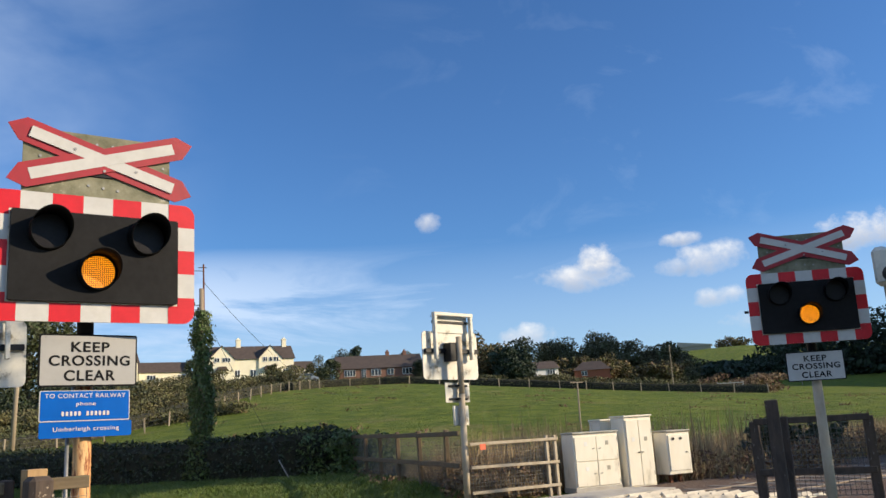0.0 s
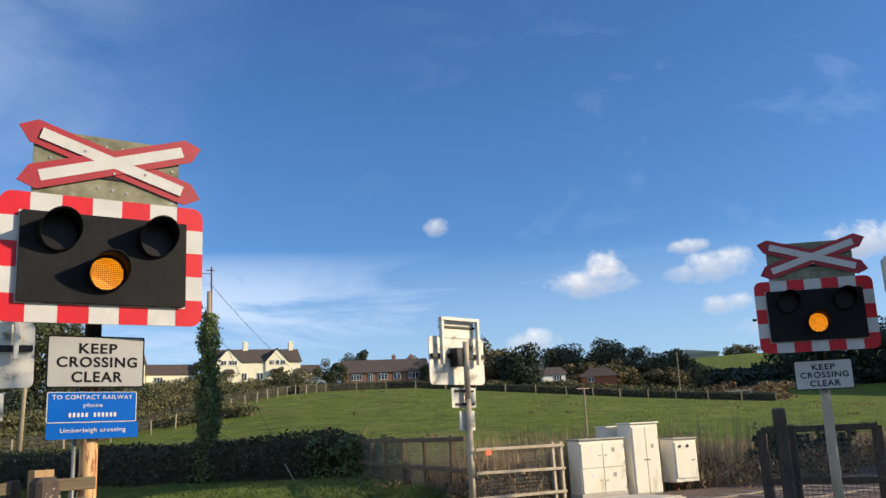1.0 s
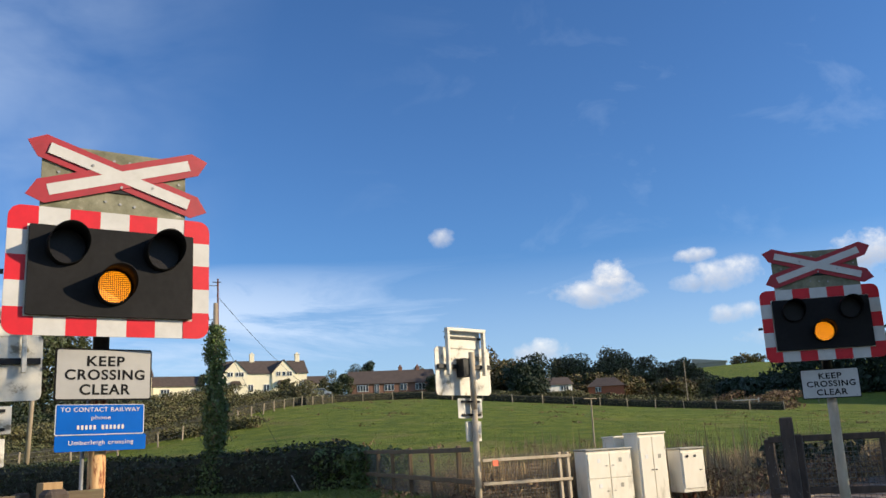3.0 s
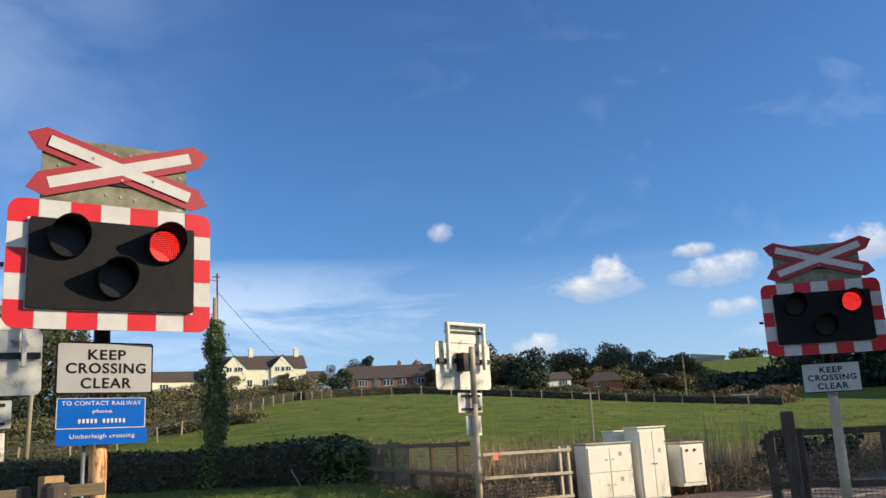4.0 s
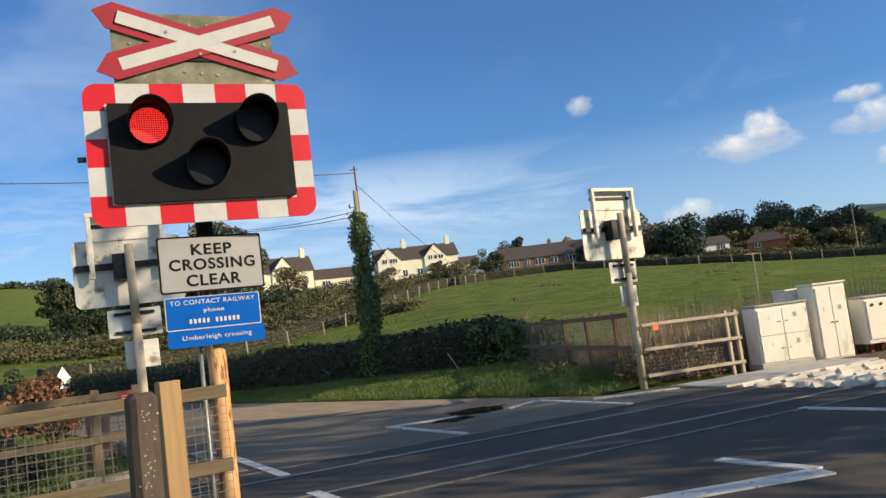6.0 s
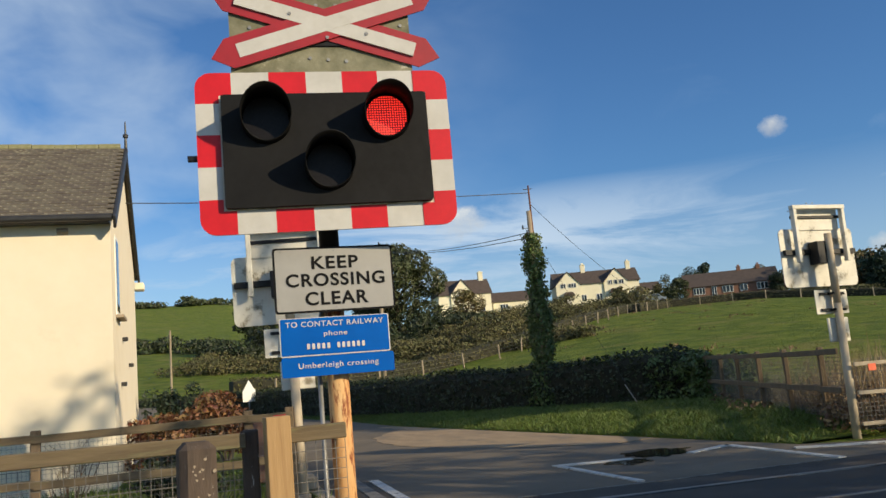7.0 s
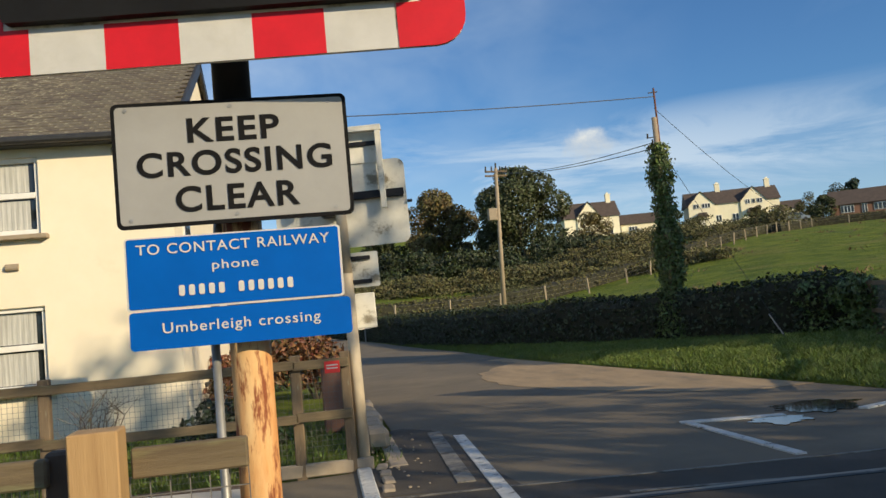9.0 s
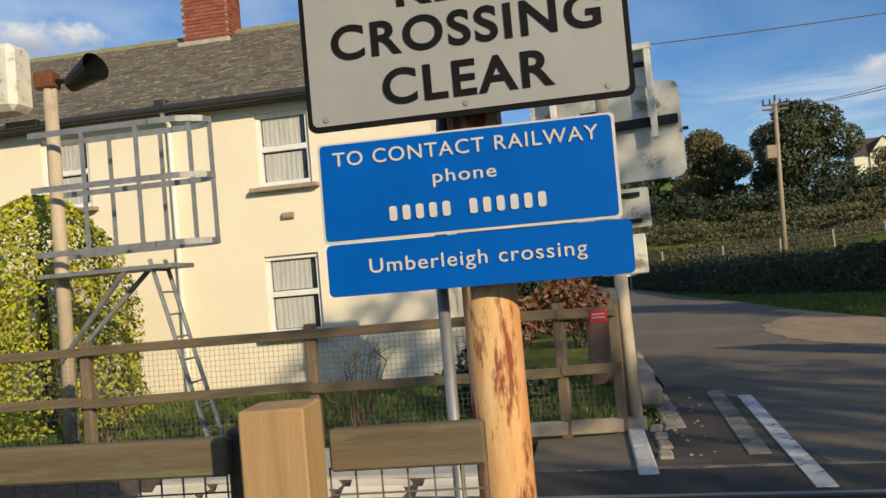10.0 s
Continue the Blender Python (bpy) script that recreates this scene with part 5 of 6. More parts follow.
# ---- relay cabinets ----
def cabinet(s, off, w, d, h, leg, doors, label, name="relay_cabinet"):
    base = Vector((10.60, 5.04, 0.02 - 0.06 * s)) + Vector((0.94, -0.34, 0)) * s + Vector((0.34, 0.94, 0)) * off
    t = thing(name, Matrix.Translation(base) @ pose(0, 0, 0, 0, 0, -17), label, "cabinet", "trackside cabinets")
    bm = bm_new()
    box(bm, (w / 2, d / 2, leg + (h - leg) / 2), (w, d, h - leg), 0.012)
    part("body", bm, "cabinet", t)
    bm = bm_new()
    box(bm, (w / 2, d / 2 - 0.01, h + 0.02), (w + 0.03, d + 0.05, 0.035), 0.01)
    part("lid", bm, "cablid" if leg or w > 0.8 else "cabinet", t, "weathered overhanging lid")
    bm = bm_new()
    if leg:
        for x in (w * 0.3, w * 0.7):
            box(bm, (x, d / 2, leg / 2 - 0.05), (0.06, 0.06, leg + 0.1))
        part("leg", bm, "railrust", t)
    else:
        box(bm, (w / 2, d / 2, 0.01), (w + 0.02, d + 0.02, 0.1), 0.006)
        part("plinth", bm, "concrete", t)
    nx, nz = doors
    z0, z1 = leg + 0.07, h - 0.05
    for i in range(nx):
        for j in range(nz):
            cw, ch = (w - 0.06) / nx, (z1 - z0) / nz
            cx, cz = 0.03 + cw * (i + 0.5), z0 + ch * (j + 0.5)
            bm = bm_new()
            box(bm, (cx, -0.008, cz), (cw - 0.012, 0.022, ch - 0.012), 0.005)
            dr = part("door", bm, "cabinet", t)
            bm = bm_new()
            hx = cx + (0.5 - i) * cw * 0.7 if nx == 2 else cx + cw * 0.32
            box(bm, (hx, -0.026, cz), (0.045, 0.02, 0.018), 0.004)
            part("handle", bm, "black" if nz == 1 else "cablid", dr, "black door handle" if nz == 1 else "")
            for hz in (cz - ch * 0.32, cz + ch * 0.32):
                bm = bm_new()
                tube(bm, (cx + (i - 0.5) * cw * 0.98 if nx == 2 else cx - cw * 0.49, -0.02, hz - 0.035), (cx + (i - 0.5) * cw * 0.98 if nx == 2 else cx - cw * 0.49, -0.02, hz + 0.035), 0.011, 0.011, 6)
                part("hinge", bm, "cabinet", dr)
            if nx == 2:
                bm = bm_new()
                box(bm, (cx, -0.021, cz + ch * 0.2), (0.07, 0.004, 0.08), 0.001)
                part("label_plate", bm, "frame" if i == 0 else "cablid", dr)
    return t


cabinet(0.14, 0.0, 1.04, 0.42, 1.065, 0, (2, 2), "wide cream steel relay cabinet with four doors")
cabinet(1.33, 0.02, 0.66, 0.46, 1.40, 0, (2, 1), "tall narrow cream relay cabinet with double doors")
cabinet(1.14, 0.62, 0.5, 0.4, 1.34, 0, (1, 1), "grey-white cabinet half hidden behind the others")
c_ = cabinet(2.24, -0.05, 0.58, 0.42, 1.11, 0.28, (1, 1), "small cream location box raised on legs")
bm = bm_new()
for x in (0.15, 0.34):
    tube(bm, (x, -0.02, 0.98), (x, -0.035, 0.98), 0.028, 0.028, 10)
part("vent", bm, "black", c_)


# ---- house by the crossing ----
HX0, HX1, HY0, HY1 = -15.0, -1.95, 11.0, 18.6
EAVE, RIDGE, RY = 4.72, 7.0, 14.8


def build_house():
    t = thing("house", Matrix(), "two-storey cream rendered house with a mossy slate roof", "house")
    wins = [(-4.80, -3.915, 3.20, 4.395), (-4.82, -3.92, 0.84, 2.105), (-8.60, -7.72, 3.20, 4.40), (-8.60, -7.72, 0.84, 2.12), (-12.6, -11.7, 3.2, 4.4), (-12.6, -11.7, 0.84, 2.12)]
    bm = bm_new()
    xs = sorted({HX0, HX1} | {w[0] for w in wins} | {w[1] for w in wins})
    zs = sorted({-0.2, EAVE} | {w[2] for w in wins} | {w[3] for w in wins})
    solid = {}
    for i, (xa, xb) in enumerate(zip(xs, xs[1:])):
        for j, (za, zb) in enumerate(zip(zs, zs[1:])):
            solid[i, j] = not any(w[0] <= xa + 1e-6 and w[1] >= xb - 1e-6 and w[2] <= za + 1e-6 and w[3] >= zb - 1e-6 for w in wins)
    vs = {}
    def vert(i, j, k):
        if (i, j, k) not in vs:
            vs[i, j, k] = bm.verts.new((xs[i], HY0 + 0.3 * k, zs[j]))
        return vs[i, j, k]
    for (i, j), full in solid.items():
        if not full:
            continue
        for k in (0, 1):
            bm.faces.new([vert(i, j, k), vert(i + 1, j, k), vert(i + 1, j + 1, k), vert(i, j + 1, k)])
        for di, dj, p, q in ((-1, 0, (0, 0), (0, 1)), (1, 0, (1, 0), (1, 1)), (0, -1, (0, 0), (1, 0)), (0, 1, (0, 1), (1, 1))):
            if not solid.get((i + di, j + dj), False):
                bm.faces.new([vert(i + p[0], j + p[1], 0), vert(i + q[0], j + q[1], 0), vert(i + q[0], j + q[1], 1), vert(i + p[0], j + p[1], 1)])
    part("wall", bm, "cream", t, "cream rendered front wall")
    bm = bm_new()
    y = [HY0 + 0.3, HY1, HY1, RY, HY0 + 0.3]
    z = [-0.2, -0.2, EAVE, RIDGE - 0.12, EAVE + 0.18]
    lo = [bm.verts.new((HX1 - 0.3, a, b)) for a, b in zip(y, z)]
    hi = [bm.verts.new((HX1, a, b)) for a, b in zip(y, z)]
    bm.faces.new(hi)
    bm.faces.new(lo[::-1])
    for i in range(5):
        bm.faces.new((hi[i], lo[i], lo[(i + 1) % 5], hi[(i + 1) % 5]))
    part("wall", bm, "cream", t, "cream rendered gable wall")
    bm = bm_new()
    box(bm, ((HX0 + HX1) / 2, HY1 - 0.15, EAVE / 2), (HX1 - HX0 - 0.62, 0.3, EAVE), 0)
    part("wall", bm, "cream", t)
    bm = bm_new()
    box(bm, (HX0 + 0.15, (HY0 + HY1) / 2, EAVE / 2), (0.28, HY1 - HY0 - 0.62, EAVE), 0)
    part("wall", bm, "cream", t)
    for k, (a, b, c, d) in enumerate(wins):
        cx, cz, w, h = (a + b) / 2, (c + d) / 2, b - a, d - c
        bm = bm_new()
        box(bm, (cx, HY0 + 0.13, cz), (w - 0.12, 0.012, h - 0.12))
        wn = part("window", bm, "glass", t, "white sash window with net curtain")
        for nm, cc, ss in (("frame", (cx, HY0 + 0.10, d - 0.035), (w, 0.09, 0.07)), ("frame", (cx, HY0 + 0.10, c + 0.045), (w, 0.10, 0.09)), ("frame", (a + 0.035, HY0 + 0.10, cz), (0.07, 0.09, h - 0.16)), ("frame", (b - 0.035, HY0 + 0.10, cz), (0.07, 0.09, h - 0.16)), ("meeting_rail", (cx, HY0 + 0.09, cz + 0.02), (w - 0.14, 0.07, 0.09))):
            bm = bm_new()
            box(bm, cc, ss, 0.006)
            part(nm, bm, "frame", wn)
        bm = bm_new()
        box(bm, (cx, HY0 - 0.05, c - 0.035), (w + 0.24, 0.2, 0.07), 0.01)
        part("sill", bm, "stone", wn)
        bm = bm_new()
        n = 26
        for z0_, z1_ in ((c + 0.1, cz - 0.05), (cz + 0.08, d - 0.08)):
            va = [(bm.verts.new((a + 0.09 + (w - 0.26) * i / n, HY0 + 0.118 + 0.003 * math.sin(i * 1.9), z0_)), bm.verts.new((a + 0.09 + (w - 0.26) * i / n, HY0 + 0.118 + 0.003 * math.sin(i * 1.9), z1_))) for i in range(n + 1)]
            for p, q in zip(va, va[1:]):
                bm.faces.new((p[0], q[0], q[1], p[1]))
        part("curtain", bm, "curtain", wn, "pale gathered net curtain")
    # gable details
    for y_, z_, w_, h_ in ((12.2, 3.0, 0.7, 1.5),):
        bm = bm_new()
        box(bm, (HX1 + 0.006, y_, z_ + h_ / 2), (0.03, w_, h_), 0.004)
        gw = part("window", bm, "frame", t, "narrow gable window")
        bm = bm_new()
        box(bm, (HX1 + 0.06, y_, z_ - 0.03), (0.16, w_ + 0.2, 0.06), 0.008)
        part("sill", bm, "stone", gw)
        bm = bm_new()
        box(bm, (HX1 + 0.024, y_, z_ + h_ / 2), (0.008, w_ - 0.16, h_ - 0.16))
        part("pane", bm, "glass", gw)
    for y_, z_ in ((13.4, 2.65), (15.2, 2.2), (12.7, 1.75), (13.2, 0.55), (17.0, 0.5)):
        bm = bm_new()
        box(bm, (HX1 + 0.05, y_, z_), (0.1, 0.16, 0.08), 0.01)
        part("vent", bm, "gutter", t)
    for x_, z_ in ((-4.35, 2.72), (-8.2, 2.72), (-2.72, 4.42)):
        bm = bm_new()
        tube(bm, (x_ - 0.09, HY0 - 0.02, z_), (x_ + 0.09, HY0 - 0.02, z_), 0.055, 0.055, 10)
        part("vent_hood", bm, "stone", t)
    # roof deck, verge boards, gutter
    bm = bm_new()
    for sgn, y_e in ((1, HY0 - 0.28), (-1, HY1 + 0.28)):
        p = [(HX0, y_e, EAVE - 0.08), (HX1 + 0.08, y_e, EAVE - 0.08), (HX1 + 0.08, RY, RIDGE), (HX0, RY, RIDGE)]
        f = [bm.verts.new(v) for v in p]
        g = [bm.verts.new((v[0], v[1], v[2] - 0.09)) for v in p]
        bm.faces.new(f)
        bm.faces.new(g[::-1])
        for i in range(4):
            bm.faces.new((f[i], g[i], g[(i + 1) % 4], f[(i + 1) % 4]))
    roof = part("roof", bm, "slate", t, "mossy grey-brown slate roof")
    for y_e in (HY0 - 0.32, HY1 + 0.32):
        bm = bm_new()
        p0, p1 = Vector((HX1 + 0.10, y_e, EAVE - 0.2)), Vector((HX1 + 0.10, RY, RIDGE - 0.1))
        d = p1 - p0
        m = Matrix.Translation((p0 + p1) / 2) @ d.to_track_quat("Z", "X").to_matrix().to_4x4()
        box(bm, (0, 0, 0), (0.22, 0.05, d.length + 0.1), 0.008, m)
        part("bargeboard", bm, "gutter", roof, "dark bargeboard")
    bm = bm_new()
    tube(bm, (HX1 + 0.10, RY, RIDGE - 0.1), (HX1 + 0.10, RY, RIDGE + 0.62), 0.04, 0.012, 8)
    bmesh.ops.create_icosphere(bm, subdivisions=1, radius=0.07, matrix=Matrix.Translation((HX1 + 0.10, RY, RIDGE + 0.28)))
    part("finial", bm, "gutter", roof)
    bm = bm_new()
    tube(bm, (HX0, HY0 - 0.33, EAVE - 0.13), (HX1 + 0.06, HY0 - 0.33, EAVE - 0.13), 0.065, 0.065, 10)
    part("gutter", bm, "gutter", t, "black gutter")
    bm = bm_new()
    box(bm, ((HX0 + HX1) / 2, HY0 - 0.12, EAVE - 0.14), (HX1 - HX0, 0.24, 0.10), 0.008)
    part("soffit", bm, "gutter", t)
    bm = bm_new()
    tube(bm, (-6.22, HY0 - 0.08, 0), (-6.22, HY0 - 0.08, EAVE - 0.35), 0.04, 0.04, 10)
    tube(bm, (-6.22, HY0 - 0.08, EAVE - 0.35), (-6.22, HY0 - 0.33, EAVE - 0.15), 0.04, 0.04, 10)
    part("downpipe", bm, "frame", t)
    bm = bm_new()
    box(bm, (-6.22, HY0 - 0.26, EAVE - 0.08), (0.2, 0.2, 0.22), 0.02)
    part("hopper", bm, "gutter", t)
    for y_, z_ in ((HY1 + 0.2, EAVE - 0.34),):
        bm = bm_new()
        box(bm, (HX1 + 0.1, y_ + 0.12, z_), (0.26, 0.4, 0.2), 0.03)
        part("kneeler", bm, "cream", t)
    # slates
    slope = Vector((0, RY - (HY0 - 0.30), RIDGE - (EAVE - 0.08)))
    Ls = slope.length
    ang = math.degrees(math.atan2(slope.z, slope.y))
    bm = bm_new()
    box(bm, (0, 0.10, 0.0), (0.214, 0.21, 0.012), 0.0)
    sl = to_mesh("slate", bm, "slate")
    rng = random.Random(5)
    far_rows = []
    courses = int(Ls / 0.155)
    for j in range(courses):
        f = (j + 0.02) * 0.155 / Ls
        x = HX1 + 0.07 - (0.11 if j % 2 else 0.0) - 0.107
        while x > HX0 + 0.1:
            m = pose(x, HY0 - 0.31 + slope.y * f, EAVE - 0.06 + slope.z * f + rng.uniform(-0.003, 0.004), ang - 2.8 + rng.uniform(-0.8, 0.8), rng.uniform(-0.7, 0.7), rng.uniform(-1.2, 1.2))
            if x > -3.75:
                part_of("slate", sl, roof, m)
            else:
                far_rows.append(m)
            x -= 0.22
    corner = [(sx * 0.107, sy, sz * 0.006) for sx in (-1, 1) for sy in (-0.005, 0.205) for sz in (-1, 1)]
    quads = ((0, 1, 3, 2), (4, 6, 7, 5), (0, 4, 5, 1), (2, 3, 7, 6), (1, 5, 7, 3), (0, 2, 6, 4))
    rest = bpy.data.meshes.new("slate_rest")
    rest.from_pydata([(m @ Vector(c))[:] for m in far_rows for c in corner], [], [tuple(8 * k + i for i in q) for k in range(len(far_rows)) for q in quads])
    rest.materials.append(M["slate"])
    tagged(part_of("slate_rest", rest, roof), "", "", "", "stuff")
    bm = bm_new()
    tube(bm, (0, 0, 0), (0.44, 0, 0), 0.11, 0.11, 8)
    rt = to_mesh("ridge_tile", bm, "moss")
    x = HX0
    while x < HX1 - 0.1:
        part_of("ridge_tile", rt, roof, pose(x, RY, RIDGE - 0.02 + rng.uniform(-0.01, 0.012), 0, rng.uniform(-1, 1), 0))
        x += 0.45
    # chimney
    ch = part("chimney", box(bm_new(), (-7.0, RY - 0.1, 7.6), (0.96, 0.66, 2.2)), "mortar", t, "red brick chimney stack")
    bm = bm_new()
    box(bm, (0, 0, 0), (0.215, 0.1, 0.065), 0.004)
    br = to_mesh("brick", bm, "brick")
    for j in range(24):
        z_ = 6.75 + 0.076 * j
        for i in range(5):
            x_ = -7.0 - 0.44 + 0.225 * i + (0.1125 if j % 2 else 0.0)
            if -7.5 < x_ < -6.5:
                part_of("brick", br, ch, pose(min(max(x_, -7.39), -6.61), RY - 0.395, z_))
        for i in range(3):
            part_of("brick", br, ch, pose(-6.545, RY - 0.31 + 0.225 * i, z_, 0, 0, 90))
    bm = bm_new()
    box(bm, (-7.0, RY - 0.25, 6.72), (1.15, 0.75, 0.12), 0.03)
    part("flashing", bm, "cablid", t)


build_house()


# ---- signal post with its caged platform, behind the fence ----
def build_platform():
    t = thing("signal_platform", pose(-5.72, 7.05, 0, 0, 0, 0), "galvanised signal post with a caged platform and ladder", "railway signal")
    bm = bm_new()
    tube(bm, (0, 0, -0.1), (0.03, 0, 4.15), 0.085, 0.075, 14)
    part("post", bm, "greypost", t, "", True)
    def ring(z, name="hoop"):
        bm = bm_new()
        pts = [(-0.1, -0.28), (1.35, -0.28)]
        for i in range(9):
            a = radians(-90 + 180 * i / 8)
            pts.append((1.50 + 0.45 * math.cos(a), 0.28 * math.sin(a)))
        pts += [(1.35, 0.28), (-0.1, 0.28)]
        for (ax, ay), (bx, by) in zip(pts, pts[1:]):
            c = Vector(((ax + bx) / 2, (ay + by) / 2, z))
            L = math.dist((ax, ay), (bx, by))
            box(bm, (0, 0, 0), (L + 0.01, 0.012, 0.065), 0, Matrix.Translation(c) @ Matrix.Rotation(math.atan2(by - ay, bx - ax), 4, "Z"))
        part(name, bm, "galv", t)
    for z in (2.15, 2.88, 3.50):
        ring(z)
    for x, y in ((0.55, -0.28), (1.2, -0.28), (1.79, -0.2), (1.94, 0.0), (1.2, 0.28), (0.55, 0.28)):
        bm = bm_new()
        box(bm, (x, y, 2.82), (0.05, 0.014, 1.4), 0)
        part("upright", bm, "galv", t)
    bm = bm_new()
    box(bm, (0.7, 0, 1.91), (1.6, 0.56, 0.05), 0.005)
    part("deck", bm, "galv", t, "steel grating deck")
    for y in (-0.25, 0.25):
        bm = bm_new()
        tube(bm, (0.0, y * 0.4, 0.95), (0.95, y, 1.90), 0.03, 0.03, 8)
        part("brace", bm, "galv", t)
    top, foot = Vector((1.20, 0, 2.0)), Vector((1.85, -0.25, 0.0))
    for y in (-0.17, 0.17):
        bm = bm_new()
        d = foot - top
        m = Matrix.Translation((top + foot) / 2 + Vector((0, y, 0))) @ d.to_track_quat("Z", "Y").to_matrix().to_4x4()
        box(bm, (0, 0, 0), (0.045, 0.03, d.length), 0.004, m)
        part("ladder_rail", bm, "galv", t)
    for i in range(8):
        c = top.lerp(foot, (i + 0.5) / 8)
        bm = bm_new()
        tube(bm, c + Vector((0, -0.17, 0)), c + Vector((0, 0.17, 0)), 0.012, 0.012, 8)
        part("rung", bm, "galv", t)
    bm = bm_new()
    box(bm, (-0.5, -0.1, 4.22), (0.55, 0.4, 0.78), 0.07)
    part("signal_head", bm, "backwhite", t, "white rounded signal housing")
    bm = bm_new()
    box(bm, (0, 0, 4.18), (0.24, 0.2, 0.2), 0.02)
    part("mount", bm, "railrust", t)
    bm = bm_new()
    tube(bm, (0.1, 0, 4.17), (0.35, -0.05, 4.12), 0.03, 0.03, 8)
    tube(bm, (0.32, -0.02, 4.10), (0.72, -0.16, 4.22), 0.1, 0.17, 16, False)
    part("floodlight", bm, "black", t, "black hooded floodlight")
    bm = bm_new()
    box(bm, (-0.35, 0, 3.72), (0.4, 0.08, 0.06), 0.006)
    part("arm", bm, "black", t)


build_platform()
t = thing("lamp_post", pose(8.40, -2.14, -0.1), "white signal housing with a black hood on a post", "railway signal")
bm = bm_new()
tube(bm, (0, 0, -0.1), (0, 0, 3.2), 0.05, 0.05, 12)
part("post", bm, "greypost", t, "", True)
bm = bm_new()
box(bm, (0, -0.02, 3.0), (0.42, 0.18, 0.46), 0.05)
part("housing", bm, "backwhite", t)
bm = bm_new()
tube(bm, (-0.12, -0.1, 2.9), (-0.32, -0.3, 2.86), 0.11, 0.12, 14)
part("hood", bm, "black", t)


# ---- planting near the crossing ----
GAR = (lambda x, y: 0.0)
rng = np.random.default_rng(21)


def shrub(name, at, r, h, leaf, size, n, seed, label, category="shrub"):
    g = np.random.default_rng(seed)
    t = thing(name, Matrix.Translation(at), label, category)
    bm = bm_new()
    for i in range(7):
        a = i * 0.9
        tube(bm, (0.05 * math.cos(a), 0.05 * math.sin(a), -0.05), (r * 0.5 * math.cos(a), r * 0.5 * math.sin(a), h * 0.7), 0.03, 0.008, 5)
    part("stem", bm, "bark", t)
    lumps = [((r * 0.5 * g.normal() * 0.8, r * 0.5 * g.normal() * 0.8, h * (0.2 + 0.6 * g.random())), (r * 0.42, r * 0.42, h * 0.24)) for _ in range(10)]
    p, d = crown_points(g, lumps, n)
    p[:, 2] = np.maximum(p[:, 2], 0.0)
    part_of("foliage", cards("foliage", leaf, p, d, size, g), t)


shrub("red_shrub", (0.0, 14.6, 0), 1.2, 1.45, "redbush", 0.06, 3000, 1, "red-brown autumn garden shrub behind the mesh")
shrub("red_shrub", (-1.1, 13.4, 0), 0.8, 1.2, "redbush", 0.06, 2000, 2, "russet garden shrub beside the house")
shrub("blue_conifer", (-1.1, 17.5, 0), 0.6, 1.9, "conifer", 0.05, 2200, 3, "small blue-green garden conifer")
shrub("dark_bush", (17.6, 4.6, 0), 1.1, 1.1, "hedge", 0.08, 1800, 4, "round dark bush by the railway")
shrub("garden_shrub", (-0.9, 7.6, 0), 0.6, 0.7, "hedge", 0.05, 1200, 5, "low green shrub behind the fence")


def golden():
    g = np.random.default_rng(6)
    for at, r, h in (((-7.05, 8.6, 0), 1.2, 3.1), ((-9.3, 8.9, 0), 1.2, 3.3), ((-11.2, 8.8, 0), 1.2, 3.2)):
        t = thing("golden_conifer", Matrix.Translation(at), "clipped golden-yellow conifer in the garden", "conifer", "golden conifers")
        bm = bm_new()
        tube(bm, (0, 0, -0.1), (0, 0, h * 0.8), 0.12, 0.03, 8)
        part("trunk", bm, "bark", t)
        n = 16000
        z = g.random(n) * h
        a = g.random(n) * 6.283
        rr = r * np.sqrt(np.clip(1 - (z / h) ** 3.2, 0.02, 1)) * (0.82 + 0.22 * g.random(n)) * (1 + 0.08 * np.sin(5 * a + z * 3))
        P = np.stack([rr * np.cos(a), rr * np.sin(a), z], 1)
        N = np.stack([np.cos(a), np.sin(a), 0.5 + 0 * a], 1)
        part_of("foliage", cards("foliage", "golden", P, N, 0.034, g), t)


golden()


def twigs(name, at, h, spread, n, seed, label, material="bramble"):
    g = random.Random(seed)
    bm = bm_new()
    for i in range(n):
        a, k = g.random() * 6.28, g.random()
        p = Vector((g.gauss(0, 0.04), g.gauss(0, 0.04), 0))
        q = Vector((math.cos(a) * spread * k * 0.5, math.sin(a) * spread * k * 0.5, h * (0.5 + 0.3 * g.random())))
        tube(bm, p, q, 0.008, 0.005, 4, False)
        for _ in range(4):
            e = q + Vector((g.gauss(0, spread * 0.25), g.gauss(0, spread * 0.25), h * g.uniform(0.05, 0.35)))
            tube(bm, q, e, 0.004, 0.0015, 3, False)
    ob = single(name, bm, material, label, "shrub")
    ob.matrix_basis = Matrix.Translation(at)


twigs("bare_shrub", (-2.15, 6.35, 0), 1.0, 0.8, 16, 2, "leafless twiggy shrub against the fence")
twigs("bare_shrub", (-5.0, 6.6, 0), 0.7, 0.8, 12, 3, "leafless shrub at the foot of the platform")

# rough dry grass, reeds and brambles by the railway
REEDS = [(8.9, 6.1), (10.5, 5.9), (11.4, 5.6), (13.5, 3.9), (26, 2.9), (40, 3.5), (40, 12), (20, 14), (13, 13), (11.2, 9.5)]
p2 = scatter(REEDS, 15000, rng)
pts = np.array([(x, y, -0.05) for x, y in p2])
tagged(new("dry_grass", blades("dry_grass", "dry", pts, 0.62, 0.010, rng, 0.25)), "tall straw-coloured dry grass by the railway", "grass", "", "stuff")
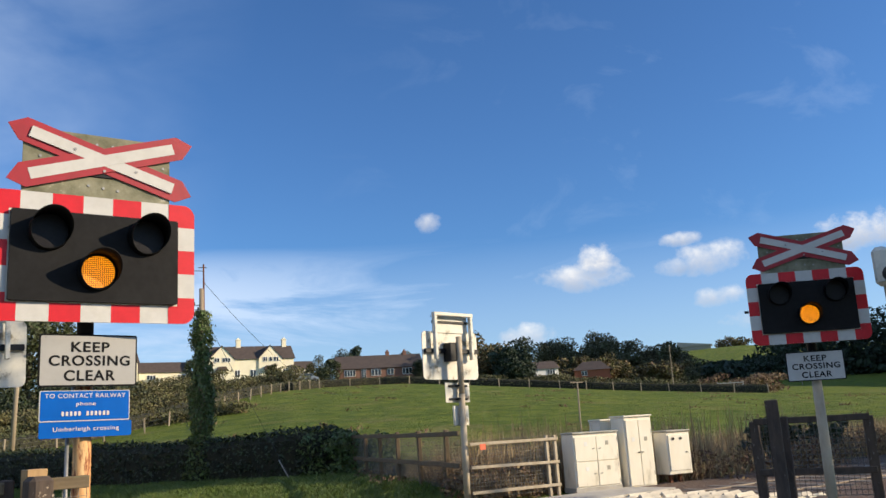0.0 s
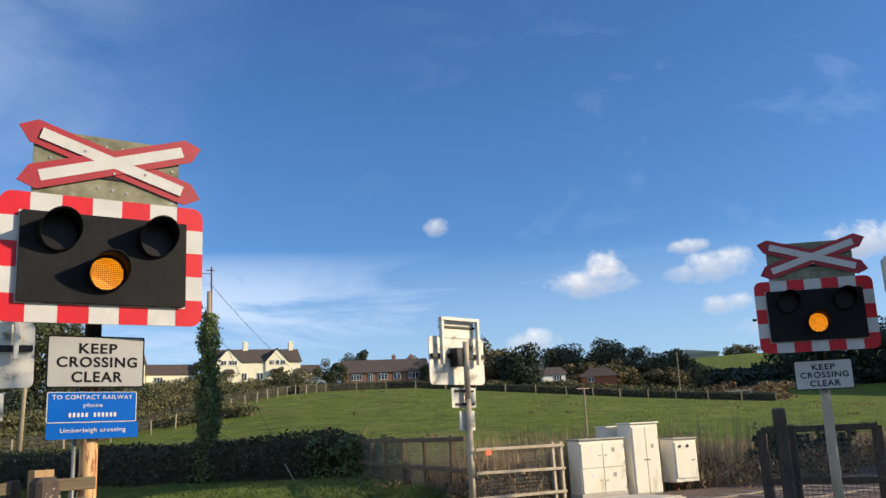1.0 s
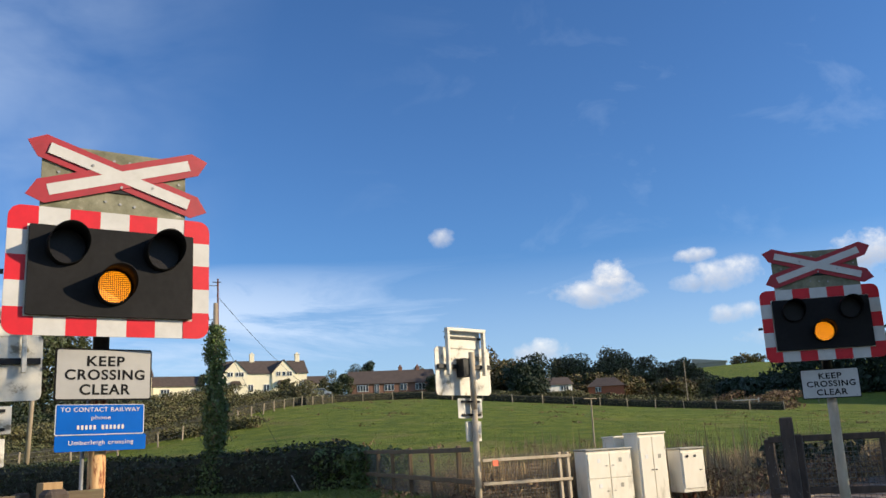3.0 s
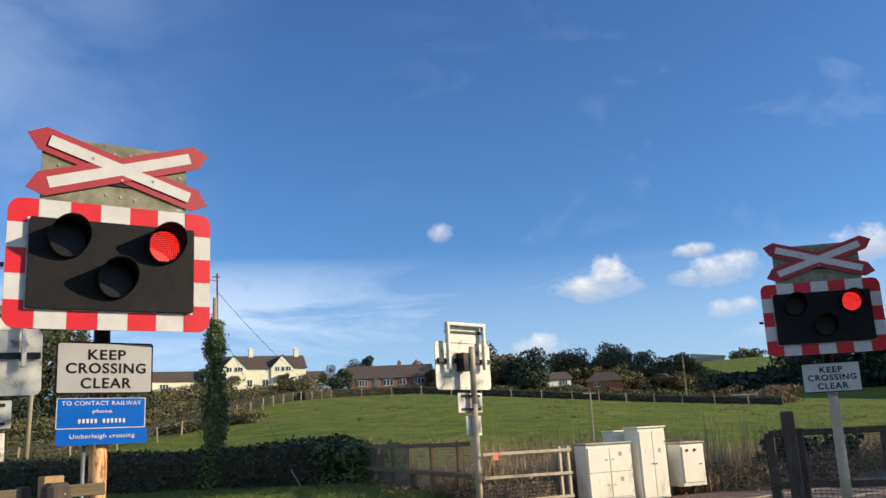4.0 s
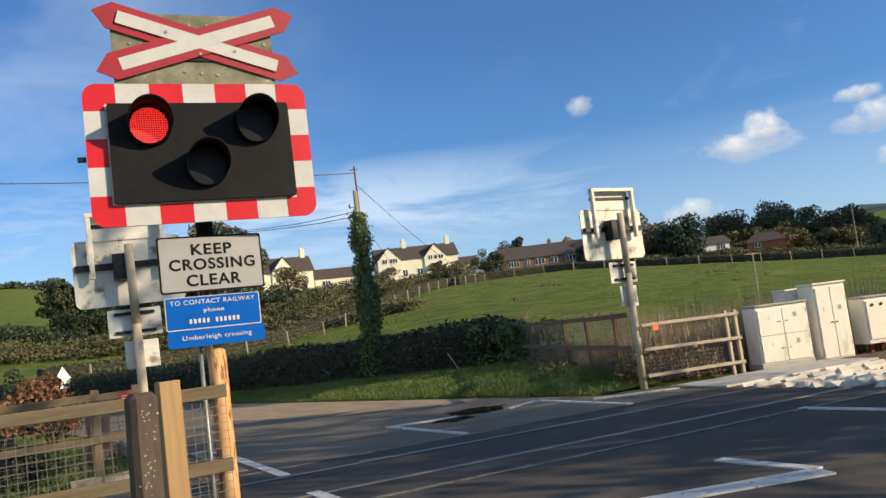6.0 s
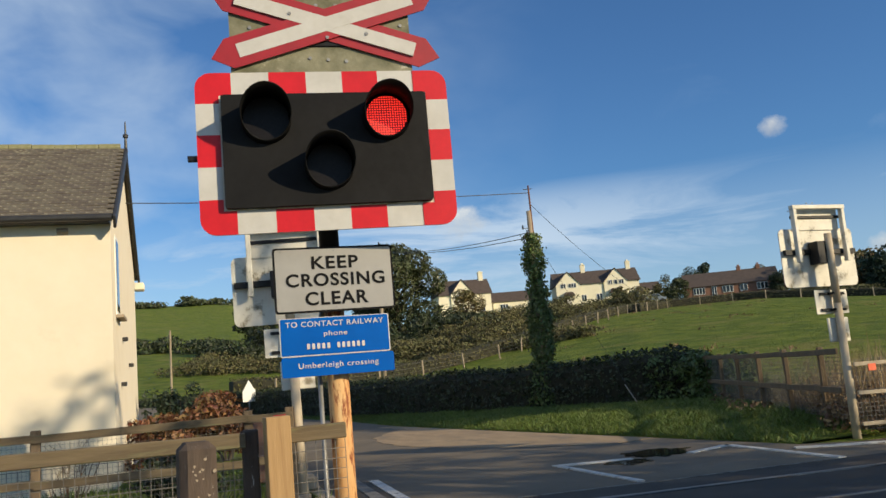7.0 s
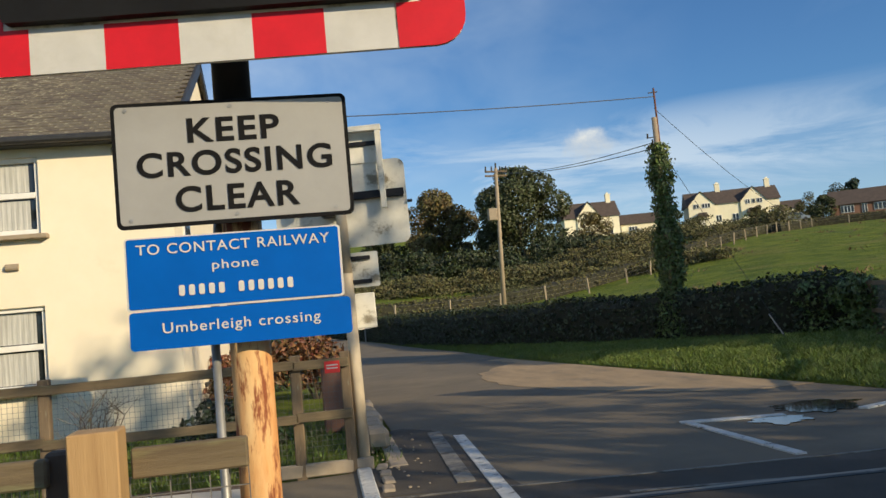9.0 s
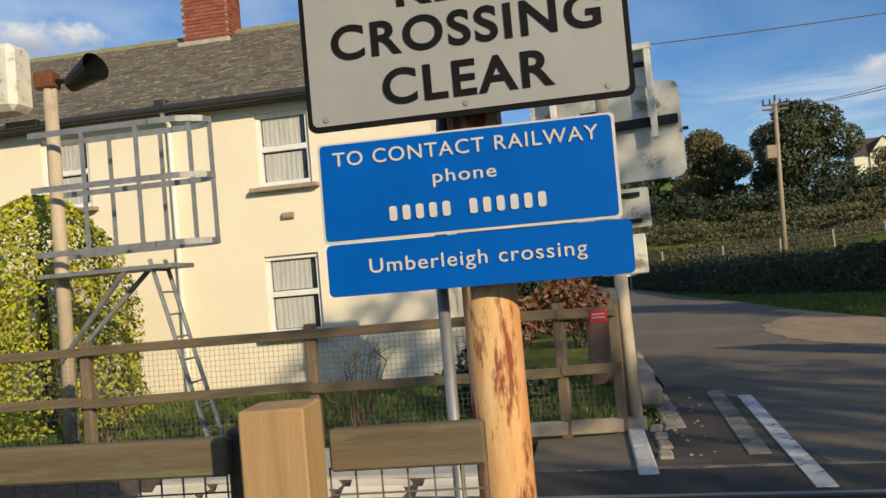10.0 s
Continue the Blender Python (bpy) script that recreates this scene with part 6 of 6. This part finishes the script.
p2 = scatter([(11.0, 5.8), (13.0, 4.2), (19, 3.6), (22, 8), (14, 11), (10.0, 7.0)], 700, rng)
pts = np.array([(x, y, 0.0) for x, y in p2])
p3 = scatter([(8.8, 6.0), (10.4, 5.5), (12.6, 5.4), (13.6, 4.6), (15, 5.0), (13, 8), (9.6, 8.2)], 5200, rng)
tagged(new("straw", blades("straw", "dry", np.array([(x, y, 0.0) for x, y in p3]), 0.95, 0.009, rng, 0.16)), "tall dry straw behind the barrier and cabinets", "grass", "", "stuff")
tagged(new("reed", blades("reed", "dry", pts, 1.15, 0.016, rng, 0.05)), "thin upright pale reed stalks", "reeds", "", "stuff")
p4 = scatter([(8.9, 6.0), (12.1, 14.0), (13.2, 13.4), (11.4, 8.6), (10.0, 5.9)], 2200, rng)
tagged(new("bleached_grass", blades("bleached_grass", "dry", np.array([(x, y, 0.05) for x, y in p4]), 0.5, 0.011, rng, 0.3)), "bleached tall grass behind the verge fence", "grass", "", "stuff")
lump = [((x, y, 0.12 + 0.25 * rng.random()), (0.5, 0.45, 0.38)) for x, y in scatter([(8.8, 6.0), (10.6, 5.5), (11.5, 6.4), (10.0, 8.0)], 16, rng)]
lump += [((x, y, 0.12 + 0.2 * rng.random()), (0.6, 0.5, 0.4)) for x, y in scatter([(12.3, 3.6), (14, 3.2), (24, 2.6), (24, 5), (14, 6)], 34, rng)]
lump += [((x, y, 0.1), (0.4, 0.4, 0.3)) for x, y in scatter([(9.2, 9.0), (11.3, 13.5), (12.5, 13.5), (11, 8.5)], 14, rng)]
p_, d_ = crown_points(rng, lump, 15000)
p_[:, 2] = np.maximum(p_[:, 2], -0.02)
tagged(new("bramble", cards("bramble", "bramble", p_, d_, 0.045, rng)), "tangled brown brambles round the cabinets", "brambles", "", "stuff")
p2 = scatter([(-0.4, 6.1), (0.9, 6.2), (0.8, 12), (-1.8, 11), (-9, 10.9), (-9, 6.1)], 9000, rng)
pts = np.array([(x, y, -0.03) for x, y in p2])
tagged(new("lawn_grass", blades("lawn_grass", "grass", pts, 0.10, 0.010, rng, 0.5)), "green garden grass behind the fence", "grass", "", "stuff")
p2 = scatter([(-0.5, -0.1), (-0.3, 0.3), (-0.35, 0.9), (-3.2, 1.0), (-3.2, -0.6)], 2600, rng)
pts = np.array([(x, y, -0.03) for x, y in p2])
tagged(new("rough_grass", blades("rough_grass", "dry", pts, 0.16, 0.006, rng, 0.5)), "rough grass at the fence foot", "grass", "", "stuff")
bm = bm_new()
box(bm, (0.30, 9.3, 0.45), (0.34, 0.34, 0.95), 0.02)
single("garden_pillar", bm, "farbrick", "low brick gate pillar by the garden", "pillar")
bm = bm_new()
for i in range(9):
    box(bm, (0.72 + 0.03 * math.sin(i * 5), 7.2 + 0.42 * i, 0.12 + 0.02 * math.sin(i * 3)), (0.26, 0.40, 0.24), 0.05)
single("garden_wall", bm, "stone", "low rough stone edging wall of the garden", "wall")

# the large unseen tree whose shade falls over the road
tree((14.0, -9.0, 0), 12.9, 7.6, "oak", 0.15, 4600, 77, "tall broad tree beside the railway, half bare", trunk=0.3, lift=0.1)
# more unseen trees, added to dapple the road and shade the far verge
tree((16.9, -7.9, 0), 10.4, 6.0, "oak", 0.14, 1500, 80, "unseen slender half-bare tree added to dapple the road", trunk=0.16, lift=0.35)
tree((26.7, -4.5, 0), 13.5, 8.2, "oak", 0.18, 10000, 78, "unseen tall tree added to shade the far verge", trunk=0.3, lift=0.1)
tree((25.5, -1.6, 0), 14.2, 3.8, "oak", 0.17, 3600, 79, "unseen slender tree with a high crown, added for shade", trunk=0.2, lift=0.70)


t = thing("road_sign", pose(2.2, 38.5, 0.2, 0, 0, 20), "pale back of a small road sign on a post", "road sign")
bm = bm_new()
tube(bm, (0, 0, -0.3), (0, 0, 1.5), 0.04, 0.04, 8)
part("post", bm, "galv", t)
bm = bm_new()
slab(bm, [(-0.35, 0.7), (0.35, 0.7), (0.35, 1.2), (0.0, 1.75), (-0.35, 1.2)], -0.06, -0.045)
part("plate", bm, "frame", t)
lump = [((x, y, 0.15 + 0.2 * rng.random()), (0.55, 0.5, 0.45)) for x, y in ((11.9, 14.2), (11.5, 14.0), (11.2, 15.0), (12.4, 13.6), (11.8, 14.6))]
lump += [((a, b, c + 0.75), r) for (a, b, c), r in lump]
p_, d_ = crown_points(rng, lump, 5200)
p_[:, 2] = np.maximum(p_[:, 2], 0.1)
t = thing("ivy_clump", Matrix(), "bulging ivy clump at the end of the hedge", "ivy")
part_of("foliage", cards("foliage", "ivy", p_, d_, 0.055, rng), t)

# ---- houses on the hill ----
def far_house(az, r, w, depth, eave, ridge, label, wall="farcream", gables=(), chimneys=(), rows=((),), drop=0.4, stack=1.0, name="house", hip=False, base=None, turn=0.0):
    """A house that faces the crossing: rows hold, for each storey, (height of the sill, window height, window places)."""
    at = on_land(az, r)
    t = thing(name, Matrix.Translation((at.x, at.y, at.z - drop if base is None else base)) @ pose(0, 0, 0, 0, 0, turn - az), label, "house", "houses on the hill")
    bm = bm_new()
    box(bm, (0, depth / 2, eave / 2 - 0.75), (w, depth, eave + 1.5))
    part("wall", bm, wall, t)
    bm = bm_new()
    o = 0.35
    rw = 0 if not hip else depth * 0.35
    v = [bm.verts.new(p) for p in ((-w / 2 - o, -o, eave - 0.1), (w / 2 + o, -o, eave - 0.1), (w / 2 + o, depth + o, eave - 0.1), (-w / 2 - o, depth + o, eave - 0.1), (-w / 2 - o + rw, depth / 2, ridge), (w / 2 + o - rw, depth / 2, ridge))]
    for f in ((0, 1, 5, 4), (2, 3, 4, 5), (1, 2, 5), (3, 0, 4), (0, 3, 2, 1)):
        bm.faces.new([v[i] for i in f])
    part("roof", bm, "farroof", t)
    for gx, gw, gz in gables:
        bm = bm_new()
        slab(bm, [(gx - gw / 2, -0.6), (gx + gw / 2, -0.6), (gx + gw / 2, eave + 0.05), (gx, gz), (gx - gw / 2, eave + 0.05)], -0.35, depth * 0.4)
        part("gable", bm, wall, t)
        bm = bm_new()
        k = gw / 2 + 0.22
        e = eave - 0.12
        for s in (-1, 1):
            a = [bm.verts.new(p) for p in ((gx, -0.55, gz + 0.16), (gx + s * k, -0.55, e), (gx + s * k, depth * 0.5, e), (gx, depth * 0.5, gz + 0.16))]
            b = [bm.verts.new((q.co.x, q.co.y, q.co.z - 0.12)) for q in a]
            bm.faces.new(a)
            bm.faces.new(b[::-1])
            for i in range(4):
                bm.faces.new((a[i], b[i], b[(i + 1) % 4], a[(i + 1) % 4]))
        part("gable_roof", bm, "farroof", t)
    for cx in chimneys:
        bm = bm_new()
        k = 0.55 + 0.45 * stack
        box(bm, (cx, depth / 2, ridge + 0.9 * stack - 0.5), (1.0 * k, 0.8 * k, 1.0 + stack), 0.03)
        box(bm, (cx, depth / 2, ridge + 1.4 * stack + 0.02), (1.15 * k, 0.95 * k, 0.16), 0.02)
        box(bm, (cx, depth / 2, ridge + 1.4 * stack + 0.25), (0.5 * k, 0.3 * k, 0.4), 0.04)
        part("chimney", bm, wall, t)
    for z, h, places in rows:
        for px, pw, py in places:
            bm = bm_new()
            box(bm, (px, py - 0.02, z + h / 2), (pw, 0.08, h), 0.01)
            wn = part("window", bm, "frame", t)
            n = max(1, round(pw / 0.6))
            for i in range(n):
                bm = bm_new()
                box(bm, (px - pw / 2 + pw * (i + 0.5) / n, py - 0.065, z + h / 2), (pw / n - 0.12, 0.02, h - 0.16))
                part("pane", bm, "glass", wn)
    return t


def canopy(house, x, w, z):
    """A small dark pitched porch roof over a cottage door, and the door under it."""
    bm = bm_new()
    slab(bm, [(x - w / 2, z), (x + w / 2, z), (x + w * 0.3, z + 0.85), (x - w * 0.3, z + 0.85)], -1.5, -0.36)
    part("porch_roof", bm, "farroof", house)
    bm = bm_new()
    box(bm, (x, -0.38, z / 2), (1.0, 0.06, z - 0.1), 0.01)
    part("door", bm, "frame", house)


cottages = far_house(28.66, 190, 18.4, 7.5, 4.4, 7.5, "pair of cream cottages with gabled fronts and tall chimneys", gables=((-6.5, 5.4, 7.2), (4.0, 5.2, 7.2)), chimneys=(-2.3, 7.9), base=13.95, turn=12.0,
                     rows=((3.7, 1.0, ((-7.6, 1.1, -0.4), (-5.6, 1.7, -0.4), (2.8, 0.9, -0.4), (4.0, 0.7, -0.4), (5.2, 1.1, -0.4))), (0.5, 1.5, ((-3.5, 1.7, -0.05), (0.2, 1.2, -0.05), (7.5, 1.6, -0.05)))))
canopy(cottages, -6.6, 2.6, 1.9)
canopy(cottages, 3.6, 2.6, 1.9)
far_house(31.97, 191, 4.4, 5.0, 2.2, 4.0, "low cream outbuilding beside the cottages", rows=((0.7, 1.0, ((0, 1.5, -0.05),)),), base=13.6, turn=12.0)
far_house(23.2, 190, 10.4, 5.5, 2.6, 4.9, "low cream outbuildings with brown roofs", rows=((1.0, 1.0, ((-2.8, 1.8, -0.05), (3.4, 1.6, -0.05))),), base=13.6, turn=12.0)
far_house(19.8, 182, 11.5, 7.0, 5.6, 9.0, "cream cottage with a gabled front behind trees", gables=((-0.6, 5.0, 8.7),), chimneys=(-5.2, 4.6), rows=((4.4, 1.1, ((-0.6, 1.8, -0.4),)), (1.4, 1.2, ((-0.6, 2.0, -0.4), (3.6, 1.4, -0.05)))), base=12.3, turn=14.0)
far_house(37.1, 172, 17.0, 8.0, 2.2, 5.0, "long red brick bungalow under a brown tiled roof", wall="farbrick", chimneys=(2.0, 5.6), stack=0.4, rows=((0.6, 1.3, ((-6.2, 2.2, -0.05), (-0.9, 2.0, -0.05), (2.0, 1.4, -0.05), (5.4, 2.0, -0.05))), (0.0, 2.0, ((-3.4, 0.9, -0.05),))), base=11.6, turn=8.0)
far_house(48.25, 173, 4.8, 6.0, 2.0, 3.6, "white bungalow end among trees", wall="frame", rows=((0.7, 1.1, ((0.8, 1.6, -0.05),)),), base=9.6, turn=20.0)
far_house(51.2, 177, 7.2, 6.0, 1.8, 3.6, "low dark-roofed house among trees", rows=((0.6, 1.0, ((-1.6, 1.2, -0.05),)),), base=9.2, wall="brick", hip=True)
at = on_land(57.9, 430)
t = thing("barn", Matrix.Translation((at.x, at.y, at.z - 1.6)) @ pose(0, 0, 0, 0, 0, -58.2), "long pale farm barn on the hilltop", "barn")
bm = bm_new()
box(bm, (0, 5, 2.0), (15, 10, 4.5))
part("wall", bm, "cablid", t)
bm = bm_new()
slab(bm, [(-8.2, 4.2), (8.2, 4.2), (8.2, 4.5), (-8.2, 6.6)], -0.5, 11)
part("roof", bm, "concrete", t)
at = on_land(0.2, 260)
t = thing("barn", Matrix.Translation((at.x, at.y, at.z - 6.0)) @ pose(0, 0, 0, 0, 0, 0), "grey farm sheds across the fields", "barn")
bm = bm_new()
box(bm, (-4, 4, 1.5), (8, 6, 3))
part("wall", bm, "cablid", t)
bm = bm_new()
box(bm, (5, 4, 1.6), (7, 6, 3.2))
part("wall", bm, "brick", t)

# parked cars by the cottages
def far_car(az, r, label):
    at = on_land(az, r)
    t = thing("car", Matrix.Translation((at.x, at.y, at.z)) @ pose(0, 0, 0, 0, 0, -az + 15), label, "car", "parked cars")
    bm = bm_new()
    slab(bm, [(-2.1, 0.3), (2.1, 0.3), (2.15, 0.75), (1.3, 0.9), (0.7, 1.42), (-0.9, 1.45), (-1.7, 0.95), (-2.15, 0.85)], -0.85, 0.85)
    part("body", bm, "car", t)
    bm = bm_new()
    slab(bm, [(-1.4, 0.95), (1.05, 0.95), (0.62, 1.34), (-0.85, 1.37)], -0.87, 0.87)
    part("window", bm, "glass", t)
    for x in (-1.3, 1.3):
        for y in (-0.8, 0.8):
            bm = bm_new()
            tube(bm, (x, y - 0.1, 0.3), (x, y + 0.1, 0.3), 0.3, 0.3, 14)
            part("wheel", bm, "cable", t)


far_car(31.2, 168, "silver car parked below the cottages")
far_car(32.2, 168, "dark silver car parked by the lane")

# ---- far trees ----
tree(on_land(15.3, 115), 13.6, 13.0, "oak", 0.21, 26000, 31, "large round dark green oak", trunk=0.4, lift=0.06)
tree(on_land(10.1, 124), 12.6, 10.4, "autumn", 0.22, 15000, 32, "rounded tree turning red-brown", trunk=0.3, lift=0.05)
tree(on_land(6.0, 126), 8.5, 7.5, "oak", 0.24, 5000, 33, "smaller green tree beside the lane", trunk=0.25, lift=0.05)
tree(on_land(19.9, 130), 6.2, 6.0, "autumn", 0.18, 3200, 34, "thin yellowing tree before a cottage", trunk=0.2, lift=0.1)
tree(on_land(35.4, 205), 9.0, 5.0, "conifer", 0.36, 1400, 35, "dark conifer behind the bungalow", trunk=0.25, lift=0.05)
for i, (a, r, h, w) in enumerate(((32.9, 185, 6.0, 5.5), (33.7, 172, 4.5, 5.0), (39.9, 168, 4.0, 4.5), (30.0, 176, 4.2, 3.0), (24.9, 185, 5.6, 5.0), (34.5, 196, 7.5, 6.0), (38.9, 200, 7.0, 5.0))):
    tree(on_land(a, r), h, w, ("scrub", "oak", "hedge")[i % 3], 0.19, 2600, 40 + i, "bushy garden tree near the houses", trunk=0.2, lift=0.02)


def ring_spots(a0, a1, n, r0, r1, h, w, seed):
    g = random.Random(seed)
    return [(on_land(a0 + (a1 - a0) * (i + g.uniform(-0.4, 0.4)) / max(1, n - 1), g.uniform(r0, r1)) - Vector((0, 0, 0.5)), g.uniform(*h) * (0.8 + 0.4 * g.random()), g.uniform(*w)) for i in range(n)]


wood("woodland", ring_spots(41.4, 44.6, 7, 168, 180, (8, 10.5), (6, 9), 1), "autumn", 0.30, 1500, 51, "brown and green trees at the lane end")
wood("woodland", ring_spots(44.6, 46.9, 7, 160, 172, (7.0, 8.2), (5, 7), 2), "conifer", 0.28, 1700, 52, "dense dark evergreen clump")
wood("woodland", ring_spots(48.0, 57.0, 26, 205, 230, (6, 13), (6, 11), 3), "wood", 0.30, 2300, 53, "mixed autumn woodland on the slope")
wood("woodland", ring_spots(48.4, 56.6, 14, 182, 192, (4.5, 6.5), (5, 8), 4), "autumn", 0.32, 1200, 54, "lower brown trees before the wood")
# low dark cover whose colour stands for shade on the valley-side field
wood("woodland", ring_spots(57.4, 84.0, 80, 225, 285, (2.6, 4.2), (10, 15), 5), "conifer", 0.8, 420, 55, "low dark conifer cover standing for the shaded valley field")
wood("woodland", ring_spots(62.9, 84.0, 40, 236, 280, (15, 19), (10, 14), 15), "conifer", 0.55, 900, 65, "tall dark wood at the valley bend")
wood("woodland", ring_spots(59.4, 61.0, 3, 440, 450, (6, 8), (7, 9), 6), "autumn", 0.6, 500, 56, "thin trees beside the barn")
wood("woodland", ring_spots(63.0, 66.0, 3, 520, 540, (4, 6), (9, 12), 16), "oak", 0.7, 400, 66, "dark clump on the skyline")
wood("woodland", ring_spots(-14.0, 3.0, 12, 150, 165, (2, 3.4), (7, 10), 7), "hedge", 0.28, 900, 57, "hedgerow trees across the field")
wood("woodland", ring_spots(-20.0, 12.0, 30, 405, 415, (3, 4.5), (12, 16), 8), "oak", 0.8, 300, 58, "dark hedge along the skyline")
wood("understorey", ring_spots(3.0, 20.5, 22, 104, 116, (3.0, 5.2), (5, 8), 19), "hedge", 0.20, 1100, 68, "dark undergrowth below the trees by the lane")
wood("scrub", ring_spots(14.0, 31.0, 34, 125, 160, (1.6, 3.2), (6, 9), 9), "scrub", 0.16, 1500, 59, "brown and green scrub on the bank")
wood("scrub", ring_spots(2.0, 24.0, 34, 84, 104, (1.4, 2.6), (5, 8), 10), "scrub", 0.14, 1500, 60, "tangled green scrub below the oak")
wood("scrub", ring_spots(13.0, 27.0, 26, 78, 92, (1.0, 1.7), (4, 6), 12), "scrub", 0.13, 1200, 62, "low brown scrub along the field edge")
wood("scrub", ring_spots(41.0, 58.0, 26, 158, 168, (1.6, 2.4), (6, 9), 11), "scrub", 0.18, 1000, 61, "brown hedge below the houses")
wood("scrub", ring_spots(58.5, 62.5, 7, 130, 150, (2, 3.4), (4, 6), 17), "bramble", 0.18, 900, 67, "brown bushes at the field corner")

def tussocks(name, a0, a1, r0, r1, n, height, width, material, seed, label):
    """Clumps of longer grass strewn over the field."""
    g = np.random.default_rng(seed)
    pts = []
    for _ in range(n // 14):
        a, r = g.uniform(a0, a1), math.sqrt(g.uniform(r0 * r0, r1 * r1))
        c = on_land(a, r)
        for _ in range(14):
            x, y = c.x + g.normal() * 0.35, c.y + g.normal() * 0.35
            pts.append((x, y, height_at(x, y) - 0.03))
    tagged(new(name, blades(name, material, np.array(pts), height, width, g, 0.6)), label, "grass", "", "stuff")


tussocks("field_grass", 20, 69, 30, 122, 30000, 0.07, 0.04, "grass", 91, "short tufted green pasture grass")
tussocks("field_tussock", 24, 69, 34, 122, 1800, 0.22, 0.05, "bramble", 92, "dry brown tussocks in the pasture")
FIELD_EDGE = [polar(a, r) for a, r in ((62, 116), (56, 118), (49, 120), (43, 122), (37, 124), (33, 122), (31, 112), (28.5, 96), (26, 84), (22, 74), (17, 66), (11, 60), (4, 58))]
hedge("hill_hedge", FIELD_EDGE[:7], 1.0, 1.4, "scrub", 0.10, 26, 13, "low dark hedge along the top of the field")
hedge("bank_hedge", [(x + 1.0, y + 4.0) for x, y in FIELD_EDGE[6:]], 1.1, 1.8, "scrub", 0.10, 26, 14, "overgrown brown-green hedge on the bank")


def field_fence():
    t = thing("field_fence", Matrix(), "wire stock fence on grey stakes round the field", "fence")
    bm = bm_new()
    box(bm, (0, 0, 0.5), (0.11, 0.11, 1.35), 0.01)
    me = to_mesh("post", bm, "pole")
    pts = []
    for (ax, ay), (bx, by) in zip(FIELD_EDGE, FIELD_EDGE[1:]):
        L = math.dist((ax, ay), (bx, by))
        n = max(1, int(L / 3.4))
        for i in range(n):
            f = i / n
            pts.append((ax + (bx - ax) * f, ay + (by - ay) * f))
    g = random.Random(3)
    for x, y in pts:
        x, y = x + 0.02 * (HUB[0] - x), y + 0.02 * (HUB[1] - y)
        part_of("post", me, t, pose(x, y, height_at(x, y), g.uniform(-4, 4), g.uniform(-4, 4), g.uniform(0, 90)))
    for h in (0.45, 0.75, 1.05):
        bm = bm_new()
        for (ax, ay), (bx, by) in zip(pts, pts[1:]):
            a, b = [Vector((x + 0.02 * (HUB[0] - x), y + 0.02 * (HUB[1] - y), 0)) for x, y in ((ax, ay), (bx, by))]
            tube(bm, (a.x, a.y, height_at(a.x, a.y) + h), (b.x, b.y, height_at(b.x, b.y) + h), 0.008, 0.008, 4, False)
        part("strand", bm, "wire", t)


field_fence()
for az, r, h in ((50.1, 45, 2.8), (56.3, 150, 7.5), (64.0, 200, 7.0), (1.0, 70, 5.0)):
    at = on_land(az, r)
    bm = bm_new()
    tube(bm, (0, 0, -0.3), (0.05, 0, h), 0.09 if h > 4 else 0.05, 0.07 if h > 4 else 0.04, 8)
    if az == 50.1:
        box(bm, (0, 0, h), (1.0, 0.04, 0.04), 0.01)
    ob = single("field_pole", bm, "pole", "slim pole standing in the field", "pole")
    ob.matrix_basis = Matrix.Translation(at)
t = thing("field_gate", Matrix.Translation(on_land(59.8, 126)) @ pose(0, 0, 0, 0, 0, -45), "pale wooden rails at the field corner", "gate")
for z in (0.4, 0.8, 1.2):
    bm = bm_new()
    box(bm, (0, 0, z), (3.6, 0.08, 0.14), 0.01)
    part("rail", bm, "concrete", t)
for x in (-1.75, 0, 1.75):
    bm = bm_new()
    box(bm, (x, 0.08, 0.65), (0.16, 0.1, 1.5), 0.01)
    part("post", bm, "concrete", t)


# ---- what moves: the diodes that light up ----
def motions():
    """The diode arrays come forward to the lens face while their lamp is lit."""
    left = [(3.45, 1), (3.83, 0), (4.22, 1), (4.57, 0), (4.95, 1), (5.35, 0), (5.67, 1), (6.05, 0), (6.42, 1), (6.8, 0), (7.17, 1), (7.55, 0), (7.87, 1), (8.24, 0), (8.6, 1), (8.97, 0), (9.33, 1), (9.7, 0)]
    right = [(3.77, 1), (4.05, 0), (4.57, 1), (4.95, 0), (5.35, 1), (5.70, 0), (6.05, 1), (6.42, 0), (6.8, 1), (7.17, 0), (7.55, 1), (7.87, 0), (8.24, 1), (8.6, 0), (8.97, 1), (9.33, 0), (9.7, 1)]
    plans = {"amber_led": (1, [(3.45, 0)]), "red_led_left": (0, left), "red_led_right": (0, right)}
    depth = {0: -0.050, 1: -0.0655}
    for s in SIGNALS:
        for lens in s.children:
            for lamp in lens.children:
                if "lamp" not in lamp:
                    continue
                state, steps = plans[lamp["lamp"]]
                rows = [(0.0, pose(0, depth[state], 0))]
                for t, to in steps:
                    rows.append((t, pose(0, depth[state], 0)))
                    rows.append((t + 0.034, pose(0, depth[to], 0)))
                    state = to
                rows.append((10.0, pose(0, depth[state], 0)))
                walk(lamp, rows)


motions()
